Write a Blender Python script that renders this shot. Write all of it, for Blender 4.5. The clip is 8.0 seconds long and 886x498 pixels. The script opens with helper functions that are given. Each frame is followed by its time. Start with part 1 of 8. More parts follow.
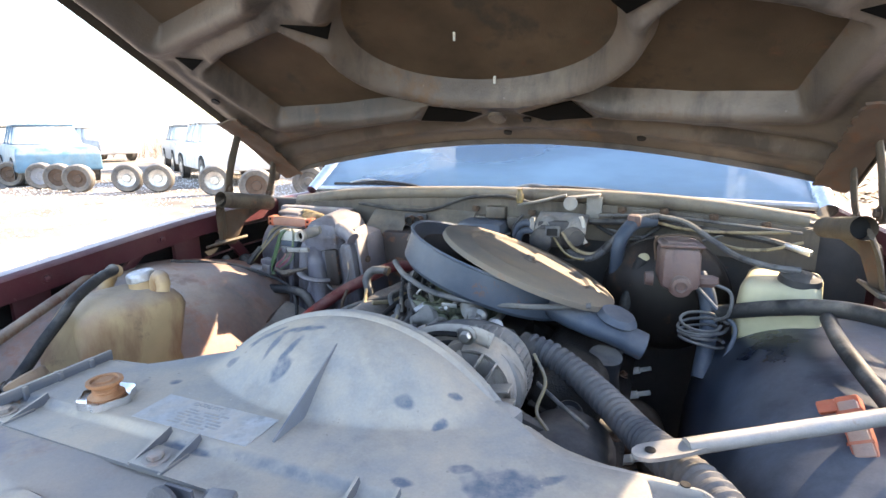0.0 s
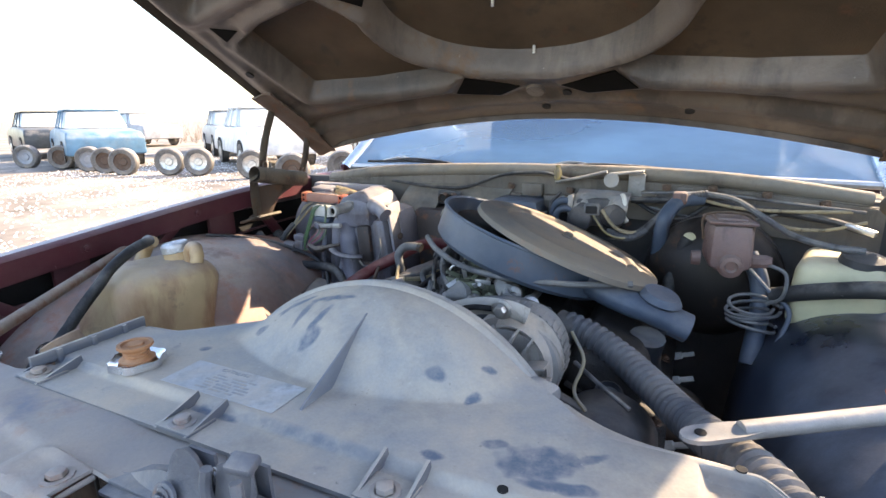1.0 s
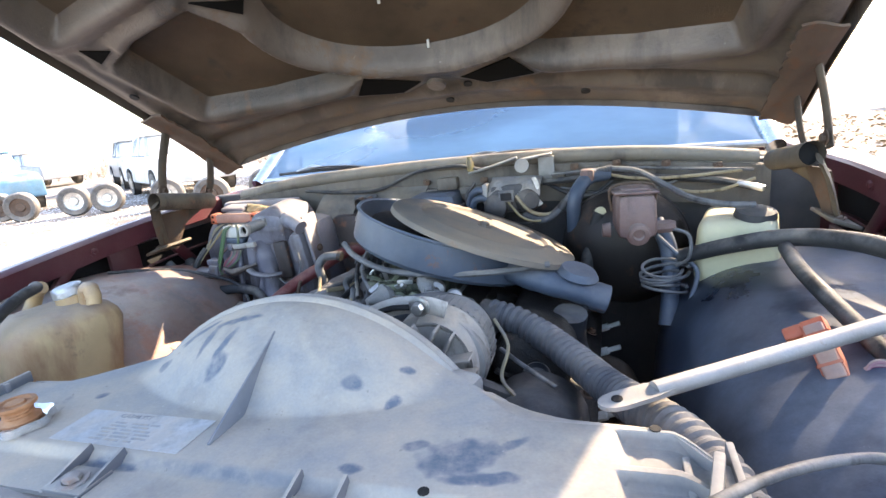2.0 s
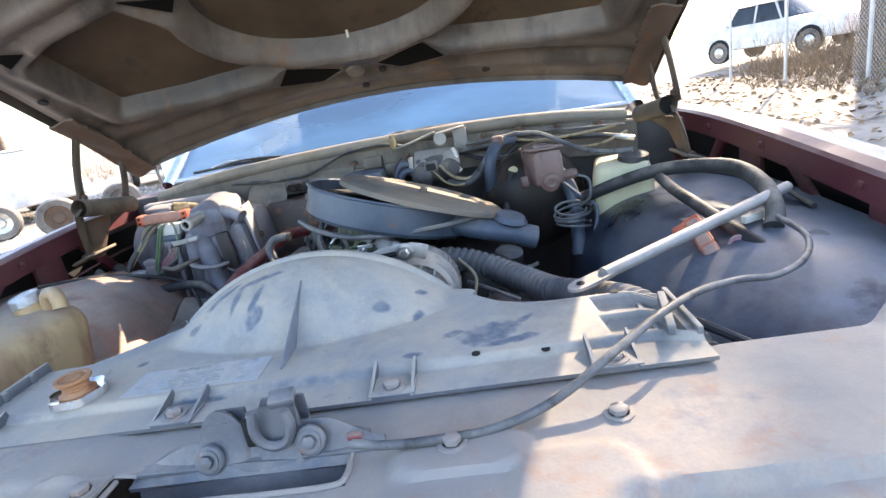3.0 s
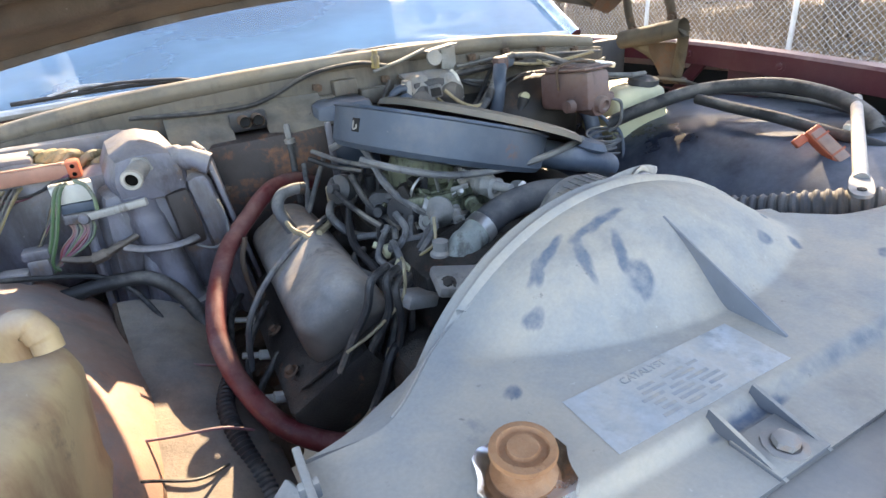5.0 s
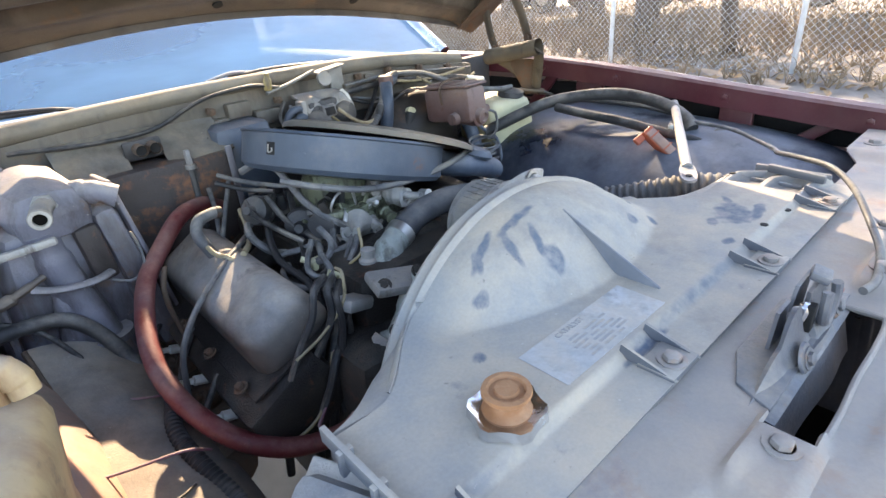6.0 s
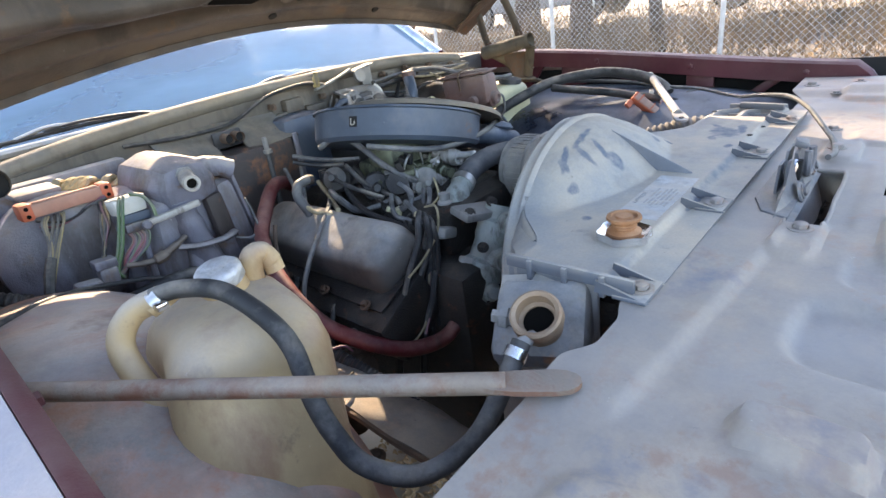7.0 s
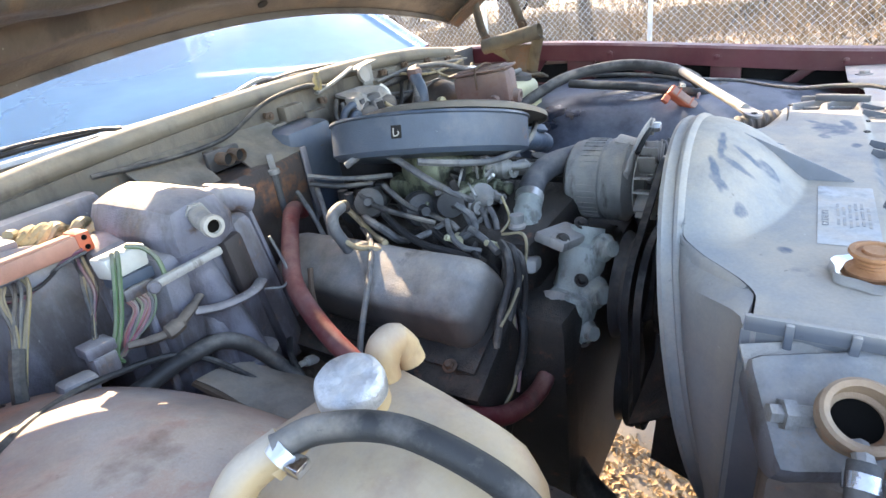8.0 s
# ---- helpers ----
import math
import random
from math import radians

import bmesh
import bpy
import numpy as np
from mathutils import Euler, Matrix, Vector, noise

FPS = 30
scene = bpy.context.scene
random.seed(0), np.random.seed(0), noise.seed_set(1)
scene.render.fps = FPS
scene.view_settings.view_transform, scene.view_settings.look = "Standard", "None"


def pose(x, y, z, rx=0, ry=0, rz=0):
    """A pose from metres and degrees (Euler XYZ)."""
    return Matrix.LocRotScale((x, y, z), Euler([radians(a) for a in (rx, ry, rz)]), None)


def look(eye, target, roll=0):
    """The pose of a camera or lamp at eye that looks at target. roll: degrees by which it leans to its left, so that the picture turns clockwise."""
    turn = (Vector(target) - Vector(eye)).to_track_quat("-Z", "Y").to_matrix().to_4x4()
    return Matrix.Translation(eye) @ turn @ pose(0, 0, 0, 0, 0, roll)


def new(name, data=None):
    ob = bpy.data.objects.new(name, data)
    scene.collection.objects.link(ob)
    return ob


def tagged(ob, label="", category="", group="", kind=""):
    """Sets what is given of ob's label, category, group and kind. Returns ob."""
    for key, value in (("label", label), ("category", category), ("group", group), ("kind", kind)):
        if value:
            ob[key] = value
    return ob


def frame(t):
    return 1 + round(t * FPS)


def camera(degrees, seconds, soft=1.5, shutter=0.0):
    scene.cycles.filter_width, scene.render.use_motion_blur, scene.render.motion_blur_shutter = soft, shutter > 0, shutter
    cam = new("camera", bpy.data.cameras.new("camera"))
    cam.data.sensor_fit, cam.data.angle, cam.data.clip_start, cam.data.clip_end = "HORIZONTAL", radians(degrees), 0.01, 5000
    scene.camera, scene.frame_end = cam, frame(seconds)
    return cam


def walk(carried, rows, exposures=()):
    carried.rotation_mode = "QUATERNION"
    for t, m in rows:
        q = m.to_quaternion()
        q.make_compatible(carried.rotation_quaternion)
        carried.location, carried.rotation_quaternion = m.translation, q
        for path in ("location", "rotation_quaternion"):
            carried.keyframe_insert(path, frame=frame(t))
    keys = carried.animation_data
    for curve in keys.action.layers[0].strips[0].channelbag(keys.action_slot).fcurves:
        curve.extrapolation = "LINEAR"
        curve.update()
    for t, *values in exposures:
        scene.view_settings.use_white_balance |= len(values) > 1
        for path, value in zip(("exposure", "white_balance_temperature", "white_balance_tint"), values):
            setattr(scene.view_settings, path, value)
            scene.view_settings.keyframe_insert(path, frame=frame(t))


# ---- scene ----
cam = camera(80.5, 8.0)
PATH = [
    (0, (0.337, 0.007, 1.258), (-0.398, 1.813, 0.814), -0.6),
    (0.5, (0.306, 0.002, 1.261), (-0.49, 1.78, 0.806), 1.9),
    (1, (0.325, 0.028, 1.23), (-0.519, 1.773, 0.738), -0.6),
    (1.5, (0.31, 0.084, 1.215), (-0.528, 1.828, 0.709), -4.7),
    (2, (0.354, 0.054, 1.219), (-0.274, 1.887, 0.723), -6.4),
    (2.2, (0.362, 0.021, 1.219), (-0.135, 1.888, 0.702), -7.5),
    (3.3, (0.139, -0.136, 1.216), (0.02, 1.766, 0.609), -11.1),
    (3.5, (0.048, -0.107, 1.23), (-0.021, 1.794, 0.612), -11.2),
    (4, (-0.102, 0.054, 1.218), (-0.079, 1.94, 0.553), -9.1),
    (4.5, (-0.228, 0.156, 1.213), (-0.006, 2.006, 0.487), -8.5),
    (4.7, (-0.281, 0.176, 1.204), (0.275, 1.926, 0.413), -5.9),
    (5.8, (-0.436, 0.226, 1.226), (0.538, 1.701, 0.29), -5.5),
    (6, (-0.448, 0.173, 1.245), (0.714, 1.535, 0.354), -5.1),
    (6.4, (-0.539, 0.121, 1.237), (0.76, 1.381, 0.384), -4.5),
    (6.5, (-0.574, 0.1, 1.22), (0.711, 1.391, 0.393), -6.7),
    (7, (-0.749, 0.15, 1.217), (0.556, 1.417, 0.384), -8.6),
    (7.5, (-0.797, 0.301, 1.21), (0.683, 1.325, 0.337), -6.6),
    (8, (-0.737, 0.444, 1.226), (0.717, 1.5, 0.348), -8.9),
]
walk(cam, [(t, look(eye, target, roll)) for t, eye, target, roll in PATH],
     exposures=[(0, 2.65, 7250, 16), (0.5, 2.55, 7250, 16), (1, 2.35, 7150, 17), (1.5, 2.75, 7100, 17), (2.2, 2.75, 6950, 17), (3.5, 2.42, 6800, 14), (4.5, 2.77, 7300, 15), (6, 2.78, 7600, 16.5), (6.5, 2.6, 7450, 16.5), (7, 2.6, 7450, 16.5), (7.5, 2.75, 7500, 16.5), (8, 3.15, 7400, 15.5)])

# ---- world, sun, exposure ----
SUN_TO = Vector((0.69, 1.0, 0.685)).normalized()
sun_data = bpy.data.lights.new("sun", "SUN")
sun_data.energy, sun_data.angle, sun_data.color = 3.4, radians(0.6), (1.0, 0.85, 0.63)
sun = new("sun", sun_data)
sun.matrix_world = look((20, 30, 25), Vector((20, 30, 25)) - SUN_TO)
world = bpy.data.worlds.new("world")
scene.world = world
world.use_nodes = True
wn = world.node_tree
sky = wn.nodes.new("ShaderNodeTexSky")
sky.sky_type, sky.sun_disc = "NISHITA", False
sky.sun_elevation = math.asin(SUN_TO.z)
sky.sun_rotation = math.atan2(SUN_TO.x, SUN_TO.y)
sky.air_density, sky.dust_density = 1.0, 1.2
wn.links.new(sky.outputs[0], wn.nodes["Background"].inputs[0])
wn.nodes["Background"].inputs[1].default_value = 0.15


# ---- materials ----
def mat(name, base, rough=0.6, metal=0.0, dust=0.4, dustcol=(0.42, 0.385, 0.34), var=0.3, scale=9.0, bump=0.15,
        rust=0.0, rustcol=(0.19, 0.075, 0.035), stain=0.0, staincol=(0.10, 0.11, 0.13), fine=320.0, spec=0.4, wipe=0.0, wipecol=(0.13, 0.155, 0.19), grit=1.0, dent=0.0, spots=0.0, upmin=-0.12, marks=False):
    """A worn surface: paint or bare stuff, wear at two scales, and dust that settles on what faces up."""
    m = bpy.data.materials.new(name)
    m.use_nodes = True
    nt = m.node_tree
    n, l = nt.nodes, nt.links
    bsdf = n["Principled BSDF"]
    tc = n.new("ShaderNodeTexCoord")

    def noise_tex(sc, detail=6.0, rgh=0.6):
        t = n.new("ShaderNodeTexNoise")
        t.inputs["Scale"].default_value, t.inputs["Detail"].default_value, t.inputs["Roughness"].default_value = sc, detail, rgh
        l.new(tc.outputs["Object"], t.inputs["Vector"])
        return t.outputs["Fac"]

    def ramp(src, a, b, lo=0.0, hi=1.0):
        r = n.new("ShaderNodeMapRange")
        r.inputs["From Min"].default_value, r.inputs["From Max"].default_value = a, b
        r.inputs["To Min"].default_value, r.inputs["To Max"].default_value = lo, hi
        l.new(src, r.inputs["Value"])
        return r.outputs[0]

    def mul(a, b):
        x = n.new("ShaderNodeMath")
        x.operation, x.use_clamp = "MULTIPLY", True
        for i, v in enumerate((a, b)):
            if isinstance(v, (int, float)):
                x.inputs[i].default_value = v
            else:
                l.new(v, x.inputs[i])
        return x.outputs[0]

    def mix(fac, a, b):
        x = n.new("ShaderNodeMix")
        x.data_type = "RGBA"
        l.new(fac, x.inputs[0])
        for i, v in ((6, a), (7, b)):
            if isinstance(v, tuple):
                x.inputs[i].default_value = (*v, 1)
            else:
                l.new(v, x.inputs[i])
        return x.outputs[2]

    big, small = noise_tex(scale), noise_tex(fine, 4.0)
    dark = tuple(c * (1 - var) for c in base)
    light = tuple(min(1.0, c * (1 + var * 0.8)) for c in base)
    col = mix(ramp(big, 0.3, 0.7), dark, light)
    if stain > 0:
        runs = n.new("ShaderNodeMapping")
        runs.inputs["Scale"].default_value = (1.0, 1.0, 0.3)
        l.new(tc.outputs["Object"], runs.inputs["Vector"])
        drip = n.new("ShaderNodeTexNoise")
        drip.inputs["Scale"].default_value, drip.inputs["Detail"].default_value, drip.inputs["Roughness"].default_value = scale * 2.0, 8.0, 0.65
        l.new(runs.outputs[0], drip.inputs["Vector"])
        col = mix(mul(ramp(drip.outputs["Fac"], 0.62 - 0.22 * stain, 0.70 - 0.15 * stain), 0.8), col, staincol)
    if rust > 0:
        col = mix(ramp(noise_tex(scale * 2.6, 9.0, 0.7), 0.66 - 0.3 * rust, 0.76 - 0.3 * rust), col, rustcol)
    rgh = rough
    if dust > 0:
        geo = n.new("ShaderNodeNewGeometry")
        sep = n.new("ShaderNodeSeparateXYZ")
        l.new(geo.outputs["Normal"], sep.inputs[0])
        up = ramp(sep.outputs["Z"], upmin, max(0.70, upmin + 0.55), 0.10, 1.0)
        fac = mul(mul(up, ramp(noise_tex(scale * 0.6, 9.0, 0.68), 0.62 - 0.5 * dust, 0.78 - 0.35 * dust)), min(1.0, 0.55 + 0.45 * dust))
        warm = (dustcol[0] * 1.18, dustcol[1] * 1.05, dustcol[2] * 0.88)
        cool = (dustcol[0] * 0.60, dustcol[1] * 0.69, dustcol[2] * 0.80)
        dcol = mix(ramp(noise_tex(scale * 1.4, 10.0, 0.66), 0.36, 0.64), cool, warm)
        grain = mix(ramp(small, 0.3, 0.7), tuple(c * 0.82 for c in dustcol), tuple(min(1.0, c * 1.12) for c in dustcol))
        half = n.new("ShaderNodeMix")
        half.data_type = "RGBA"
        half.inputs[0].default_value = 0.3
        l.new(dcol, half.inputs[6]), l.new(grain, half.inputs[7])
        col = mix(fac, col, half.outputs[2])
        if spots > 0:
            patch = mul(ramp(noise_tex(19.0, 7.0, 0.7), 0.53, 0.64), ramp(noise_tex(2.7, 4.0, 0.6), 0.40, 0.62))
            col = mix(mul(patch, spots), col, rustcol)
        if marks:
            # finger-wiped marks, carried by the mesh
            at = n.new("ShaderNodeAttribute")
            at.attribute_name = "wiped"
            col = mix(ramp(mul(at.outputs["Fac"], ramp(noise_tex(60.0, 6.0, 0.65), 0.25, 0.60, 0.35, 1.0)), 0.15, 1.0), col, wipecol)
        # small rubbed specks and pale grit
        col = mix(mul(ramp(noise_tex(70.0, 6.0, 0.7), 0.66, 0.74), 0.5 * grit), col, dark)
        col = mix(mul(ramp(noise_tex(105.0, 5.0, 0.7), 0.68, 0.75), 0.55 * grit), col, tuple(min(1.0, c * 1.35) for c in dustcol))
        if wipe > 0:
            col = mix(mul(ramp(noise_tex(scale * 1.3, 7.0, 0.62), 0.70 - 0.2 * wipe, 0.77 - 0.2 * wipe), 0.85), col, wipecol)
        rr = n.new("ShaderNodeMix")
        l.new(fac, rr.inputs[0])
        rr.inputs[2].default_value, rr.inputs[3].default_value = rough, 0.92
        l.new(rr.outputs[0], bsdf.inputs["Roughness"])
        mm = n.new("ShaderNodeMix")
        l.new(fac, mm.inputs[0])
        mm.inputs[2].default_value, mm.inputs[3].default_value = metal, 0.0
        l.new(mm.outputs[0], bsdf.inputs["Metallic"])
    else:
        bsdf.inputs["Roughness"].default_value, bsdf.inputs["Metallic"].default_value = rough, metal
    bsdf.inputs["Specular IOR Level"].default_value = spec
    l.new(col, bsdf.inputs["Base Color"])
    if bump > 0:
        bp = n.new("ShaderNodeBump")
        bp.inputs["Strength"].default_value, bp.inputs["Distance"].default_value = bump, 0.004
        add = n.new("ShaderNodeMath")
        l.new(small, add.inputs[0]), l.new(big, add.inputs[1])
        l.new(add.outputs[0], bp.inputs["Height"])
        if dent > 0:
            bq = n.new("ShaderNodeBump")
            bq.inputs["Strength"].default_value, bq.inputs["Distance"].default_value = dent, 0.02
            l.new(noise_tex(scale * 1.1, 3.0, 0.5), bq.inputs["Height"])
            l.new(bq.outputs[0], bp.inputs["Normal"])
        l.new(bp.outputs[0], bsdf.inputs["Normal"])
    return m


M = dict(
    shroud=mat("dusty_grey_plastic", (0.075, 0.090, 0.118), 0.5, dust=0.88, dustcol=(0.46, 0.43, 0.385), wipe=0.45, wipecol=(0.10, 0.13, 0.175), scale=4.8, bump=0.07, upmin=0.0),
    shroudside=mat("dust_clung_plastic", (0.13, 0.148, 0.178), 0.55, dust=0.85, dustcol=(0.44, 0.415, 0.375), wipe=0.45, wipecol=(0.12, 0.15, 0.195), stain=0.25, staincol=(0.07, 0.075, 0.085), scale=6, bump=0.07, upmin=-0.75),
    header=mat("dusty_panel_paint", (0.24, 0.23, 0.23), 0.45, dust=0.60, dustcol=(0.44, 0.38, 0.325), rust=0.38, rustcol=(0.32, 0.17, 0.115), stain=0.4, staincol=(0.15, 0.15, 0.165), wipe=0.55, wipecol=(0.18, 0.20, 0.24), scale=4.2, bump=0.10, dent=0.3, spots=0.6),
    rubber=mat("black_rubber", (0.025, 0.026, 0.028), 0.6, dust=0.35, dustcol=(0.30, 0.28, 0.26), scale=14),
    hose_red=mat("red_hose_rubber", (0.13, 0.018, 0.022), 0.45, dust=0.45, dustcol=(0.33, 0.20, 0.175), stain=0.3, staincol=(0.05, 0.012, 0.014), scale=16),
    blackplastic=mat("black_plastic", (0.02, 0.022, 0.027), 0.45, dust=0.5, dustcol=(0.25, 0.235, 0.22), scale=9),
    greyduct=mat("grey_duct_paper", (0.07, 0.075, 0.085), 0.65, dust=0.42, dustcol=(0.30, 0.28, 0.26), scale=14),
    acpan=mat("dark_blue_grey_paint", (0.068, 0.092, 0.130), 0.42, dust=0.34, dustcol=(0.28, 0.275, 0.275), scale=7, rust=0.15),
    aclid=mat("dust_brown_lid_paint", (0.13, 0.11, 0.09), 0.5, dust=0.8, dustcol=(0.27, 0.235, 0.195), scale=5, rust=0.25),
    maroon=mat("maroon_car_paint", (0.085, 0.016, 0.024), 0.4, dust=0.4, dustcol=(0.26, 0.19, 0.18), scale=6),
    fadedtop=mat("faded_fender_paint", (0.40, 0.34, 0.36), 0.4, dust=0.6, dustcol=(0.52, 0.47, 0.46), scale=4),
    innerL=mat("dusty_inner_fender", (0.30, 0.15, 0.105), 0.45, dust=0.64, dustcol=(0.53, 0.485, 0.45), stain=0.68, staincol=(0.07, 0.052, 0.045), rust=0.50, rustcol=(0.44, 0.17, 0.09), wipe=0.55, wipecol=(0.25, 0.17, 0.135), scale=3.6, bump=0.2, dent=0.3, spots=0.55, upmin=0.30),
    # dust smears, their blue tint also painting the sky's sheen
    innerR=mat("black_inner_fender", (0.010, 0.016, 0.030), 0.26, dust=0.52, dustcol=(0.25, 0.29, 0.36), stain=0.45, staincol=(0.012, 0.016, 0.026), wipe=0.66, wipecol=(0.020, 0.030, 0.050), scale=4.2, spec=0.6, bump=0.07, dent=0.12),
    hoodskin=mat("hood_underside_dirt", (0.088, 0.060, 0.037), 0.65, dust=0.0, var=0.55, scale=4.5, rust=0.25, rustcol=(0.12, 0.062, 0.036), stain=0.3, staincol=(0.04, 0.034, 0.028), bump=0.35),
    hoodrib=mat("hood_frame_dirt", (0.122, 0.098, 0.080), 0.42, dust=0.2, var=0.6, scale=3.2, rust=0.24, rustcol=(0.14, 0.082, 0.045), stain=0.55, staincol=(0.040, 0.034, 0.032), bump=0.3, dent=0.3, fine=220.0),
    rusty=mat("rusty_steel", (0.105, 0.07, 0.05), 0.75, dust=0.35, dustcol=(0.24, 0.20, 0.16), rust=0.45, rustcol=(0.13, 0.065, 0.038), scale=12, bump=0.4),
    rustorange=mat("bright_rust", (0.40, 0.18, 0.08), 0.8, dust=0.40, dustcol=(0.50, 0.33, 0.21), rust=0.2, scale=30, bump=0.3),
    steel=mat("dull_zinc_steel", (0.55, 0.55, 0.54), 0.35, 0.9, dust=0.3, rust=0.1, scale=20),
    chrome=mat("bright_tin", (0.75, 0.76, 0.78), 0.2, 1.0, dust=0.12, scale=20, bump=0.05),
    silvercap=mat("silver_cap_plating", (0.66, 0.67, 0.69), 0.30, 0.85, dust=0.5, dustcol=(0.50, 0.485, 0.46), scale=40, bump=0.45),
    bare=mat("wiped_blue_grey_plastic", (0.145, 0.165, 0.20), 0.5, dust=0.35, dustcol=(0.40, 0.385, 0.37), scale=9, bump=0.03),
    rod=mat("dusty_tan_rod", (0.22, 0.165, 0.125), 0.55, dust=0.6, dustcol=(0.38, 0.32, 0.27), rust=0.66, rustcol=(0.17, 0.07, 0.04), scale=9, bump=0.25),
    oxide=mat("oxidised_pale_alloy", (0.33, 0.37, 0.35), 0.6, 0.2, dust=0.5, dustcol=(0.46, 0.46, 0.42), stain=0.5, staincol=(0.06, 0.06, 0.055), scale=22, bump=0.5),
    tankgrey=mat("dusty_blue_grey_tank", (0.15, 0.155, 0.175), 0.5, 0.2, dust=0.6, dustcol=(0.42, 0.40, 0.375), stain=0.4, staincol=(0.06, 0.05, 0.045), rust=0.25, rustcol=(0.24, 0.13, 0.08), scale=12, bump=0.25),
    tankbrown=mat("dirty_brown_brass", (0.14, 0.105, 0.085), 0.55, dust=0.5, dustcol=(0.36, 0.31, 0.27), stain=0.4, staincol=(0.05, 0.035, 0.028), rust=0.3, rustcol=(0.22, 0.11, 0.06), scale=14, bump=0.3),
    apron=mat("dusty_ledge_paint", (0.10, 0.075, 0.062), 0.6, dust=0.6, dustcol=(0.40, 0.35, 0.30), stain=0.4, staincol=(0.06, 0.045, 0.04), rust=0.3, rustcol=(0.30, 0.13, 0.07), scale=6, bump=0.25),
    hingesteel=mat("olive_dusty_steel", (0.115, 0.092, 0.068), 0.6, dust=0.5, dustcol=(0.30, 0.26, 0.205), rust=0.3, rustcol=(0.14, 0.075, 0.045), stain=0.4, staincol=(0.04, 0.03, 0.024), scale=10, bump=0.35),
    # black for the shade painted into holes and openings
    holeshade=mat("black_hole_shade", (0.006, 0.0055, 0.005), 0.95, dust=0.0, var=0.2, scale=12, bump=0.0, spec=0.1),
    rodgrey=mat("dusty_grey_rod", (0.30, 0.29, 0.28), 0.45, 0.3, dust=0.6, dustcol=(0.50, 0.46, 0.42), rust=0.15, rustcol=(0.20, 0.11, 0.07), scale=12, bump=0.15),
    tank=mat("yellowed_plastic", (0.54, 0.375, 0.195), 0.42, dust=0.66, dustcol=(0.50, 0.43, 0.36), stain=0.66, staincol=(0.30, 0.15, 0.075), wipe=0.4, wipecol=(0.50, 0.30, 0.16), rust=0.22, rustcol=(0.20, 0.13, 0.085), scale=4.6, bump=0.08, dent=0.3, upmin=0.34),
    tankR=mat("pale_yellow_plastic", (0.60, 0.56, 0.34), 0.42, dust=0.5, dustcol=(0.56, 0.52, 0.42), scale=6, bump=0.06, dent=0.1),
    block=mat("oily_cast_iron", (0.018, 0.016, 0.015), 0.45, 0.0, dust=0.36, dustcol=(0.14, 0.12, 0.10), scale=14, rust=0.25, rustcol=(0.12, 0.05, 0.028), bump=0.6),
    valve=mat("dusty_grey_cover", (0.052, 0.047, 0.045), 0.45, dust=0.72, dustcol=(0.47, 0.43, 0.39), wipe=0.35, wipecol=(0.10, 0.095, 0.095), stain=0.45, staincol=(0.030, 0.028, 0.028), scale=7, dent=0.4, bump=0.2, upmin=0.08),
    alu=mat("grimy_cast_aluminium", (0.30, 0.30, 0.29), 0.5, 0.5, dust=0.6, dustcol=(0.45, 0.42, 0.39), stain=0.3, staincol=(0.07, 0.06, 0.055), scale=16, bump=0.5),
    brass=mat("tarnished_carburettor_metal", (0.17, 0.185, 0.125), 0.42, 0.35, dust=0.2, dustcol=(0.27, 0.27, 0.21), stain=0.72, staincol=(0.03, 0.032, 0.026), scale=34, bump=0.4),
    firewall=mat("dirty_firewall", (0.045, 0.042, 0.042), 0.7, dust=0.45, dustcol=(0.20, 0.18, 0.16), rust=0.15, stain=0.3, staincol=(0.02, 0.018, 0.018), scale=7),
    cowl=mat("dusty_cowl_paint", (0.12, 0.105, 0.088), 0.55, dust=0.58, dustcol=(0.36, 0.32, 0.265), scale=9, stain=0.6, staincol=(0.045, 0.040, 0.036), rust=0.15, bump=0.25),
    heater=mat("grimy_grey_case", (0.165, 0.165, 0.205), 0.40, dust=0.62, dustcol=(0.53, 0.495, 0.47), stain=0.68, staincol=(0.040, 0.030, 0.028), rust=0.32, rustcol=(0.13, 0.08, 0.055), wipe=0.3, wipecol=(0.11, 0.115, 0.14), scale=7, bump=0.3, dent=0.35, upmin=0.05),
    heaterbrown=mat("oily_brown_case", (0.060, 0.048, 0.046), 0.5, dust=0.35, dustcol=(0.22, 0.19, 0.17), rust=0.44, rustcol=(0.26, 0.105, 0.045), stain=0.4, staincol=(0.025, 0.02, 0.017), scale=4, bump=0.3),
    mc=mat("rusty_pink_iron", (0.16, 0.095, 0.085), 0.6, dust=0.5, dustcol=(0.29, 0.24, 0.225), scale=12, rust=0.35, rustcol=(0.13, 0.06, 0.045), stain=0.3, staincol=(0.05, 0.035, 0.032), bump=0.4),
    booster=mat("black_booster_shell", (0.022, 0.018, 0.016), 0.5, dust=0.25, dustcol=(0.16, 0.13, 0.11), rust=0.25, rustcol=(0.075, 0.038, 0.022), scale=8),
    orange=mat("orange_plastic", (0.55, 0.125, 0.06), 0.5, dust=0.42, dustcol=(0.48, 0.29, 0.21), scale=18, var=0.25),
    salmon=mat("salmon_plastic", (0.44, 0.21, 0.155), 0.55, dust=0.72, dustcol=(0.47, 0.35, 0.29), scale=18),
    wire_grey=mat("grey_tubing", (0.105, 0.108, 0.115), 0.5, dust=0.42, dustcol=(0.36, 0.34, 0.31), stain=0.5, staincol=(0.035, 0.035, 0.035), scale=22),
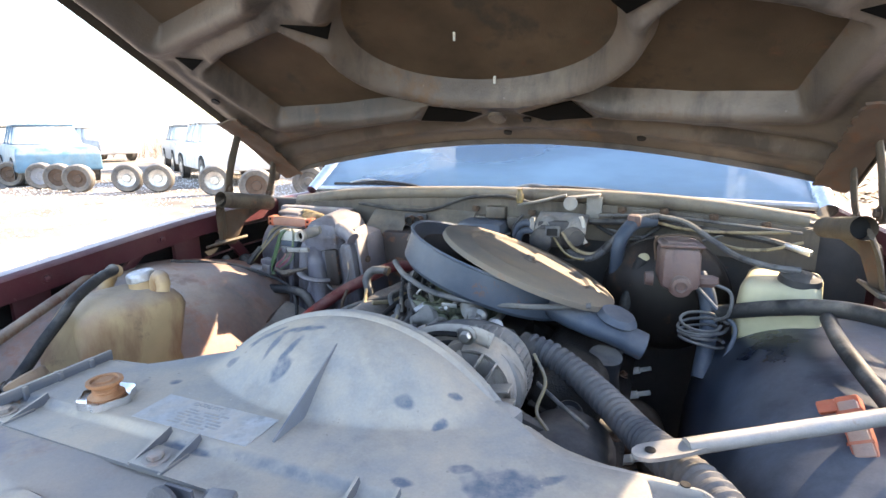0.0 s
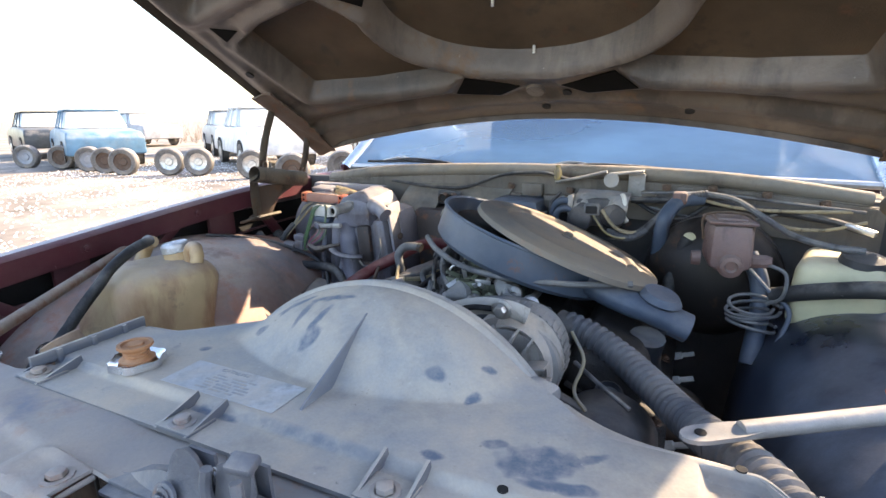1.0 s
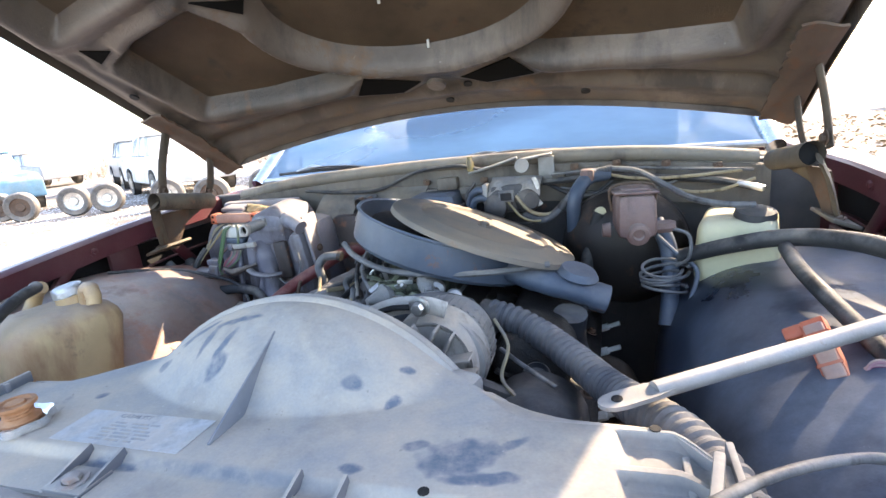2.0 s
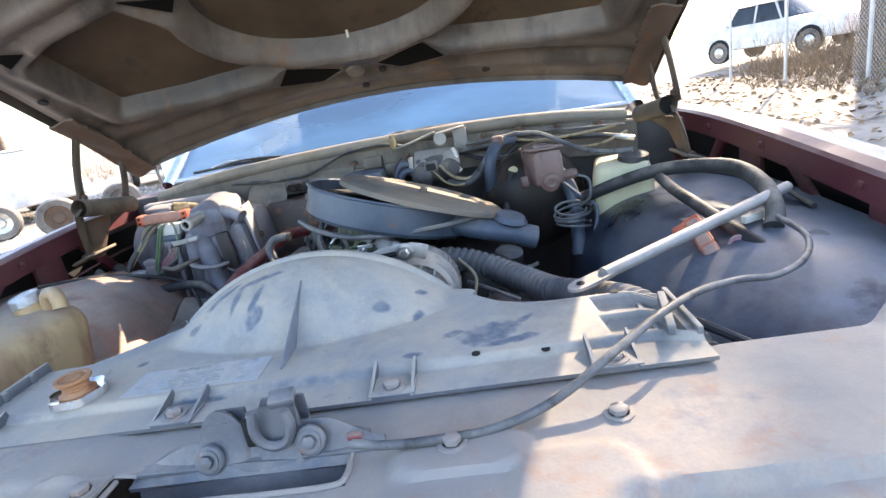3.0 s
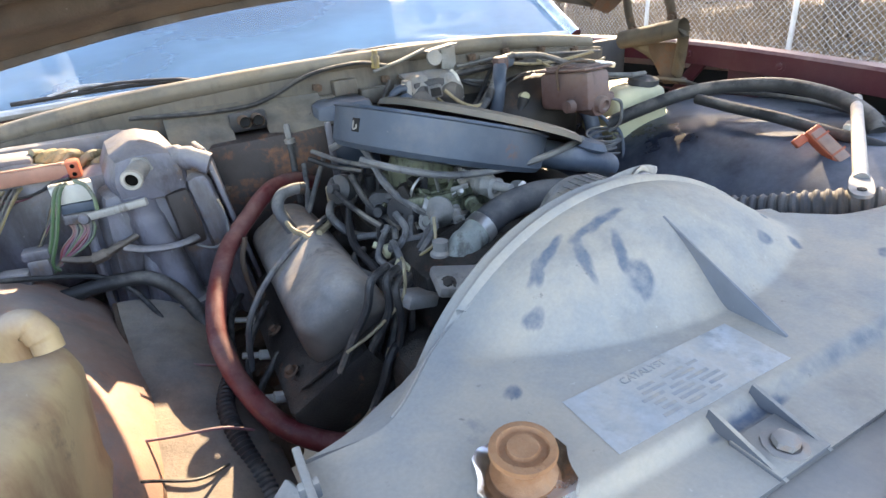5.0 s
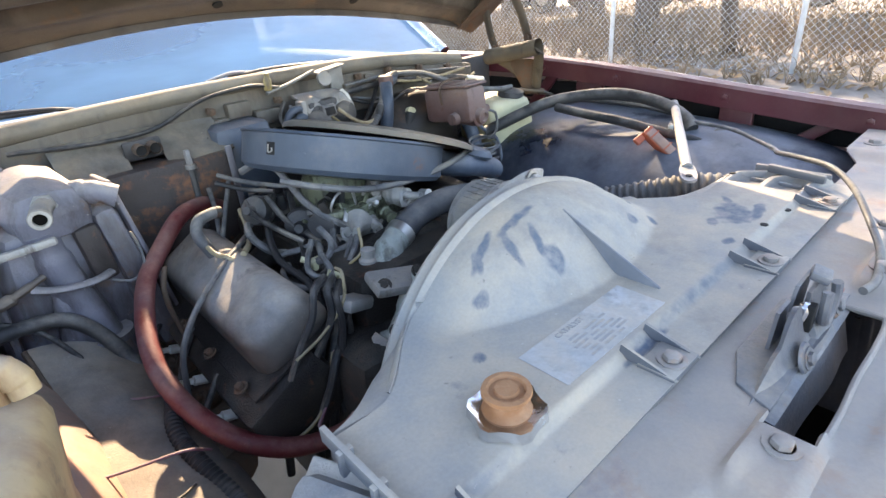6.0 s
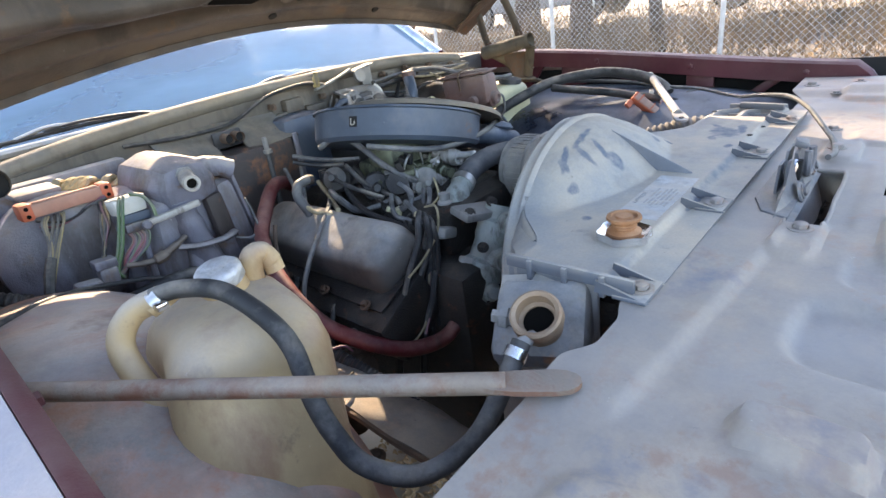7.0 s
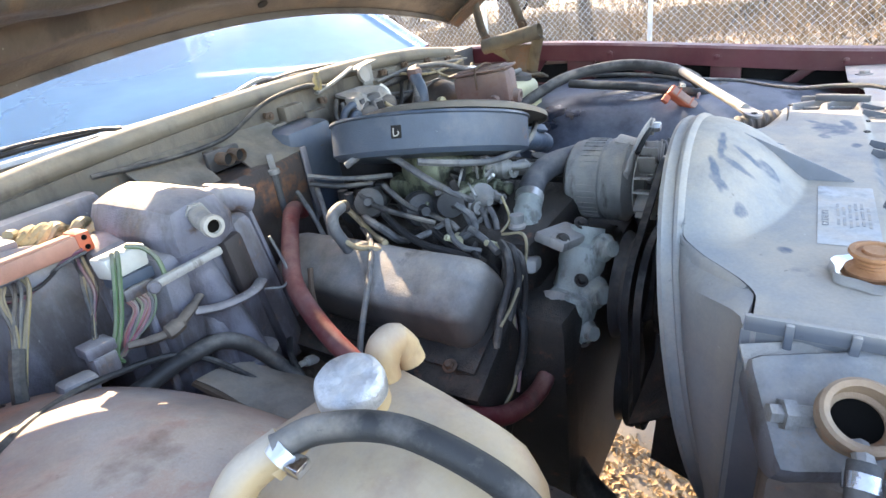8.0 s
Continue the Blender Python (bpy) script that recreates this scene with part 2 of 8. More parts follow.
    wire_tan=mat("tan_tubing", (0.34, 0.28, 0.17), 0.5, dust=0.4, dustcol=(0.36, 0.32, 0.25), stain=0.3, staincol=(0.10, 0.08, 0.05), scale=22),
    wire_black=mat("black_wire", (0.03, 0.03, 0.032), 0.5, dust=0.35, scale=14),
    wire_green=mat("green_wire", (0.07, 0.16, 0.06), 0.5, dust=0.68, dustcol=(0.34, 0.31, 0.28), stain=0.3, staincol=(0.06, 0.055, 0.05), scale=14),
    wire_red=mat("red_wire", (0.24, 0.04, 0.05), 0.5, dust=0.68, dustcol=(0.34, 0.31, 0.28), stain=0.3, staincol=(0.06, 0.055, 0.05), scale=14),
    wire_pink=mat("magenta_wire", (0.24, 0.05, 0.11), 0.5, dust=0.68, dustcol=(0.34, 0.31, 0.28), stain=0.3, staincol=(0.06, 0.055, 0.05), scale=14),
    loomcloth=mat("tan_cloth_tape", (0.50, 0.38, 0.20), 0.85, dust=0.5, dustcol=(0.50, 0.42, 0.30), stain=0.3, staincol=(0.10, 0.075, 0.045), scale=30, bump=0.6),
    wire_yellow=mat("yellow_wire", (0.34, 0.26, 0.09), 0.5, dust=0.68, dustcol=(0.34, 0.31, 0.28), stain=0.3, staincol=(0.06, 0.055, 0.05), scale=14),
    white=mat("white_plastic", (0.66, 0.65, 0.60), 0.5, dust=0.4, scale=14),
    sticker=mat("worn_foil_label", (0.60, 0.64, 0.68), 0.45, 0.35, dust=0.60, dustcol=(0.455, 0.43, 0.39), stain=0.4, staincol=(0.22, 0.26, 0.31), scale=16, bump=0.08),
    print_grey=mat("faded_label_print", (0.24, 0.28, 0.33), 0.6, dust=0.80, dustcol=(0.44, 0.415, 0.38), scale=60, bump=0.0),
    neckbrown=mat("scaled_brown_brass", (0.30, 0.20, 0.13), 0.65, dust=0.4, dustcol=(0.42, 0.34, 0.27), rust=0.35, rustcol=(0.30, 0.15, 0.08), scale=22, bump=0.3),
    shroudtop=mat("dusty_shroud_top", (0.06, 0.07, 0.09), 0.5, dust=0.90, dustcol=(0.455, 0.425, 0.38), wipe=0.35, wipecol=(0.12, 0.15, 0.195), scale=5.5, bump=0.06, marks=True),
    alufin=mat("pale_cast_aluminium", (0.42, 0.40, 0.37), 0.5, 0.3, dust=0.6, dustcol=(0.50, 0.46, 0.41), stain=0.25, staincol=(0.10, 0.085, 0.07), scale=18, bump=0.4),
    latchsteel=mat("dusty_latch_steel", (0.12, 0.13, 0.155), 0.45, 0.2, dust=0.5, dustcol=(0.36, 0.335, 0.31), rust=0.2, rustcol=(0.2, 0.11, 0.07), scale=18, bump=0.25),
    # near-black parts, and the shade painted into holes, gaps and insides
    dark=mat("near_black_parts_and_shade", (0.012, 0.012, 0.013), 0.8, dust=0.15, dustcol=(0.1, 0.09, 0.08), scale=8),
    trim=mat("dark_seal_rubber", (0.14, 0.125, 0.10), 0.6, dust=0.66, dustcol=(0.39, 0.345, 0.285), scale=9, stain=0.3, staincol=(0.06, 0.05, 0.045)),
)


# ---- mesh tools ----
def smooth_path(pts, sub=8):
    p = [Vector(q) for q in pts]
    p = [2 * p[0] - p[1]] + p + [2 * p[-1] - p[-2]]
    out = []
    for i in range(1, len(p) - 2):
        a, b, c, d = p[i - 1 : i + 3]
        for k in range(sub):
            t = k / sub
            out.append(0.5 * (2 * b + (c - a) * t + (2 * a - 5 * b + 4 * c - d) * t * t + (3 * b - a - 3 * c + d) * t**3))
    return out + [p[-2]]


def tube(pts, r, seg=10, sub=8, bm=None, ribs=0, rib=0.0, cap=True, flat=1.0, up=None):
    """A round (or flattened) tube along a smooth path; ribs: rings along it, rib: their depth."""
    bm = bm or bmesh.new()
    path = smooth_path(pts, sub) if sub > 1 else [Vector(q) for q in pts]
    if ribs:
        lens = [0.0]
        for a, b in zip(path, path[1:]):
            lens.append(lens[-1] + (b - a).length)
        n, fine, j = ribs * 4, [], 0
        for k in range(n + 1):
            s = lens[-1] * k / n
            while j < len(path) - 2 and lens[j + 1] < s:
                j += 1
            w = (s - lens[j]) / max(1e-6, lens[j + 1] - lens[j])
            fine.append(path[j].lerp(path[j + 1], w))
        path = fine
    rings, side = [], None
    for i, q in enumerate(path):
        d = (path[min(i + 1, len(path) - 1)] - path[max(i - 1, 0)]).normalized()
        if side is None:
            side = d.cross(Vector(up) if up else (Vector((0, 0, 1)) if abs(d.z) < 0.9 else Vector((1, 0, 0)))).normalized()
        side = (side - d * side.dot(d)).normalized()
        over = d.cross(side)
        rr = r[min(i * len(r) // len(path), len(r) - 1)] if isinstance(r, (list, tuple)) else r
        if ribs:
            rr = rr + (rib if i % 4 in (1, 2) else 0.0)
        rings.append([bm.verts.new(q + side * (rr * math.cos(2 * math.pi * k / seg)) + over * (rr * flat * math.sin(2 * math.pi * k / seg))) for k in range(seg)])
    for a, b in zip(rings, rings[1:]):
        for k in range(seg):
            bm.faces.new((a[k], a[(k + 1) % seg], b[(k + 1) % seg], b[k]))
    if cap:
        bm.faces.new(rings[0][::-1]), bm.faces.new(rings[-1])
    return bm


def box(c, s, bevel=0.0, rot=(0, 0, 0), bm=None, taper=None):
    """A box about c of full size s; taper: the top's scale in x and y."""
    new_bm = bmesh.new()
    bmesh.ops.create_cube(new_bm, size=1.0)
    for v in new_bm.verts:
        if taper and v.co.z > 0:
            v.co.x, v.co.y = v.co.x * taper[0], v.co.y * taper[1]
        v.co = Vector((v.co.x * s[0], v.co.y * s[1], v.co.z * s[2]))
    if bevel:
        bmesh.ops.bevel(new_bm, geom=new_bm.edges[:], offset=bevel, segments=2, affect="EDGES", profile=0.5)
    new_bm.transform(pose(*c, *rot))
    return joined(bm, new_bm)


def joined(bm, other):
    if bm is None:
        return other
    me = bpy.data.meshes.new("tmp")
    other.to_mesh(me), other.free()
    bm.from_mesh(me)
    bpy.data.meshes.remove(me)
    return bm


def lathe(profile, c, axis=(0, 0, 1), seg=32, bm=None, closed=True):
    """A turned shape: profile of (radius, distance along the axis) from c."""
    nb = bmesh.new()
    turn = Vector((0, 0, 1)).rotation_difference(Vector(axis)).to_matrix()
    rings = []
    for r, h in profile:
        if r < 1e-5:
            rings.append([nb.verts.new(turn @ Vector((0, 0, h)) + Vector(c))])
        else:
            rings.append([nb.verts.new(turn @ Vector((r * math.cos(2 * math.pi * k / seg), r * math.sin(2 * math.pi * k / seg), h)) + Vector(c)) for k in range(seg)])
    for a, b in zip(rings, rings[1:]):
        for k in range(seg):
            q = [a[k % len(a)], a[(k + 1) % len(a)], b[(k + 1) % len(b)], b[k % len(b)]]
            q = list(dict.fromkeys(q))
            if len(q) > 2:
                nb.faces.new(q)
    if closed:
        for r in (rings[0], rings[-1]):
            if len(r) > 2:
                nb.faces.new(r)
    bmesh.ops.recalc_face_normals(nb, faces=nb.faces[:])
    return joined(bm, nb)


def sheet(fn, us, vs, thick=0.004, keep=None, bm=None):
    """A curved sheet with thickness: fn(u, v) gives the place; keep(u, v): where there is metal."""
    nb = bmesh.new()
    vert = {}

    def at(i, j):
        if (i, j) not in vert:
            vert[i, j] = nb.verts.new(fn(us[i], vs[j]))
        return vert[i, j]

    for i in range(len(us) - 1):
        for j in range(len(vs) - 1):
            if keep is None or keep((us[i] + us[i + 1]) / 2, (vs[j] + vs[j + 1]) / 2):
                nb.faces.new((at(i, j), at(i + 1, j), at(i + 1, j + 1), at(i, j + 1)))
    if thick:
        nb.normal_update()
        bmesh.ops.solidify(nb, geom=nb.faces[:], thickness=thick)
    return joined(bm, nb)


def prism(outline, z0, z1, bevel=0.0, bm=None):
    """An upright slab over a plan outline."""
    nb = bmesh.new()
    lo = [nb.verts.new((x, y, z0)) for x, y in outline]
    hi = [nb.verts.new((x, y, z1)) for x, y in outline]
    nb.faces.new(hi), nb.faces.new(lo[::-1])
    for k in range(len(lo)):
        nb.faces.new((lo[k], lo[(k + 1) % len(lo)], hi[(k + 1) % len(lo)], hi[k]))
    bmesh.ops.recalc_face_normals(nb, faces=nb.faces[:])
    if bevel:
        bmesh.ops.bevel(nb, geom=nb.edges[:], offset=bevel, segments=2, affect="EDGES", profile=0.5)
    return joined(bm, nb)


def span(a, b, n):
    return [a + (b - a) * i / n for i in range(n + 1)]


def thing(name, at, label, category, group="", kind=""):
    """An empty at the base of a thing, to carry its parts."""
    ob = new(name)
    ob.empty_display_size = 0.02
    ob.location = at
    return tagged(ob, label, category, group, kind)


def part(name, bm, material, parent, label="", kind="", flat=False):
    """Links a bmesh, given in world places, as one mesh under a thing or a part."""
    root = parent
    off = Vector((0, 0, 0))
    while root is not None:
        off += root.location
        root = root.parent
    bm.transform(Matrix.Translation(-off))
    me = bpy.data.meshes.new(name)
    bm.to_mesh(me), bm.free()
    if not flat:
        me.shade_smooth()
        me.set_sharp_from_angle(angle=radians(38))
    me.materials.append(M[material] if isinstance(material, str) else material)
    ob = new(name, me)
    ob.parent = parent
    return tagged(ob, label, kind=kind)


def solo(name, bm, material, label, category, group="", kind="", flat=False):
    """A thing of one mesh, its origin at its lowest middle."""
    co = [v.co.copy() for v in bm.verts]
    mid = Vector((sum(c.x for c in co) / len(co), sum(c.y for c in co) / len(co), min(c.z for c in co)))
    bm.transform(Matrix.Translation(-mid))
    ob = part(name, bm, material, None, flat=flat)
    ob.location = mid
    return tagged(ob, label, category, group, kind)


def bolt(c, r=0.008, h=0.006, axis=(0, 0, 1), bm=None):
    b = lathe([(0, 0), (r * 1.7, 0), (r * 1.7, h * 0.25), (r * 1.15, h * 0.3)], c, axis, 12, bm, False)
    return lathe([(r, h * 0.25), (r, h), (r * 0.8, h * 1.15), (0, h * 1.15)], c, axis, 6, b, False)


def sstep(a, b, x):
    t = min(1.0, max(0.0, (x - a) / (b - a)))
    return t * t * (3 - 2 * t)


# ---- the car's body ----
car = thing("car_body", (0, 0.7, 0), "old maroon saloon car with its bonnet open in a scrapyard", "car")


def header_z(x, y):
    """The pressed top of the front panel: a flat shelf with bosses and hollows, falling away towards the grille."""
    z = 0.942 - 0.030 * sstep(0.10, -0.02, y) - 0.05 * sstep(-0.02, -0.10, y)
    for cx, cy, rx, ry, h in ((-0.305, 0.142, 0.055, 0.055, -0.009), (-0.444, 0.168, 0.021, 0.038, 0.014), (0.43, 0.125, 0.14, 0.05, -0.012), (-0.095, 0.125, 0.075, 0.03, 0.006),
                              (-0.13, 0.222, 0.06, 0.022, 0.006), (0.20, 0.222, 0.055, 0.024, 0.007), (0.60, 0.21, 0.055, 0.06, 0.009),
                              (-0.60, 0.23, 0.07, 0.05, 0.008), (0.03, 0.06, 0.4, 0.02, -0.010), (-0.19, 0.13, 0.035, 0.045, -0.005), (0.285, 0.15, 0.05, 0.07, 0.006)):
        d = ((abs(x - cx) / rx) ** 4 + (abs(y - cy) / ry) ** 4) ** 0.25
        z += h * sstep(1.07, 0.84, d)
    z += 0.010 * sstep(0.58, 0.62, x)
    crease = 0.235 + 0.105 * (-0.138 - x)
    z += 0.006 * sstep(crease - 0.007, crease + 0.007, y) * sstep(-0.11, -0.16, x) * sstep(-0.50, -0.46, x)
    wave = 0.228 - 0.014 * math.sin((x + 0.08) * 26)
    z -= 0.003 * sstep(wave + 0.006, wave - 0.012, y) * sstep(0.176, 0.186, y) * sstep(-0.10, -0.07, x) * sstep(0.155, 0.13, x)
    return z


def header_end(x):
    """Where the panel's rear edge lies: it dips round the radiator tank and runs back at the right wing."""
    y = 0.334 + 0.026 * sstep(0.57, 0.62, x)
    y -= 0.018 * sstep(-0.445, -0.41, x) * (1 - sstep(-0.375, -0.335, x))
    return y - 0.012 * sstep(-0.37, -0.32, x) * (1 - sstep(0.40, 0.45, x))


def header_keep(x, s):
    y = -0.10 + s * (header_end(x) + 0.10)
    return not ((-0.103 < x < 0.108 and 0.205 < y < 0.242) or (0.025 < x < 0.14 and 0.125 < y < 0.163) or (0.235 < x < 0.30 and 0.10 < y < 0.112))


part("front_panel", sheet(lambda x, s: (x, -0.10 + s * (header_end(x) + 0.10), header_z(x, -0.10 + s * (header_end(x) + 0.10))), span(-0.74, 0.76, 300), span(0, 1, 105), 0.003, header_keep), "header", car, "dusty grey pressed steel top panel with rust spots")
part("opening_lip", tube([(-0.104, 0.240, 0.9405), (-0.104, 0.212, 0.9405), (-0.096, 0.2050, 0.9405), (-0.05, 0.2035, 0.941), (0.0, 0.2050, 0.9405), (0.05, 0.2040, 0.9405), (0.098, 0.2055, 0.9405), (0.1085, 0.213, 0.9405), (0.109, 0.240, 0.9405)], 0.0026, 8, 4), "header", car)
# black panel added below the latch opening to make it look dark
part("latch_shade_panel", box((0.0, 0.235, 0.78), (0.30, 0.16, 0.012), 0.002), "holeshade", car, "added black panel that darkens the latch opening")
part("tab_plate", sheet(lambda x, t: (x, 0.122 + 0.034 * t, 0.930 + 0.014 * math.sin(t * 2.4)), span(0.035, 0.128, 8), span(0, 1, 8), 0.003), "header", car)
for x, y, s in ((-0.12, 0.222, 1), (0.195, 0.228, 1), (0.663, 0.332, 1.2), (0.60, 0.28, 0.8), (0.70, 0.25, 0.8), (0.66, 0.18, 0.8), (0.33, 0.25, 1), (-0.62, 0.18, 0.8)):
    part("panel_bolt", bolt((x, y, header_z(x, y)), 0.0075 * s, 0.006 * s), "header", car)
# grille front below the panel, which closes the bay
part("nose_panel", box((0, -0.11, 0.60), (1.5, 0.03, 0.62), 0.01), "header", car)
part("crossmember", box((0, 0.40, 0.35), (1.3, 0.12, 0.12), 0.02), "block", car)

for side, sx in (("left", -1), ("right", 1)):
    def rail_z(y):
        return 0.972 + 0.062 * sstep(0.0, 1.25, y) + 0.02 * sstep(0.2, 1.3, y) - (0.10 * sstep(0.27, 0.17, y) if sx > 0 else 0.0)

    ys = span(0.17 if sx > 0 else -0.12, 1.62, 60)
    X0, X1 = (0.765, 0.965) if sx > 0 else (0.738, 0.955)
    # rolled inner flange, then the crown of the wing and its outer side
    prof = [(X0 + 0.002, -0.045), (X0, -0.004), (X0 + 0.004, 0.0), (X0 + (0.028 if sx > 0 else 0.012), 0.002), (X0 + 0.034, -0.001), (X0 + 0.075, -0.008), (X0 + 0.14, -0.034), (X1, -0.085), (X1 + 0.02, -0.18), (X1 + 0.02, -0.42)]
    wing = sheet(lambda y, k: (sx * (prof[int(k)][0] - 0.10 * sstep(0.45, -0.2, y) * (prof[int(k)][0] - 0.6)), y, rail_z(y) + prof[int(k)][1]), ys, list(range(3, len(prof))), 0.003 * sx)
    fender = part("fender", wing, "fadedtop", car, "faded maroon painted front wing")
    flange = sheet(lambda y, k: (sx * (prof[int(k)][0] - 0.10 * sstep(0.45, -0.2, y) * (prof[int(k)][0] - 0.6)), y, rail_z(y) + prof[int(k)][1]), ys, list(range(0, 4)), 0.003 * sx)
    part("fender_flange", flange, "maroon", fender, "dark maroon inner flange with a dusty edge")
    low = sheet(lambda y, k: (sx * (X0 + 0.02 + 0.03 * k), y, rail_z(y) - 0.115 - 0.012 * k), span(0.1, 1.3, 30), [0, 1], 0.004 * sx)
    box((sx * (X0 + 0.03), 0.72, rail_z(0.7) - 0.16), (0.012, 1.25, 0.09), 0.002, bm=low)
    for y, w2, lean in ((0.30, 0.05, 0), (0.47, 0.022, 52), (0.60, 0.07, 0), (0.78, 0.022, -52), (0.97, 0.08, 0), (1.12, 0.03, 40)):
        box((sx * (X0 + 0.025), y, rail_z(y) - 0.085), (0.012, w2, 0.10 if not lean else 0.17), 0.003, (lean, 0, 0), low)
    part("fender_brace", low, "maroon", fender)
    # dark sheet paints the shade behind the brace openings
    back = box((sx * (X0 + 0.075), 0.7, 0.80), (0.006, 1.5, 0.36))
    part("wing_shade", back, "dark", fender)
    for y in (0.36, 0.62, 0.88, 1.1):
        part("flange_bolt", bolt((sx * (X0 - 0.001), y, rail_z(y) - 0.022), 0.007, 0.006, (-sx, 0, 0)), "maroon", fender)

# inner fenders: the domes over the wheels
def dome(c, r, x_in, x_out, y0, y1, z_floor, n=64, pw=2.0):
    def fn(x, y):
        q = 1 - abs((x - c[0]) / r[0]) ** pw - abs((y - c[1]) / r[1]) ** pw
        z = c[2] + r[2] * q ** (1 / pw) if q > 0.0 else c[2] + r[2] * 1.2 * q
        return (x, y, max(z_floor, z) + 0.004 * math.sin(23 * x + 9 * y))
    return sheet(fn, span(x_in, x_out, n), span(y0, y1, n), 0.004)


left_inner = part("inner_fender", dome((-0.73, 0.84, 0.61), (0.30, 0.50, 0.345), -0.79, -0.40, 0.30, 1.24, 0.42, 64, 2.12), "innerL", car, "tan-grey dusty wheelhouse with bare rusty patches")
right_inner = part("inner_fender", dome((0.76, 0.82, 0.55), (0.35, 0.62, 0.389), 0.30, 0.79, 0.10, 1.29, 0.40, 80, 3.2), "innerR", car, "black plastic wheelhouse smeared with dust, tinted blue as sky sheen")
def apron_at(u, v):
    """The ledge beside the left wheelhouse: u out from its seam, v forward."""
    return (-0.500 + 0.060 * v + 0.125 * u, 1.02 - 0.56 * v, 0.838 - 0.135 * v - 0.030 * u - 0.050 * u**3 + 0.003 * math.sin(31 * v + 5 * u))


apron = part("apron", sheet(apron_at, span(0, 1, 16), span(0, 1, 40), 0.004), "apron", car, "dusty grey-brown ledge beside the wheelhouse")
part("apron_seam", tube([apron_at(-0.02, v) for v in span(0, 1, 10)], 0.0045, 6), "rusty", apron)
part("apron_conduit", tube([(-0.375, 0.86, 0.765), (-0.392, 0.80, 0.760), (-0.385, 0.74, 0.742), (-0.37, 0.68, 0.715), (-0.36, 0.60, 0.68)], 0.010, 12, ribs=40, rib=0.0018), "rubber", apron, "ribbed black conduit")
for c in ((-0.47, 0.60, 0.70), (-0.45, 0.92, 0.70)):
    part("wheelhouse_bolt", bolt(c, 0.009, 0.008), "rusty", car)
part("seam", tube([(0.50, 0.60, 0.865), (0.47, 0.66, 0.80), (0.45, 0.70, 0.70), (0.44, 0.72, 0.6)], 0.006, 6), "innerR", car)
part("frame_rail", box((-0.44, 0.75, 0.38), (0.10, 1.3, 0.12), 0.015), "block", car)
part("frame_rail", box((0.44, 0.75, 0.38), (0.10, 1.3, 0.12), 0.015), "block", car)

# firewall, cowl and windscreen
part("firewall", box((0, 1.315, 0.68), (1.52, 0.03, 0.76), 0.004), "firewall", car)
cowl_lip = sheet(lambda x, k: (x, 1.285 + 0.03 * k - 0.01 * (x / 0.6) ** 2 * 0, 1.088 - 0.035 * (x / 0.62) ** 2 + (0.0, 0.004, -0.02)[int(k)]), span(-0.66, 0.66, 40), [0, 1, 2], 0.004)
part("cowl_ledge", cowl_lip, "cowl", car)
part("cowl_face", sheet(lambda x, k: (x, 1.283, 1.086 - 0.035 * (x / 0.62) ** 2 - 0.085 * k), span(-0.66, 0.66, 40), [0, 1], 0.004), "cowl", car)
seal = tube([(-0.66, 1.315, 1.053), (-0.45, 1.300, 1.081), (-0.2, 1.297, 1.094), (0.0, 1.296, 1.098), (0.25, 1.297, 1.097), (0.45, 1.302, 1.085), (0.64, 1.315, 1.060)], 0.022, 14, flat=0.8)
part("cowl_seal", seal, "trim", car, "perished rubber seal along the cowl")
cowl_top = sheet(lambda x, v: (x, 1.31 + v * (0.13 + 0.035 * (x / 0.68) ** 2), 1.088 - 0.035 * (x / 0.62) ** 2 + (-0.012 - 0.01 * math.sin(v * math.pi)) + 0.022 * v), span(-0.72, 0.72, 40), span(0, 1, 6), 0.004)
part("cowl_top", cowl_top, "cowl", car)


def glass_at(x, v):
    xx = x * (1 - 0.16 * v)
    return (xx, 1.415 + 0.045 * (x / 0.69) ** 2 + 0.62 * v, 1.092 - 0.012 * (x / 0.69) ** 2 + 0.40 * v + 0.02 * math.sin(v * math.pi))


glass = bpy.data.materials.new("dusty_sky_tinted_glass")
glass.use_nodes = True
gn, gl = glass.node_tree.nodes, glass.node_tree.links
gb = gn["Principled BSDF"]
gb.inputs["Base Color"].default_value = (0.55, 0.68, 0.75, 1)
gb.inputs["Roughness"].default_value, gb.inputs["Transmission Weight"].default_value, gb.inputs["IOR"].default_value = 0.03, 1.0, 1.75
# dust film tinted blue, so the sky's reflection is partly painted in
sky_film = gn.new("ShaderNodeBsdfDiffuse")
sky_film.inputs[0].default_value = (0.25, 0.40, 0.53, 1)
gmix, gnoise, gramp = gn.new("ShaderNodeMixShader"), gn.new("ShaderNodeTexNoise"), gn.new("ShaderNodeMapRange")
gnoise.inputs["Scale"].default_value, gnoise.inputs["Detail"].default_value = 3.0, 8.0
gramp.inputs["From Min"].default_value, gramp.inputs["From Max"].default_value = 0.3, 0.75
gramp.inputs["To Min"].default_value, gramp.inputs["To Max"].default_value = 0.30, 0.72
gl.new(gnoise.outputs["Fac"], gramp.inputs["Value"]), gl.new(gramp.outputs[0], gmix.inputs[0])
gl.new(gb.outputs[0], gmix.inputs[1]), gl.new(sky_film.outputs[0], gmix.inputs[2])
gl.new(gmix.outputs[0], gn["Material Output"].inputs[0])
M["glass"] = glass
windscreen = part("windscreen", sheet(glass_at, span(-0.69, 0.69, 30), span(0, 1, 14), 0.005), "glass", car, "dusty windscreen with the sky's blue reflection painted in its film")
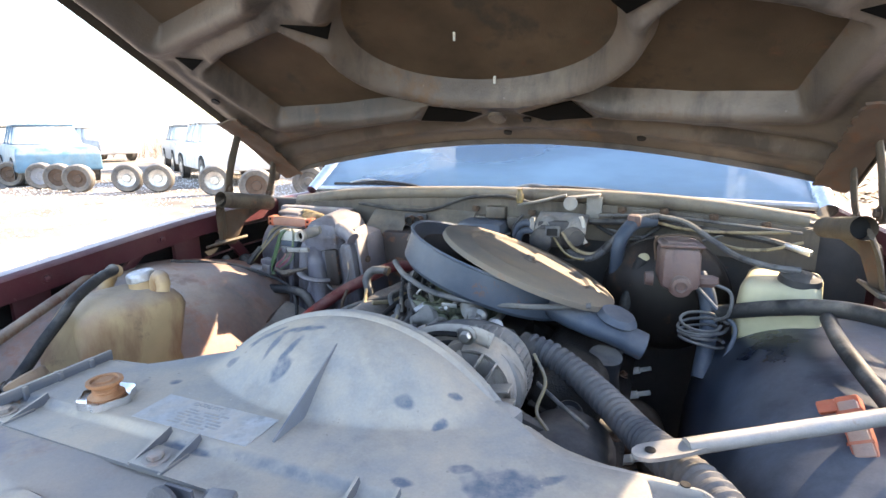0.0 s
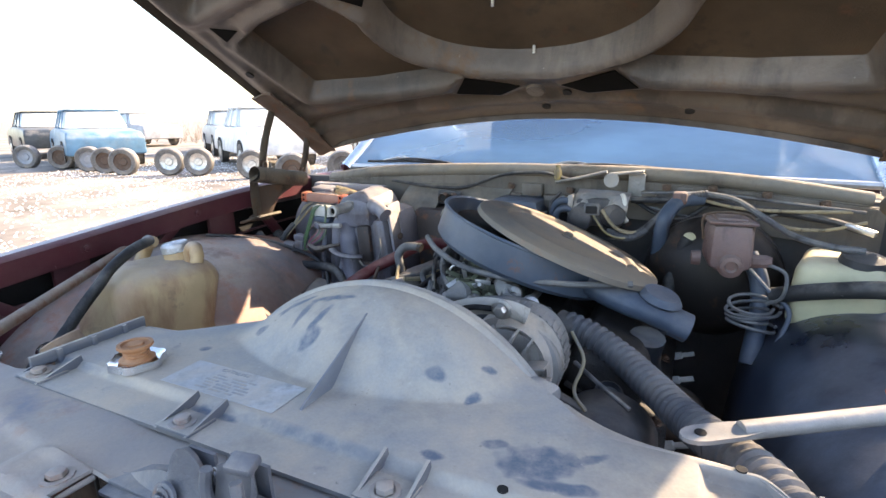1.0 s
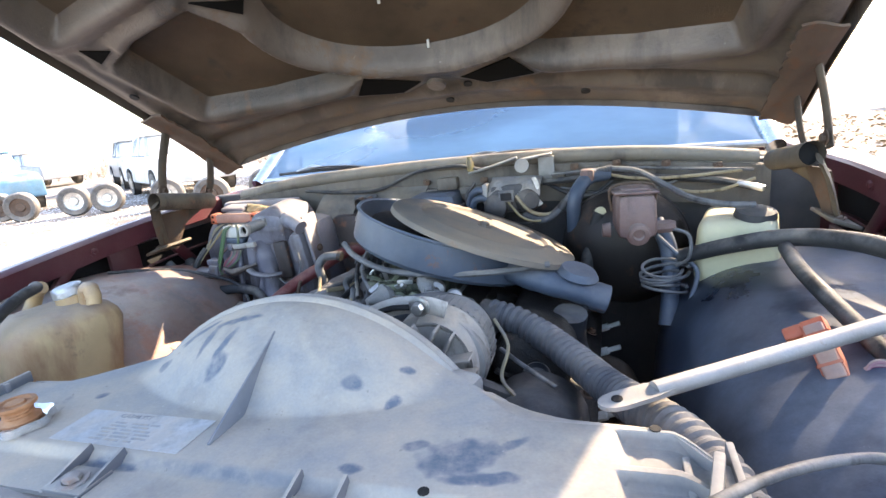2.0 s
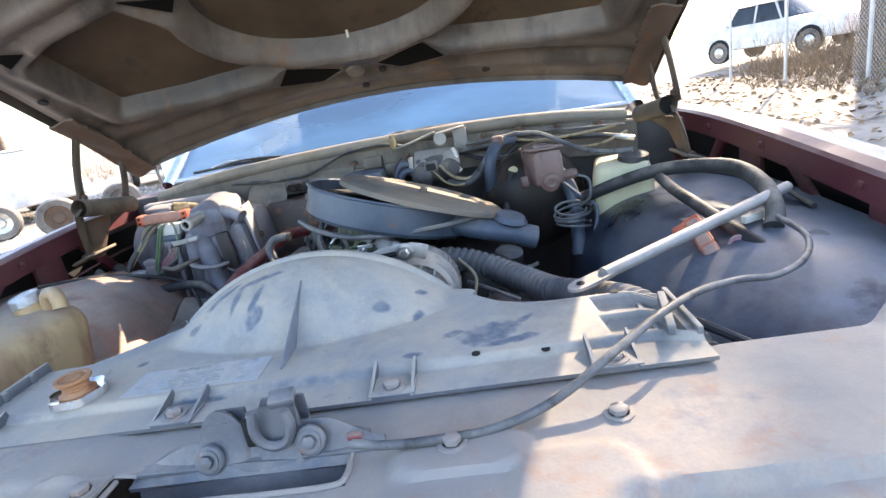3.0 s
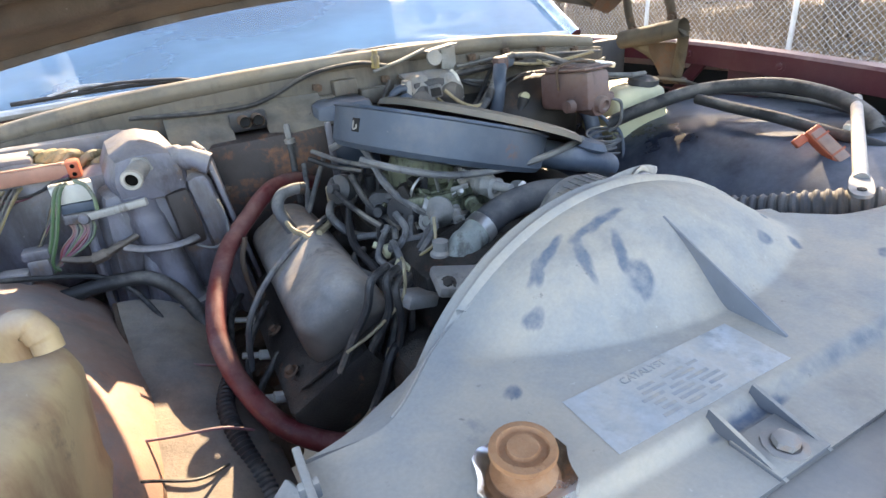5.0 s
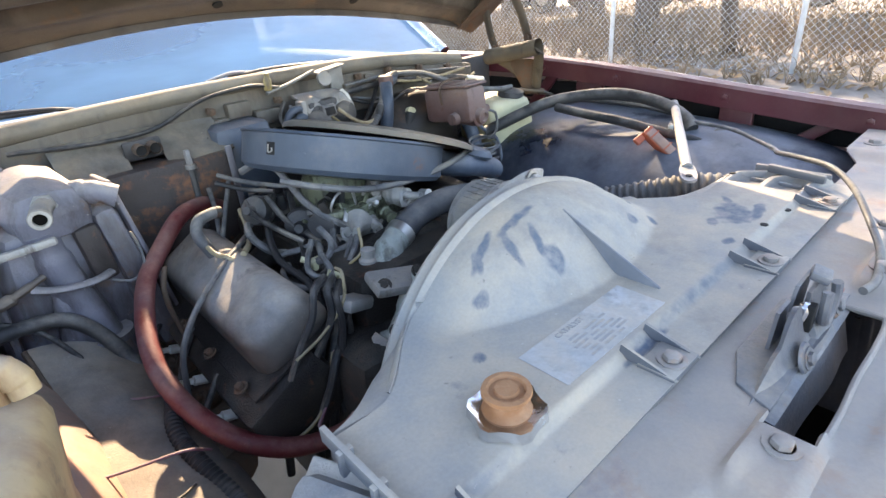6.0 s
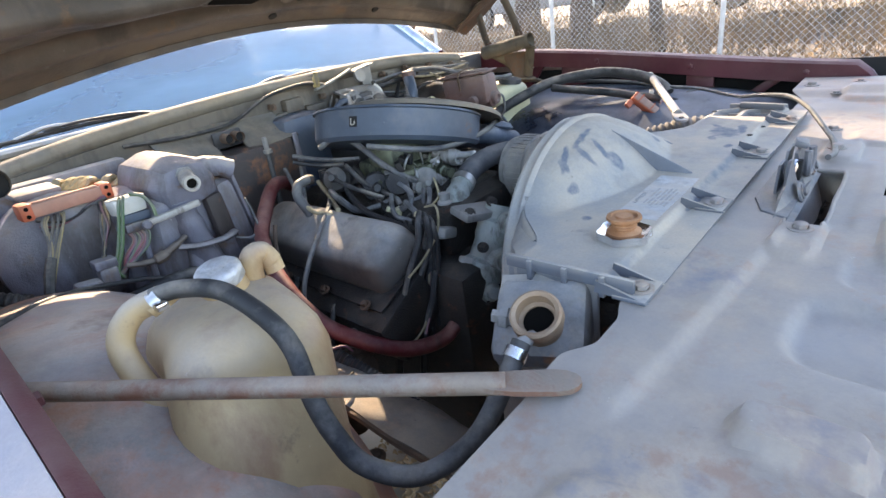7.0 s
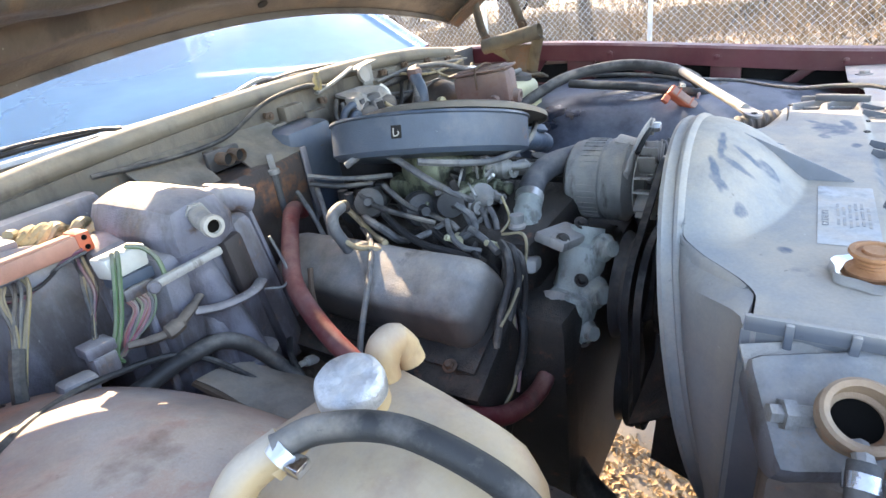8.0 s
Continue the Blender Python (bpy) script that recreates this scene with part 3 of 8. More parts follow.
part("screen_trim", tube([glass_at(x, -0.012) for x in span(-0.69, 0.69, 12)], 0.009, 8, 2), "steel", windscreen, "bright trim strip along the glass")
for sx in (-1, 1):
    part("pillar", tube([glass_at(sx * 0.705, -0.03), glass_at(sx * 0.71, 0.3), glass_at(sx * 0.71, 0.65), glass_at(sx * 0.71, 1.02)], 0.022, 10), "chrome", car, "bright-trimmed windscreen pillar")
part("roof", sheet(lambda x, v: (x * (1 + 0.05 * v), 2.03 + 1.3 * v, 1.49 + 0.05 * math.sin(min(1, v * 1.2 + 0.15) * math.pi) - 0.05 * (x / 0.58) ** 2), span(-0.62, 0.62, 16), span(0, 1, 10), 0.006), "maroon", car)
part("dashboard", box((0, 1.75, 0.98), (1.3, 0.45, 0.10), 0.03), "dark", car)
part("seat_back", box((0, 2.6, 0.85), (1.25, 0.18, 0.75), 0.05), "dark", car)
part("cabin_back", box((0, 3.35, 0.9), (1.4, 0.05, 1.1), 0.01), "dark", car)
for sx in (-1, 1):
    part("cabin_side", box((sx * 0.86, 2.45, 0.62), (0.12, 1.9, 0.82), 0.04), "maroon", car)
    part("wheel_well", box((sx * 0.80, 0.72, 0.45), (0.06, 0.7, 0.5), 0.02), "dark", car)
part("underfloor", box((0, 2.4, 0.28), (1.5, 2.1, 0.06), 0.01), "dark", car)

for x0, x1, yb in ((-0.575, -0.29, 1.385), (-0.06, 0.285, 1.380)):
    wiper = part("wiper", tube([(x1, yb + 0.012, 1.094), (x1 - 0.05, yb + 0.01, 1.104), ((x0 + x1) / 2, yb + 0.012, 1.110), (x0 + 0.08, yb + 0.03, 1.104)], [0.007, 0.006, 0.005, 0.004], 8, flat=0.6), "wire_black", car, "black wiper arm and blade parked on the cowl")
    part("wiper_blade", tube([(x0 - 0.03, yb + 0.035, 1.096), ((x0 + x1) / 2, yb + 0.025, 1.101), (x1 - 0.03, yb + 0.030, 1.098)], 0.0045, 6), "rubber", wiper)
    part("blade_bridge", tube([(x0 + 0.03, yb + 0.032, 1.100), (x0 + 0.09, yb + 0.028, 1.111), (x0 + 0.16, yb + 0.026, 1.102)], 0.004, 6), "steel", wiper)

# ---- bonnet ----
HA = radians(30.25)
HY, HZ, HW, HL = 1.316, 1.2245, 0.714, 1.22


def hood_at(x, v, d=0.0):
    """A place on the bonnet's underside: x across, v forward from its rear edge, d metres above the frame."""
    k = abs(x) / HW
    fall = -0.1114 * k**2 + 0.0306 * k**4 - 0.0148 * k**6 * math.exp(-max(v, 0.0) / 0.12)
    return Vector((x, HY - v * math.cos(HA) - 0.0066 * k * k + d * math.sin(HA), HZ + v * math.sin(HA) + fall + d * math.cos(HA)))


hood = thing("bonnet", hood_at(0, 0), "dirty brown underside of an open bonnet with pressed ribs", "car bonnet")
part("outer_skin", sheet(lambda x, v: hood_at(x, v, 0.036), span(-HW, HW, 40), span(-0.01, HL, 40), 0.002), "hoodskin", hood, "flat brown steel skin behind the ribs")


def poly_gap(pts, x, v):
    """Signed distance from a plan outline, negative inside."""
    best, inside = 9.0, False
    for (ax, av), (bx, bv) in zip(pts, pts[1:] + pts[:1]):
        ex, ev, wx, wv = bx - ax, bv - av, x - ax, v - av
        t = min(1.0, max(0.0, (wx * ex + wv * ev) / (ex * ex + ev * ev)))
        best = min(best, math.hypot(wx - ex * t, wv - ev * t))
        if (av > v) != (bv > v) and x < (bx - ax) * (v - av) / (bv - av) + ax:
            inside = not inside
    return -best if inside else best


def oval_gap(cx, cv, rx, rv, x, v):
    k = math.hypot((x - cx) / rx, (v - cv) / rv)
    return (k - 1) * min(rx, rv)


REAR = [(0.165, 0.205), (0.24, 0.188), (0.40, 0.200), (0.555, 0.236), (0.582, 0.44), (0.50, 0.468), (0.37, 0.482), (0.28, 0.37), (0.19, 0.25)]
MIDDLE = [(0.615, 0.56), (0.40, 0.585), (0.34, 0.65), (0.40, 0.70), (0.615, 0.76)]
FRONT = [(0.615, 0.83), (0.42, 0.76), (0.30, 0.98), (0.30, 1.12), (0.42, 1.12), (0.42, 0.90), (0.47, 0.90), (0.47, 1.12), (0.615, 1.12)]
HOLES = [[(0.048, 0.138), (0.160, 0.187), (0.200, 0.132), (0.100, 0.110)], [(0.344, 0.505), (0.254, 0.474), (0.276, 0.447)], [(0.618, 0.505), (0.570, 0.478), (0.615, 0.461)]]


def frame_depth(x, v):
    """How far the pressed frame stands up from its rails towards the skin."""
    ax = abs(x)
    ring1, ring2 = oval_gap(0, 0.404, 0.26, 0.19, x, v), oval_gap(0, 0.90, 0.27, 0.20, x, v)
    gap = min(ring1, ring2, max(poly_gap(REAR, ax, v), 0.045 - ring1), max(poly_gap(MIDDLE, ax, v), 0.05 - ring1, 0.05 - ring2), max(poly_gap(FRONT, ax, v), 0.06 - ring2))
    seam = 0.006 * math.exp(-((ring1 - 0.03) / 0.012) ** 2) + 0.005 * math.exp(-((v - 0.065) / 0.014) ** 2)
    hole = min(poly_gap(h, ax, v) for h in HOLES)
    clear = sstep(0.004, 0.030, hole)
    rail = -0.012 * math.exp(-((gap - 0.026) / 0.016) ** 2) + 0.012 * sstep(0.045, 0.075, gap)
    groove = 0.017 * math.exp(-((v - 0.098) / 0.020) ** 2) * (0.35 + 0.65 * sstep(0.10, 0.45, ax)) - 0.006 * math.exp(-((v - 0.150) / 0.018) ** 2)
    edge = -0.010 * math.exp(-((ax - 0.66) / 0.020) ** 2)
    return 0.046 * sstep(0.016, -0.008, gap) + (rail + groove + edge) * clear - seam * clear + 0.0015 * math.sin(31 * x) * math.sin(27 * v), gap


def frame_keep(x, v):
    return frame_depth(x, v)[1] > -0.022


part("inner_frame", sheet(lambda x, v: hood_at(x, v, frame_depth(x, v)[0]), span(-0.695, 0.695, 230), span(0.0, HL - 0.01, 200), 0.0015, frame_keep), "hoodrib", hood, "pressed steel inner frame with oval and triangular openings")
# black plates paint the openings' shade onto the uncut frame
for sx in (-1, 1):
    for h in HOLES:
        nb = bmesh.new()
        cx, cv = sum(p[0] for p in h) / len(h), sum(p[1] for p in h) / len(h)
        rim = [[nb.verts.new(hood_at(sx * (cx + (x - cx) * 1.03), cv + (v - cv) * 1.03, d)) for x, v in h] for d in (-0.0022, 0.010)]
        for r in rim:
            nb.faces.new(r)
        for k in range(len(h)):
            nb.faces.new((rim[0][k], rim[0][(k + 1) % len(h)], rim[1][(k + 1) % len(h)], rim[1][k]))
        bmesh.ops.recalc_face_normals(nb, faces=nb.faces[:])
        part("cutout_shade", nb, "holeshade", hood, "black plate painted as the shade of a frame opening")
# the turned-down lips of the skin
for sx in (-1, 1):
    part("side_lip", sheet(lambda v, k: hood_at(sx * (HW + 0.001 + 0.004 * k), v, 0.036 - 0.028 * k), span(-0.01, HL, 30), [0, 1], 0.003), "hoodrib", hood)
part("rear_lip", sheet(lambda x, k: hood_at(x, -0.004 - 0.002 * k, 0.034 - 0.034 * k), span(-HW, HW, 30), [0, 1], 0.003), "hoodrib", hood)
for x, v in ((0.047, 0.084), (-0.655, 0.35), (0.655, 0.35), (-0.01, 0.034), (0.30, 0.04)):
    # flat dark discs paint the shade of the drain holes
    part("drain_hole_shade", lathe([(0.0, -0.002), (0.010, -0.002), (0.010, 0.002), (0, 0.002)], hood_at(x, v, frame_depth(x, v)[0] - 0.0015), (0, math.sin(HA), math.cos(HA)), 14), "dark", hood)
for x, v in ((0.0, 0.226), (-0.045, 0.37), (0.18, 0.49)):
    part("insulation_clip", tube([hood_at(x, v, 0.036), hood_at(x, v, 0.036) + Vector((0, 0, -0.016))], 0.003, 6, 1), "white", hood)
part("rubber_bump", lathe([(0, -0.004), (0.02, -0.004), (0.022, 0.002), (0, 0.002)], hood_at(-0.013, 0.125, -0.004), (0, math.sin(HA), math.cos(HA)), 20), "hoodrib", hood)
for sx in (-1, 1):
    hinge = new("bonnet_hinge")
    hinge.parent, hinge.location = car, Vector((sx * 0.69, 1.15, 1.0)) - car.location
    hinge.empty_display_size = 0.02
    tagged(hinge, "rusty bonnet hinge with a coil spring barrel on the wing")
    by = 1.033 if sx > 0 else 0.992
    b = tube([(sx * 0.655, by, 1.096), (sx * 0.65, by + 0.08, 1.082), (sx * 0.645, by + 0.165, 1.068)], 0.020, 16, 2, cap=False)
    part("spring_barrel", b, "hingesteel", hinge, "dusty coil spring barrel")
    # dark disc painted as the shade inside the barrel
    part("barrel_shade", lathe([(0.0, 0.0), (0.0195, 0.0), (0.0195, 0.015), (0, 0.015)], (sx * 0.6535, by + 0.03, 1.091), (0, 1, -0.17), 16), "dark", hinge)
    part("front_leg", tube([(sx * 0.668, by + 0.01, 1.085), (sx * 0.690, by + 0.03, 1.045), (sx * 0.712, by + 0.055, 0.985)], 0.017, 8, 6, flat=0.25, up=(1, 0, 0)), "hingesteel", hinge)
    part("rear_leg", tube([(sx * 0.665, by + 0.145, 1.062), (sx * 0.700, by + 0.115, 1.030), (sx * 0.716, by + 0.085, 0.985)], 0.015, 8, 6, flat=0.25, up=(1, 0, 0)), "hingesteel", hinge)
    plate = sheet(lambda u, v: (sx * (0.688 + 0.026 * v + 0.006 * math.sin(u * 5)), by + 0.028 + 0.022 * v + u * (0.100 - 0.062 * v), 1.060 - 0.095 * v), span(0, 1, 8), span(0, 1, 8), 0.004)
    part("mounting_plate", plate, "rusty", hinge, "rusty bent mounting plate")
    part("foot", box((sx * 0.716, by + 0.07, 0.972), (0.045, 0.11, 0.007), 0.002, (0, sx * 20, 0)), "hingesteel", hinge)
    for dy in (0.04, 0.10):
        part("foot_bolt", bolt((sx * 0.712, by + dy, 0.976), 0.007, 0.006, (-sx * 0.3, 0, 1)), "rusty", hinge)
    fy0, fy1 = (1.098, 1.165) if sx > 0 else (1.063, 1.112)
    part("front_arm", tube([(sx * 0.700, fy0, 1.095), (sx * 0.696, (fy0 + fy1) / 2 - 0.006, 1.175), (sx * 0.690, fy1 + 0.004, 1.262)], 0.013, 8, 4, flat=0.35), "hingesteel", hinge)
    part("rear_arm", tube([(sx * 0.705, 1.215, 1.065), (sx * 0.692, 1.228, 1.12), (sx * 0.685, 1.240, 1.200)], 0.013, 8, 4, flat=0.35), "hingesteel", hinge)
    flake = random.Random(40 + sx)
    edge = [flake.uniform(-0.004, 0.004) for _ in range(31)]
    part("hood_bracket", sheet(lambda v, k: hood_at(sx * (0.700 - (0.062 + edge[int(round(v * 100)) % 31]) * k), v, -0.010 - 0.003 * math.sin(k * 7 + v * 23)), span(0.0, 0.29, 29), span(0, 1, 6), 0.005), "rusty", hinge, "flaking rusty hinge bracket on the bonnet")
    part("rivet", bolt((sx * 0.693, fy0, 1.112), 0.008, 0.008, (-sx, 0, 0)), "rusty", hinge)
    part("rivet", bolt((sx * 0.697, 1.216, 1.085), 0.008, 0.008, (-sx, 0, 0)), "rusty", hinge)

# ---- fan shroud ----
shroud = thing("fan_shroud", (0, 0.42, 0.45), "dusty grey plastic fan shroud with a half-round hump", "fan shroud")
RC, RR = (-0.0045, 0.757), 0.272


def plate_z(x, y):
    z = 0.957
    z -= 0.007 * sstep(0.352, 0.340, y)
    for cx, cy in ((0.385, 0.425), (0.385, 0.375)):
        d = max(abs(x - cx) / 0.032, abs(y - cy) / 0.019)
        z -= 0.012 * sstep(1.15, 0.85, d)
    return z


def hump_z(x, y):
    q = RR**2 - (x - RC[0]) ** 2
    top = RC[1] + math.sqrt(q) if q > 0 else 0.0
    d = top - 0.957
    lift = 0.5 * (d + math.sqrt(d * d + 0.00010))
    edge = 0.418 + 0.05 * (x / 0.18) ** 2
    s = min(1.0, max(0.0, (y - edge) / (max(rim_y(x), edge + 0.01) - edge)))
    s = min(1.0, 1.08 * s * s / (s + 0.08))
    return lift * (1 - (1 - s) ** 1.9)


def shroud_z(x, y):
    return plate_z(x, y) + hump_z(x, y)


def rim_y(x):
    ax = min(abs(x - RC[0]), 0.205)
    neck = 0.480 + 0.2285 * math.sqrt(RR**2 - ax * ax)
    return 0.450 + (neck - 0.450) * sstep(0.29, 0.185, abs(x - RC[0]))


def shroud_keep(x, y):
    if y > rim_y(x):
        return False
    if x > 0.395 and y > 0.456 - (x - 0.395) * 1.1:
        return False
    return True


us = span(-0.335, 0.432, 260)
top = sheet(lambda x, v: (x, 0.302 + v * (rim_y(x) - (0.04 * sstep(0.39, 0.432, x)) - 0.302), shroud_z(x, 0.302 + v * (rim_y(x) - 0.302))), us, span(0, 1, 100), 0.004)
plate_ob = part("top_plate", top, "shroudtop", shroud)
skirt = lambda s: sheet(lambda x, k: (x, rim_y(x) - 0.04 * sstep(0.39, 0.432, x), (plate_z(x, 0.45) - 0.001 + hump_z(x, rim_y(x))) - 0.05 * k), [u for u in us if u * s > 0.19], [0, 1], 0.004, keep=lambda x, k: abs(x) > 0.2)
for s in (-1, 1):
    part("rear_edge", skirt(s), "shroudside", shroud)
# the shoulders that fall from the plate's rear corners to the neck
def shoulder_at(sx, w, k):
    z1 = RC[1] + math.sqrt(0.2725**2 - min(w, 0.2715) ** 2)
    y1 = 0.480 + 0.2285 * (z1 - RC[1])
    x = RC[0] + sx * w
    y0, z0 = rim_y(x), plate_z(x, 0.45) + hump_z(x, rim_y(x)) - 0.002
    e = k * k * (3 - 2 * k)
    return (x, y0 + (y1 - y0) * math.sin(k * math.pi / 2), z0 + (z1 - z0) * e)


for sx in (-1, 1):
    part("shoulder", sheet(lambda w, k: shoulder_at(sx, w, k), span(0.150, 0.2700, 40), span(0, 1, 12), 0.003), "shroudside", shroud)
# the round neck behind the hump, in two steps
ring = bmesh.new()
rings = []
for k in range(97):
    a = 2 * math.pi * k / 96
    row = []
    for r, y in ((0.2725, 0.519), (0.2755, 0.521), (0.2770, 0.525), (0.2755, 0.529), (0.2725, 0.531), (0.2715, 0.538), (0.2735, 0.542), (0.2710, 0.547), (0.264, 0.546), (0.262, 0.538)):
        row.append(ring.verts.new((RC[0] + r * math.cos(a), y + 0.2285 * r * math.sin(a) - 0.04, RC[1] + r * math.sin(a))))
    rings.append(row)
for a, bb in zip(rings, rings[1:]):
    for k in range(9):
        q = [a[k], a[k + 1], bb[k + 1], bb[k]]
        ring.faces.new(q)
bmesh.ops.delete(ring, geom=[v for v in ring.verts if not v.link_faces], context="VERTS")
bmesh.ops.recalc_face_normals(ring, faces=ring.faces[:])
part("neck_ring", ring, "shroudside", shroud)


def body_at(a, k):
    """The shroud's rear wall between its oblong outside and its round neck."""
    ca, sa = math.cos(a), math.sin(a)
    m = max(abs(ca) / (0.335 if ca < 0 else 0.40), abs(sa) / 0.256)
    ox, oz = ca / m, sa / m
    kk = k * k * (3 - 2 * k)
    x, z = ox * (1 - k) + (RC[0] + 0.2725 * ca) * k, (0.70 + oz) * (1 - k) + (RC[1] + 0.2725 * sa) * k
    return (x, 0.452 * (1 - kk) + (0.480 + 0.2285 * 0.2725 * sa) * kk, min(z, 0.9505))


part("rear_wall", sheet(body_at, span(0, 2 * math.pi, 96), span(0, 1, 8), 0.004, keep=lambda a, k: not math.sin(a) > 0.85), "shroudside", shroud, "dusty rear wall of the shroud")
side = box((-0.332, 0.405, 0.70), (0.006, 0.105, 0.505), 0.002)
part("side_wall", side, "shroud", shroud)
part("side_wall", box((0.400, 0.395, 0.70), (0.006, 0.07, 0.50), 0.002), "shroud", shroud)
b = None
for y in (0.345, 0.385, 0.425):
    b = box((-0.338, y, 0.957), (0.012, 0.006, 0.022), 0.001, bm=b)
b = box((-0.338, 0.385, 0.962), (0.005, 0.14, 0.014), 0.001, bm=b)
part("end_rib", b, "shroud", shroud)
b = box((0.430, 0.385, 0.945), (0.006, 0.10, 0.035), 0.002)
b = box((0.412, 0.375, 0.962), (0.008, 0.08, 0.012), 0.002, (0, 0, -12), b)
part("end_rib", b, "shroud", shroud)
# the sharp upright fin on the hump
nb = bmesh.new()
ridge = []
for i in range(13):
    t = i / 12
    y = 0.373 + t * 0.119
    base = shroud_z(0.004, y) - 0.003
    tip = max(base + 0.0032, 0.9585 + t * (shroud_z(0.004, 0.492) - 0.9585))
    ridge.append([nb.verts.new((0.004 - 0.0018, y, base)), nb.verts.new((0.004 - 0.001, y, tip)), nb.verts.new((0.004 + 0.001, y, tip)), nb.verts.new((0.004 + 0.0018, y, base))])
for a, bb in zip(ridge, ridge[1:]):
    for k in range(3):
        nb.faces.new((a[k], bb[k], bb[k + 1], a[k + 1]))
nb.faces.new(ridge[0]), nb.faces.new(ridge[-1][::-1])
bmesh.ops.recalc_face_normals(nb, faces=nb.faces[:])
part("fin", nb, "bare", shroud)
for x in (-0.323, -0.088, 0.135, 0.345):
    nb = box((x, 0.318, 0.951), (0.045, 0.032, 0.004), 0.001)
    for dx in (-0.020, 0.020):
        tri_b = bmesh.new()
        a = [tri_b.verts.new((x + dx + s * 0.0015, y, z)) for s in (-1, 1) for y, z in ((0.300, 0.951), (0.352, 0.951), (0.350, 0.964))]
        tri_b.faces.new(a[:3]), tri_b.faces.new(a[3:][::-1])
        for k in range(3):
            tri_b.faces.new((a[k], a[(k + 1) % 3], a[3 + (k + 1) % 3], a[3 + k]))
        bmesh.ops.recalc_face_normals(tri_b, faces=tri_b.faces[:])
        joined(nb, tri_b)
    br = part("bracket", nb, "shroud", shroud)
    part("bolt", bolt((x, 0.315, 0.953), 0.0075, 0.006), "header", br)
for x, y in ((0.217, 0.350), (0.286, 0.346), (0.380, 0.450)):
    # near-black discs give the screw holes their shade
    part("screw_hole_shade", lathe([(0, 0), (0.0045, 0), (0.0045, 0.0012), (0, 0.0012)], (x, y, plate_z(x, y) + 0.0004), (0, 0, 1), 10), "dark", shroud)
part("corner_block", box((0.195, 0.512, 0.925), (0.040, 0.050, 0.066), 0.010, (0, 4, -16)), "shroud", shroud)
part("corner_block", box((0.222, 0.520, 0.905), (0.034, 0.040, 0.05), 0.008, (0, 14, -20)), "shroud", shroud)
MARKS = ((-0.056, 0.510, 0.062, 0.009, 4), (-0.110, 0.509, 0.050, 0.009, 20), (-0.122, 0.504, 0.022, 0.010, 70), (-0.085, 0.493, 0.038, 0.010, 78), (-0.056, 0.481, 0.036, 0.010, 68), (-0.053, 0.460, 0.026, 0.020, 60),
         (-0.145, 0.478, 0.017, 0.013, 0), (-0.195, 0.434, 0.015, 0.011, 40), (0.232, 0.392, 0.062, 0.042, 25), (0.266, 0.410, 0.040, 0.011, 40), (0.192, 0.401, 0.022, 0.012, 30), (0.246, 0.368, 0.04, 0.012, 10),
         (0.150, 0.365, 0.018, 0.012, 0), (0.151, 0.494, 0.016, 0.008, 30), (0.148, 0.458, 0.018, 0.010, 60), (0.106, 0.462, 0.020, 0.012, 20), (-0.080, 0.340, 0.07, 0.009, 0), (0.265, 0.372, 0.04, 0.014, 15), (-0.123, 0.398, 0.080, 0.010, 8))
wiped = plate_ob.data.attributes.new("wiped", "FLOAT", "POINT")
for i, v in enumerate(plate_ob.data.vertices):
    x, y = v.co.x + shroud.location.x, v.co.y + shroud.location.y
    val = (0.45 + 0.35 * math.sin(x * 17 + 1.0)) * math.exp(-((y - 0.346) / 0.007) ** 2)
    for cx, cy, ln, wd, ang in MARKS:
        ca, sa = math.cos(radians(ang)), math.sin(radians(ang))
        px, py = (x - cx) * ca + (y - cy) * sa, -(x - cx) * sa + (y - cy) * ca
        d = math.hypot(px / (ln / 2), py / (wd / 2)) * (1 + 0.15 * math.sin(x * 310 + cy * 90) * math.sin(y * 270))
        val = max(val, sstep(1.35, 0.75, d))
    wiped.data[i].value = val
lab = thing("emissions_label", (-0.125, 0.425, 0.957), "worn silver-white paper label stuck on the fan shroud", "label")
part("paper", sheet(lambda x, y: (x, y, shroud_z(x, y) + 0.0006), span(-0.174, -0.017, 30), span(0.357, 0.408, 12), 0.0003), "sticker", lab)
b = None
rnd = random.Random(3)
for r in range(6):
    x = -0.128 + rnd.uniform(-0.004, 0.004)
    y = 0.363 + r * 0.0052
    while x < -0.078:
        wl = rnd.uniform(0.008, 0.022)
        x1 = min(x + wl, -0.066)
        b = sheet(lambda u, v: (u, v, shroud_z(u, v) + 0.0010), span(x, x1, 2), [y, y + 0.0026], 0.0003, bm=b)
        x = x1 + rnd.uniform(0.003, 0.008)
part("print", b, "print_grey", lab)
word = bpy.data.curves.new("word", "FONT")
word.body, word.size, word.extrude, word.align_x = "CATALYST", 0.0085, 0.0002, "LEFT"
carrier = new("word_carrier", word)
word_mesh = bpy.data.meshes.new_from_object(carrier.evaluated_get(bpy.context.evaluated_depsgraph_get()))
bpy.data.objects.remove(carrier)
nb = bmesh.new()
nb.from_mesh(word_mesh)
for v in nb.verts:
    v.co = Vector((v.co.x - 0.130, v.co.y + 0.3985, shroud_z(v.co.x - 0.130, v.co.y + 0.3985) + 0.0010 + v.co.z))
part("lettering", nb, "print_grey", lab)

cap = thing("pressure_cap", (-0.231, 0.371, 0.957), "upturned rusty radiator cap lying on the shroud", "radiator cap")
nb = bmesh.new()
lo, hi, mid = [], [], []
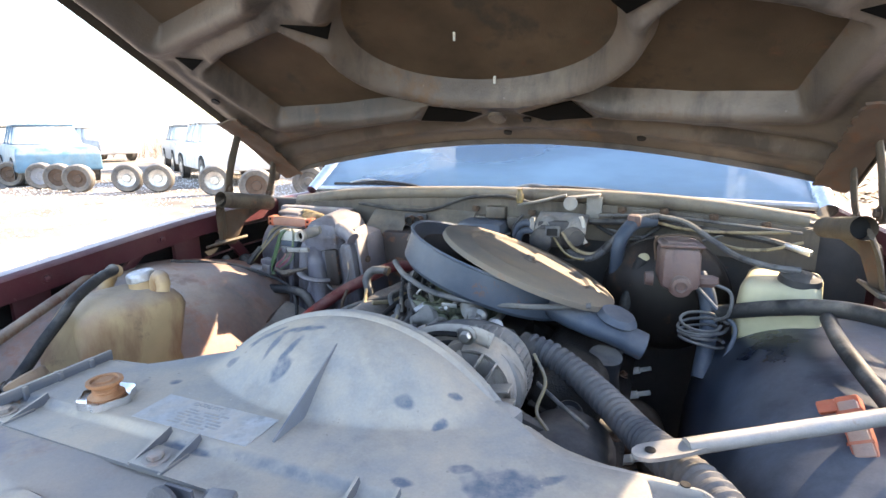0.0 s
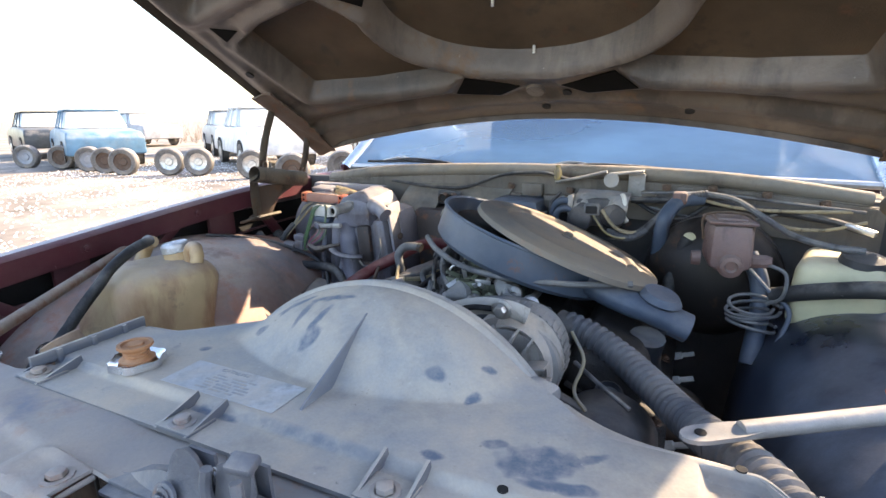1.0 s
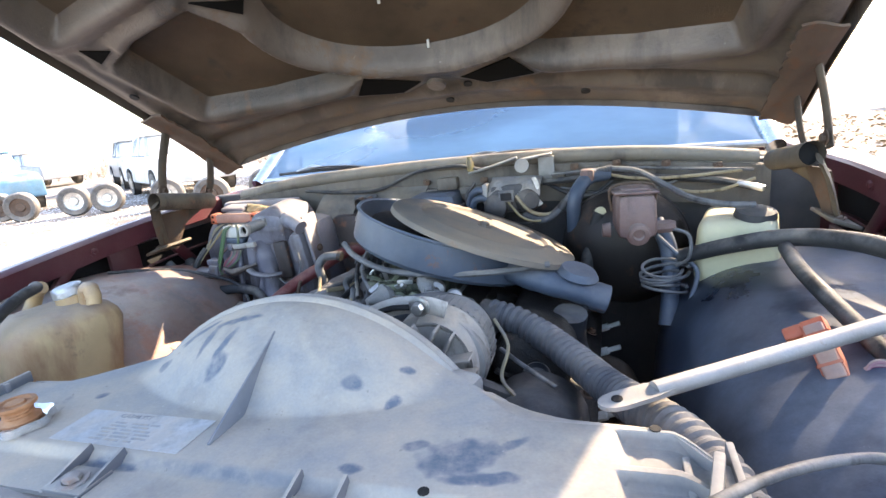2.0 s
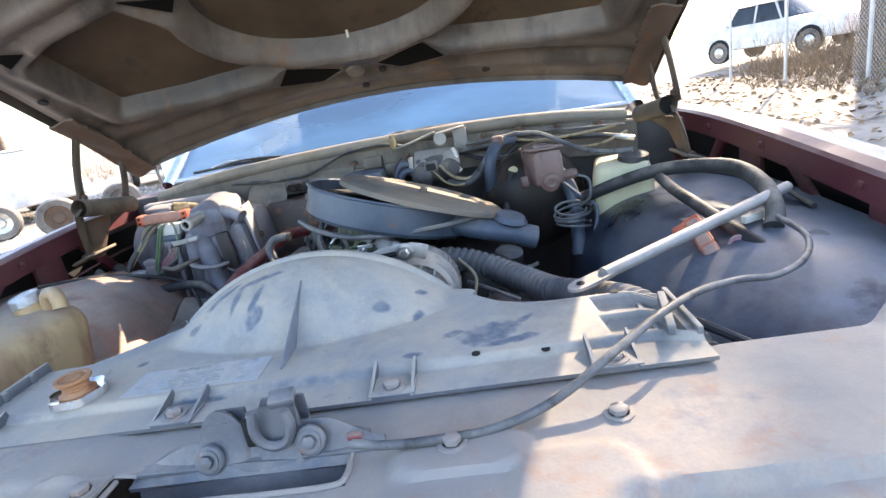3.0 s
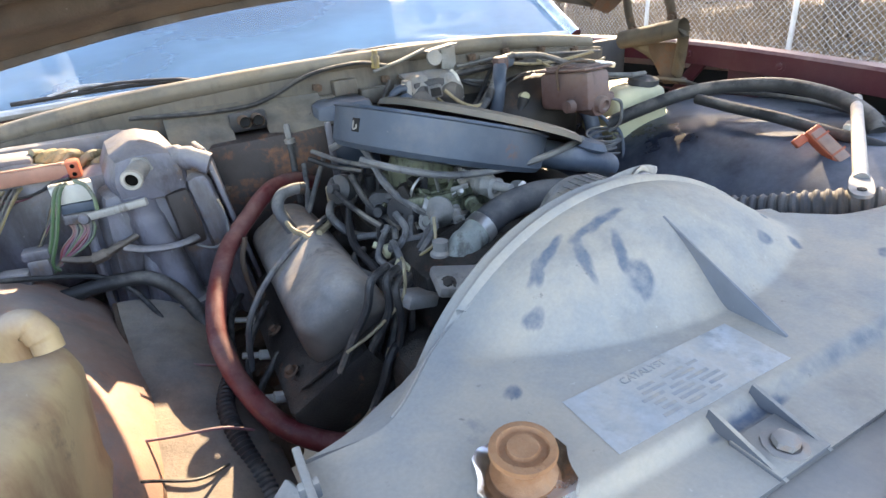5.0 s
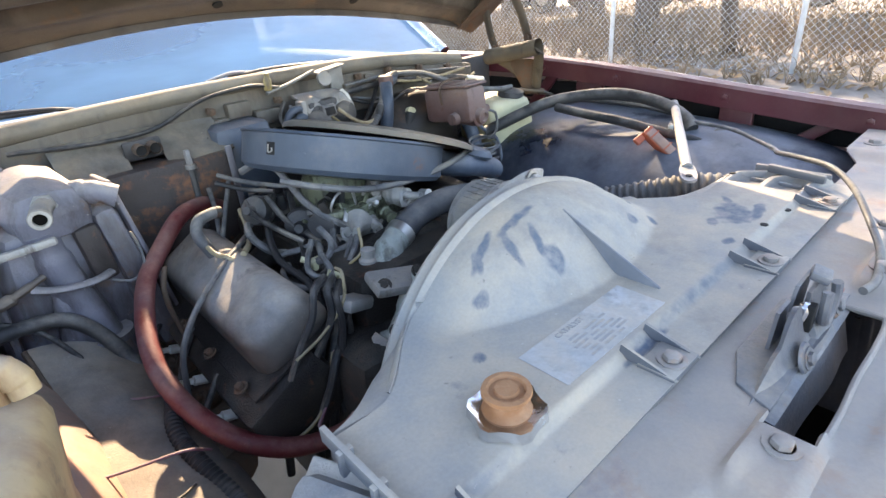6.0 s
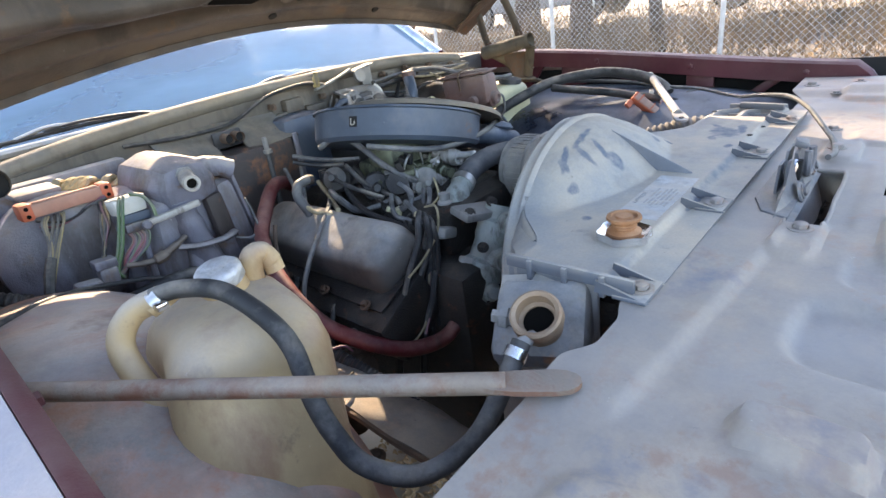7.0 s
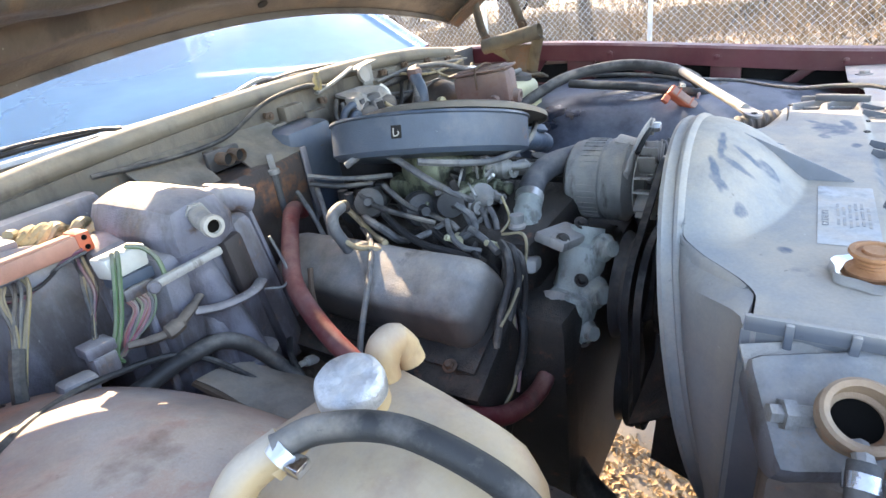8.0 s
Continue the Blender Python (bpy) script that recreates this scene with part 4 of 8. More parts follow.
for k in range(24):
    a = 2 * math.pi * k / 24
    r = 0.0282 + (0.0024 if k % 4 < 2 else -0.001)
    lo.append(nb.verts.new((-0.231 + r * math.cos(a), 0.371 + r * math.sin(a), 0.958)))
    hi.append(nb.verts.new((-0.231 + (r - 0.001) * math.cos(a), 0.371 + (r - 0.001) * math.sin(a), 0.967)))
    mid.append(nb.verts.new((-0.231 + 0.0225 * math.cos(a), 0.371 + 0.0225 * math.sin(a), 0.9635)))
for k in range(24):
    j = (k + 1) % 24
    nb.faces.new((lo[k], lo[j], hi[j], hi[k])), nb.faces.new((hi[k], hi[j], mid[j], mid[k]))
nb.faces.new(lo[::-1]), nb.faces.new(mid)
part("crimped_disc", nb, "chrome", cap, "bright crimped steel rim")
part("valve", lathe([(0, 0.0), (0.0185, 0.0), (0.0190, 0.0025), (0.0140, 0.004), (0.0125, 0.006), (0.0140, 0.0075), (0.0125, 0.009), (0.0140, 0.0105), (0.0125, 0.012), (0.0135, 0.015), (0.0180, 0.016), (0.0190, 0.0175), (0.0185, 0.0200), (0.0145, 0.0205), (0.0130, 0.018), (0.0095, 0.018), (0.0085, 0.0205), (0, 0.0205)], (-0.231, 0.371, 0.9635), (0, 0, 1), 28, closed=False), "rustorange", cap, "rusty orange spring valve")

# ---- radiator ----
rad = thing("radiator", (0, 0.385, 0.45), "radiator with a dusty metal side tank and an open filler neck", "radiator")
part("core", box((0, 0.37, 0.69), (0.62, 0.05, 0.46), 0.004), "block", rad)
part("side_tank", box((-0.372, 0.392, 0.68), (0.085, 0.075, 0.42), 0.014), "tankbrown", rad, "dirty brown side tank")
NA = Vector((-0.52, -0.13, 0.85)).normalized()
head = box((0, 0, 0), (0.088, 0.095, 0.052), 0.012, (0, 0, 22))
head.transform(Matrix.Translation(Vector((-0.383, 0.392, 0.936)) - NA * 0.030) @ Vector((0, 0, 1)).rotation_difference(NA).to_matrix().to_4x4())
part("tank_head", head, "tankgrey", rad, "tilted dusty grey tank end")
lipb = box((0, 0, 0), (0.080, 0.094, 0.005), 0.002, (0, 0, 22))
lipb.transform(Matrix.Translation(Vector((-0.368, 0.398, 0.938)) - NA * 0.012) @ Vector((0, 0, 1)).rotation_difference(NA).to_matrix().to_4x4())
part("tank_seam", lipb, "alufin", rad, "pale crimped seam")
NC = Vector((-0.399, 0.382, 0.944))
part("filler_neck", lathe([(0.0205, -0.030), (0.0215, -0.010), (0.0240, -0.008), (0.0252, -0.003), (0.0243, 0.004), (0.0248, 0.008), (0.0225, 0.010), (0.0188, 0.008), (0.0183, -0.004), (0.0150, -0.006), (0.0145, -0.025)], NC, NA, 32, closed=False), "neckbrown", rad, "rust-stained open filler neck")
# black disc paints the shade down the neck
part("neck_shade", lathe([(0, 0), (0.0162, 0), (0.0162, 0.002), (0, 0.002)], NC - NA * 0.010, NA, 20), "holeshade", rad)
part("overflow_nipple", tube([(-0.410, 0.381, 0.930), (-0.422, 0.380, 0.933), (-0.434, 0.380, 0.935)], 0.0062, 8), "alu", rad)
part("drain_fitting", lathe([(0.008, 0), (0.008, 0.014), (0.0115, 0.014), (0.0115, 0.022), (0.007, 0.022), (0.007, 0.030), (0, 0.030)], (-0.392, 0.404, 0.930), (-0.35, 0.9, 0.1), 6), "alu", rad)
part("lower_frame", tube([(-0.45, 0.40, 0.66), (-0.40, 0.43, 0.62), (-0.34, 0.47, 0.58)], 0.02, 8), "rod", rad)

# ---- latch on the front panel ----
latch = thing("bonnet_latch", (0.035, 0.24, 0.945), "grey steel bonnet latch with open jaws bolted to the front panel", "latch")


def latch_top(x):
    """Height of the upright latch plate along x: two lobes with a jaw between them."""
    left = 0.052 * math.sqrt(max(0.0, 1 - ((x + 0.004) / 0.026) ** 2)) if x < 0.018 else 0.0
    right = 0.050 + 0.006 * sstep(0.045, 0.062, x) if 0.029 < x < 0.066 else 0.0
    tail = 0.034 - 0.024 * sstep(0.084, 0.135, x) if x > 0.06 else 0.024 - 0.018 * sstep(-0.03, -0.09, x)
    return max(left, right, tail)


part("upright_plate", sheet(lambda x, t: (x, 0.244 + 0.010 * t - 0.010 * (1 - t) ** 4, 0.936 + t * latch_top(x)), span(-0.090, 0.135, 110), span(0, 1, 8), 0.004), "latchsteel", latch)
part("lower_plate", sheet(lambda x, t: (x, 0.243 - 0.014 * t - 0.002 * math.sin(x * 40), 0.9385 - 0.050 * t + 0.006 * math.sin(x * 26 + 1)), span(-0.085, 0.125, 60), span(0, 1, 6), 0.003), "latchsteel", latch)
part("back_plate", sheet(lambda x, t: (x, 0.266 - 0.002 * t, 0.942 + t * (0.046 if x > 0.03 else 0.040)), span(-0.012, 0.07, 24), [0, 0.5, 1], 0.003, keep=lambda x, t: not (0.016 < x < 0.030 and t > 0.3)), "latchsteel", latch)
part("foot", prism([(-0.085, 0.240), (0.130, 0.240), (0.12, 0.268), (0.08, 0.285), (-0.03, 0.285), (-0.07, 0.270)], 0.9405, 0.9445, 0.0012), "latchsteel", latch)
part("jaw_ring", tube([(0.033, 0.243, 0.990), (0.031, 0.242, 0.972), (0.036, 0.242, 0.960), (0.047, 0.242, 0.956), (0.058, 0.242, 0.961), (0.063, 0.242, 0.974), (0.061, 0.243, 0.988)], 0.0045, 8), "latchsteel", latch)
part("claw", tube([(0.018, 0.256, 0.966), (0.023, 0.254, 0.976), (0.029, 0.256, 0.968), (0.030, 0.258, 0.958)], 0.005, 8), "chrome", latch, "bright worn claw")
# dark block puts the jaw gap's shade into colour
part("jaw_gap_shade", box((0.0235, 0.2495, 0.967), (0.010, 0.006, 0.026), 0.001), "dark", latch)
for c in ((-0.014, 0.240, 0.951), (0.076, 0.243, 0.957)):
    part("boss", lathe([(0.0, 0), (0.0135, 0), (0.0125, 0.002), (0.0095, 0.003), (0, 0.003)], c, (0, -0.95, 0.3), 24), "latchsteel", latch)
    part("bolt", bolt((c[0], c[1] - 0.003, c[2] + 0.001), 0.0058, 0.004, (0, -0.95, 0.3)), "latchsteel", latch)
part("trigger", box((0.056, 0.255, 0.993), (0.022, 0.016, 0.008), 0.002, (15, 0, 10)), "latchsteel", latch)
part("red_tag", box((0.112, 0.247, 0.953), (0.012, 0.006, 0.005), 0.001), "wire_red", latch)


# ---- engine ----
engine = thing("engine", (0, 0.95, 0.3), "grimy V8 engine with dusty grey valve covers", "engine")
part("block", box((0.02, 0.95, 0.58), (0.42, 0.58, 0.46), 0.03), "block", engine, "oily black block")
for sx, mname in ((-1, "valve"), (1, "block")):
    nb = bmesh.new()
    bmesh.ops.create_cube(nb, size=1.0)
    for v in nb.verts:
        k = 0.74 if v.co.z > 0 else 1.0
        v.co = Vector((v.co.x * 0.135 * k, v.co.y * 0.40 * (0.93 if v.co.z > 0 else 1), v.co.z * 0.085))
    bmesh.ops.bevel(nb, geom=nb.edges[:], offset=0.030, segments=5, affect="EDGES", profile=0.5)
    bmesh.ops.subdivide_edges(nb, edges=[e for e in nb.edges if e.calc_length() > 0.1], cuts=14, use_grid_fill=True)
    for v in nb.verts:
        if v.co.z > 0.01:
            v.co.z += 0.005 * math.sin(v.co.y * 31) * max(0, 1 - abs(v.co.x) / 0.06) + 0.003 * math.sin(v.co.x * 60)
    nb.transform(pose(sx * 0.232, 0.945, 0.848, 0, sx * 24, 0))
    cover = part("valve_cover", nb, mname, engine, "dusty grey pressed steel valve cover" if sx < 0 else "")
    part("cover_flange", box((sx * 0.240, 0.945, 0.813), (0.138, 0.408, 0.005), 0.002, (0, sx * 24, 0)), "block", cover)
    part("cylinder_head", box((sx * 0.245, 0.945, 0.745), (0.13, 0.44, 0.11), 0.015, (0, sx * 28, 0)), "block", engine)
    for y in (0.775, 0.885, 1.0, 1.115):
        part("cover_bolt", bolt((sx * 0.306, y, 0.792), 0.006, 0.008, (sx * 0.4, 0, 0.9)), "rusty", cover)
        part("spark_plug", lathe([(0.008, 0), (0.008, 0.02), (0.005, 0.022), (0.005, 0.045), (0, 0.045)], (sx * 0.315, y + 0.03, 0.735), (sx, 0, 0.35), 8), "white", engine)
    for y in (0.80, 0.92, 1.04):
        part("exhaust_port", tube([(sx * 0.30, y, 0.71), (sx * 0.36, y, 0.68), (sx * 0.38, y - 0.02, 0.58)], 0.024, 10), "rusty", engine)
part("intake_manifold", box((0.0, 0.95, 0.84), (0.26, 0.44, 0.10), 0.02), "block", engine)
for y in (0.80, 0.88, 1.02, 1.10):
    part("runner", tube([(-0.16, y, 0.83), (-0.07, y, 0.875), (0.0, y + 0.01, 0.885), (0.08, y, 0.875), (0.16, y, 0.83)], 0.026, 10), "block", engine)
part("water_pump", tube([(-0.045, 0.678, 0.885), (-0.068, 0.680, 0.840), (-0.100, 0.688, 0.785), (-0.135, 0.692, 0.735), (-0.155, 0.690, 0.695)], [0.026, 0.034, 0.031, 0.040, 0.036, 0.030, 0.027], 14), "oxide", engine, "grimy cast water pump body")
for c, r in (((-0.062, 0.655, 0.862), 0.020), ((-0.088, 0.660, 0.800), 0.024), ((-0.120, 0.664, 0.752), 0.018)):
    part("pump_lobe", lathe([(0, 0), (r, 0), (r * 1.05, 0.010), (r * 0.7, 0.016), (r * 0.6, 0.026), (0, 0.027)], c, (-0.45, -0.85, 0.25), 16), "oxide", engine)
part("pump_rib", box((-0.092, 0.672, 0.80), (0.014, 0.030, 0.17), 0.005, (0, 28, -10)), "alu", engine)
part("pump_flange", box((-0.085, 0.700, 0.885), (0.085, 0.05, 0.016), 0.005, (10, 12, -10)), "alu", engine)
for c in ((-0.115, 0.690, 0.895), (-0.062, 0.682, 0.898), (-0.125, 0.662, 0.84), (-0.130, 0.660, 0.74)):
    part("pump_bolt", bolt(c, 0.006, 0.006, (-0.4, -0.5, 0.75)), "block", engine)
part("pump_outlet", tube([(-0.115, 0.70, 0.80), (-0.140, 0.70, 0.78), (-0.155, 0.70, 0.765)], [0.024, 0.021, 0.019], 12), "alu", engine)
part("thermostat_base", prism([(-0.115, 0.755), (-0.06, 0.735), (-0.015, 0.765), (-0.02, 0.80), (-0.09, 0.815)], 0.852, 0.868, 0.004), "alu", engine, "pale dusty cast flange")
part("front_lug", box((-0.14, 0.735, 0.862), (0.05, 0.035, 0.02), 0.006, (0, 20, 15)), "alu", engine)
part("timing_cover", box((0.03, 0.685, 0.66), (0.20, 0.05, 0.32), 0.03), "block", engine)
th = tube([(-0.055, 0.775, 0.85), (-0.054, 0.773, 0.872), (-0.045, 0.776, 0.889), (-0.014, 0.784, 0.905)], [0.034, 0.028, 0.024, 0.022], 14)
part("thermostat_housing", th, "oxide", engine, "grey cast thermostat elbow")
part("sensor", lathe([(0.010, 0), (0.010, 0.012), (0.014, 0.014), (0.014, 0.028), (0.010, 0.032), (0.011, 0.045), (0, 0.046)], (-0.085, 0.775, 0.865), (0.1, 0, 1), 12), "alu", engine)
part("filler_tube", lathe([(0.026, -0.02), (0.020, 0.0), (0.019, 0.022), (0.0165, 0.024), (0.0145, 0.016), (0.0, 0.014)], (0.246, 0.700, 0.850), (0.1, -0.4, 0.9), 20, closed=False), "blackplastic", engine)
part("steering_pump", lathe([(0.0, 0), (0.055, 0), (0.065, 0.02), (0.065, 0.09), (0.05, 0.11), (0, 0.11)], (0.25, 0.60, 0.81), (0, 1, 0), 24), "blackplastic", engine)
part("pump_bracket", box((0.22, 0.64, 0.82), (0.16, 0.02, 0.10), 0.008, (0, 20, 0)), "blackplastic", engine)
for c, r in (((-0.02, 0.62, 0.78), 0.085), ((0.0, 0.615, 0.60), 0.09), ((0.25, 0.595, 0.80), 0.065)):
    part("pulley", lathe([(0.0, -0.006), (r * 0.4, -0.008), (r * 0.8, 0.004), (r, -0.012), (r * 0.9, 0.0), (r, 0.012), (r * 0.3, 0.014), (0, 0.014)], c, (0, 1, 0), 32, closed=False), "blackplastic", engine)


def belt(points, w=0.010):
    nb = bmesh.new()
    rows = []
    for i, q in enumerate(points):
        a, c = Vector(points[i - 1]), Vector(points[(i + 1) % len(points)])
        d = (c - a).normalized()
        n2 = Vector((d.z, 0, -d.x))
        rows.append([nb.verts.new(Vector(q) + n2 * s * 0.004 + Vector((0, t * w / 2, 0))) for s, t in ((-1, -1), (1, -1), (1, 1), (-1, 1))])
    for i in range(len(rows)):
        a, c = rows[i], rows[(i + 1) % len(rows)]
        for k in range(4):
            nb.faces.new((a[k], a[(k + 1) % 4], c[(k + 1) % 4], c[k]))
    bmesh.ops.recalc_face_normals(nb, faces=nb.faces[:])
    return nb


def belt_round(circles):
    """Belt run round pulleys, from their hull."""
    pts = [(cx + r * math.cos(a), cz + r * math.sin(a)) for cx, cz, r in circles for a in [2 * math.pi * k / 40 for k in range(40)]]
    pts = sorted(set(pts))

    def half(ps):
        out = []
        for p in ps:
            while len(out) > 1 and (out[-1][0] - out[-2][0]) * (p[1] - out[-2][1]) - (out[-1][1] - out[-2][1]) * (p[0] - out[-2][0]) <= 0:
                out.pop()
            out.append(p)
        return out[:-1]

    return half(pts) + half(pts[::-1])


for y, cs in ((0.607, ((-0.02, 0.78, 0.085), (0.0, 0.60, 0.09), (0.119, 0.899, 0.036))), (0.590, ((-0.02, 0.78, 0.085), (0.0, 0.60, 0.09), (0.25, 0.80, 0.065)))):
    solo("drive_belt", belt([(x, y, z) for x, z in belt_round(cs)]), "rubber", "black rubber drive belt round the engine pulleys", "drive belt", "drive belts")

fan = thing("cooling_fan", (0, 0.53, 0.75), "dark steel cooling fan inside the shroud", "fan")
part("hub", lathe([(0, -0.03), (0.05, -0.03), (0.06, 0.0), (0.05, 0.05), (0, 0.05)], (-0.002, 0.53, 0.75), (0, 1, 0), 24), "block", fan)
for k in range(6):
    nb = box((0.15, 0, 0), (0.20, 0.08, 0.003), 0.001, (35, 0, 0))
    nb.transform(Matrix.Translation((-0.002, 0.53, 0.75)) @ Matrix.Rotation(k * math.pi / 3, 4, "Y"))
    part("blade", nb, "block", fan)

alt = thing("alternator", (0.10, 0.66, 0.86), "dusty cast aluminium alternator with a finned front fan", "alternator")
AC = (0.119, 0.0, 0.899)
part("rear_housing", lathe([(0.0, 0.115), (0.045, 0.115), (0.062, 0.105), (0.0675, 0.085), (0.0675, 0.052), (0.064, 0.050), (0.064, 0.046), (0.069, 0.044), (0.069, 0.012), (0.05, 0.0), (0, 0.0)], (AC[0], 0.645, AC[2]), (0, 1, 0), 40, closed=False), "alu", alt)
b = None
for k in range(40):
    a = 2 * math.pi * k / 40
    b = box((AC[0] + 0.0675 * math.cos(a), 0.713, AC[2] + 0.0675 * math.sin(a)), (0.003, 0.032, 0.004), 0, (0, -math.degrees(a), 0), b)
part("housing_rib", b, "alu", alt)
part("fan_plate", lathe([(0.012, 0), (0.058, 0), (0.058, 0.002), (0.012, 0.002)], (AC[0], 0.640, AC[2]), (0, 1, 0), 36), "alufin", alt)
for k in range(14):
    a = 2 * math.pi * k / 14
    nb = box((AC[0] + 0.048 * math.cos(a), 0.627, AC[2] + 0.048 * math.sin(a)), (0.034, 0.026, 0.0035), 0.001, (0, -math.degrees(a) + (14 if k % 2 else -10), 0))
    part("fan_blade", nb, "alufin", alt)
part("front_pulley", lathe([(0.0, -0.016), (0.03, -0.016), (0.036, -0.012), (0.028, 0.0), (0.036, 0.01), (0.02, 0.014), (0, 0.014)], (AC[0], 0.607, AC[2]), (0, 1, 0), 28, closed=False), "steel", alt)
# dark strip painted as the slot's shade
part("arm_slot_shade", tube([(0.040, 0.630, 0.972), (0.075, 0.627, 0.986), (0.105, 0.627, 0.989)], 0.004, 8, up=(0, 1, 0)), "dark", alt)
part("adjusting_arm", tube([(0.015, 0.640, 0.945), (0.045, 0.636, 0.972), (0.085, 0.632, 0.988), (0.125, 0.632, 0.990), (0.15, 0.635, 0.982)], 0.012, 8, flat=0.25, up=(0, 1, 0)), "alufin", alt)
part("pivot_bolt", bolt((0.118, 0.628, 0.990), 0.008, 0.012, (0, -1, 0)), "steel", alt)
part("side_cover", sheet(lambda a, v: (AC[0] + 0.004 + (0.066 - 0.012 * v) * math.cos(a), 0.650 + 0.05 * (1 - v) * 0 - 0.012 * v + 0.03 * (1 - v), AC[2] + 0.002 + (0.073 - 0.010 * v) * math.sin(a)), span(-1.1, 1.9, 30), [0, 0.5, 1], 0.003), "alufin", alt, "pale dusty bracket cover")

# air cleaner
ac = thing("air_cleaner", (0.07, 1.0, 0.96), "round blue-grey air cleaner with its dusty lid off-centre", "air cleaner")
tilt = Vector((0.311, 0.103, 0.945)).normalized()
PC = Vector((0.050, 1.001, 1.013)) - tilt * 0.038
part("housing", lathe([(0.05, -0.026), (0.13, -0.028), (0.170, -0.024), (0.178, -0.016), (0.178, 0.034), (0.182, 0.036), (0.180, 0.040), (0.174, 0.038), (0.173, -0.010), (0.12, -0.018), (0.06, -0.018)], PC, tilt, 64, closed=False), "acpan", ac, "blue-grey painted steel pan")
part("filter_ring", lathe([(0.135, -0.016), (0.15, -0.016), (0.15, 0.020), (0.135, 0.020)], PC, tilt, 48), "dark", ac)
lt = Vector((0.36, 0.107, 0.927)).normalized()
LC = Vector((0.119, 0.991, 1.006))
lid = part("lid", lathe([(0.0, 0.002), (0.027, 0.002), (0.031, 0.001), (0.117, 0.000), (0.123, 0.005), (0.133, 0.005), (0.140, 0.001), (0.168, 0.001), (0.176, -0.003), (0.178, -0.012), (0.175, -0.012), (0.173, -0.006), (0.126, -0.004), (0.0, -0.001)], LC, lt, 72, closed=False), "aclid", ac, "dust-brown round lid with a pressed ring")
part("wing_nut", bolt(LC + lt * 0.002, 0.008, 0.008, lt), "aclid", ac)
EN = Vector((-0.898, -0.293, 0.328))
badge = box((0, 0, 0), (0.017, 0.020, 0.0024), 0.001)
badge.transform(Matrix.Translation((-0.1180, 0.9462, 1.045)) @ EN.to_track_quat("Z", "Y").to_matrix().to_4x4())
badge = part("emblem", badge, "dark", ac, "small dark square emblem with a pale hook")
hook = tube([(-0.004, 0.006, 0.002), (-0.004, -0.005, 0.002), (0.000, -0.006, 0.0022), (0.004, -0.003, 0.002), (0.003, 0.001, 0.002)], 0.0012, 6, 4)
hook.transform(Matrix.Translation((-0.1180, 0.9462, 1.045)) @ EN.to_track_quat("Z", "Y").to_matrix().to_4x4())
part("hook", hook, "alufin", badge)
sn = tube([(0.18, 0.915, 0.950), (0.235, 0.905, 0.930), (0.285, 0.908, 0.914), (0.322, 0.910, 0.899)], [0.032, 0.030, 0.029, 0.028], 16, flat=0.75, cap=False)
part("snorkel", sn, "acpan", ac, "blue-grey intake snorkel")
part("snorkel_motor", lathe([(0, 0), (0.030, 0), (0.036, 0.006), (0.028, 0.016), (0.012, 0.018), (0, 0.018)], (0.290, 0.912, 0.932), (0.30, -0.1, 0.95), 24, closed=False), "acpan", ac)
part("snorkel_mouth", tube([(0.312, 0.910, 0.902), (0.338, 0.911, 0.892)], 0.030, 16, 2, flat=0.78, cap=False), "acpan", ac)
part("heat_tube", tube([(0.28, 0.88, 0.88), (0.275, 0.89, 0.84), (0.28, 0.90, 0.79)], 0.028, 12), "blackplastic", ac)

carb = thing("carburetor", (-0.01, 0.95, 0.89), "tarnished greenish carburettor under the air cleaner", "carburettor")
part("body", box((0.0, 0.95, 0.915), (0.13, 0.16, 0.06), 0.01), "brass", carb)
part("throttle_base", box((0.0, 0.95, 0.893), (0.15, 0.19, 0.016), 0.004), "alu", carb)
part("choke_housing", lathe([(0, 0), (0.026, 0), (0.028, 0.01), (0.022, 0.028), (0, 0.028)], (-0.07, 0.90, 0.918), (-0.8, -0.6, 0.1), 20), "blackplastic", carb)
part("choke_pull_off", lathe([(0, 0), (0.022, 0), (0.024, 0.012), (0.012, 0.03), (0.006, 0.045), (0, 0.045)], (-0.035, 0.865, 0.915), (-0.6, -0.8, 0.05), 18), "alu", carb)
part("fuel_inlet", lathe([(0.012, 0), (0.012, 0.02), (0.009, 0.022), (0.009, 0.04), (0.011, 0.042), (0.011, 0.048), (0, 0.048)], (0.02, 0.875, 0.915), (-0.2, -0.97, -0.05), 8), "brass", carb)
rnd = random.Random(5)
part("air_horn", lathe([(0.062, 0), (0.066, 0.02), (0.060, 0.05), (0.050, 0.06), (0.046, 0.05), (0, 0.045)], (-0.01, 0.955, 0.93), (0.15, 0, 1), 28, closed=False), "brass", carb)
part("bowl_cover", prism([(-0.085, 0.875), (-0.03, 0.855), (0.03, 0.865), (0.06, 0.895), (0.05, 0.94), (-0.08, 0.94)], 0.925, 0.940, 0.004), "brass", carb)
part("fuel_fitting", lathe([(0.016, 0), (0.016, 0.016), (0.012, 0.018), (0.012, 0.036), (0.0145, 0.038), (0.0145, 0.05), (0.009, 0.052), (0.008, 0.04), (0, 0.04)], (-0.030, 0.905, 0.918), (0.30, -0.90, -0.12), 10, closed=False), "brass", carb, "brass fuel inlet fitting")
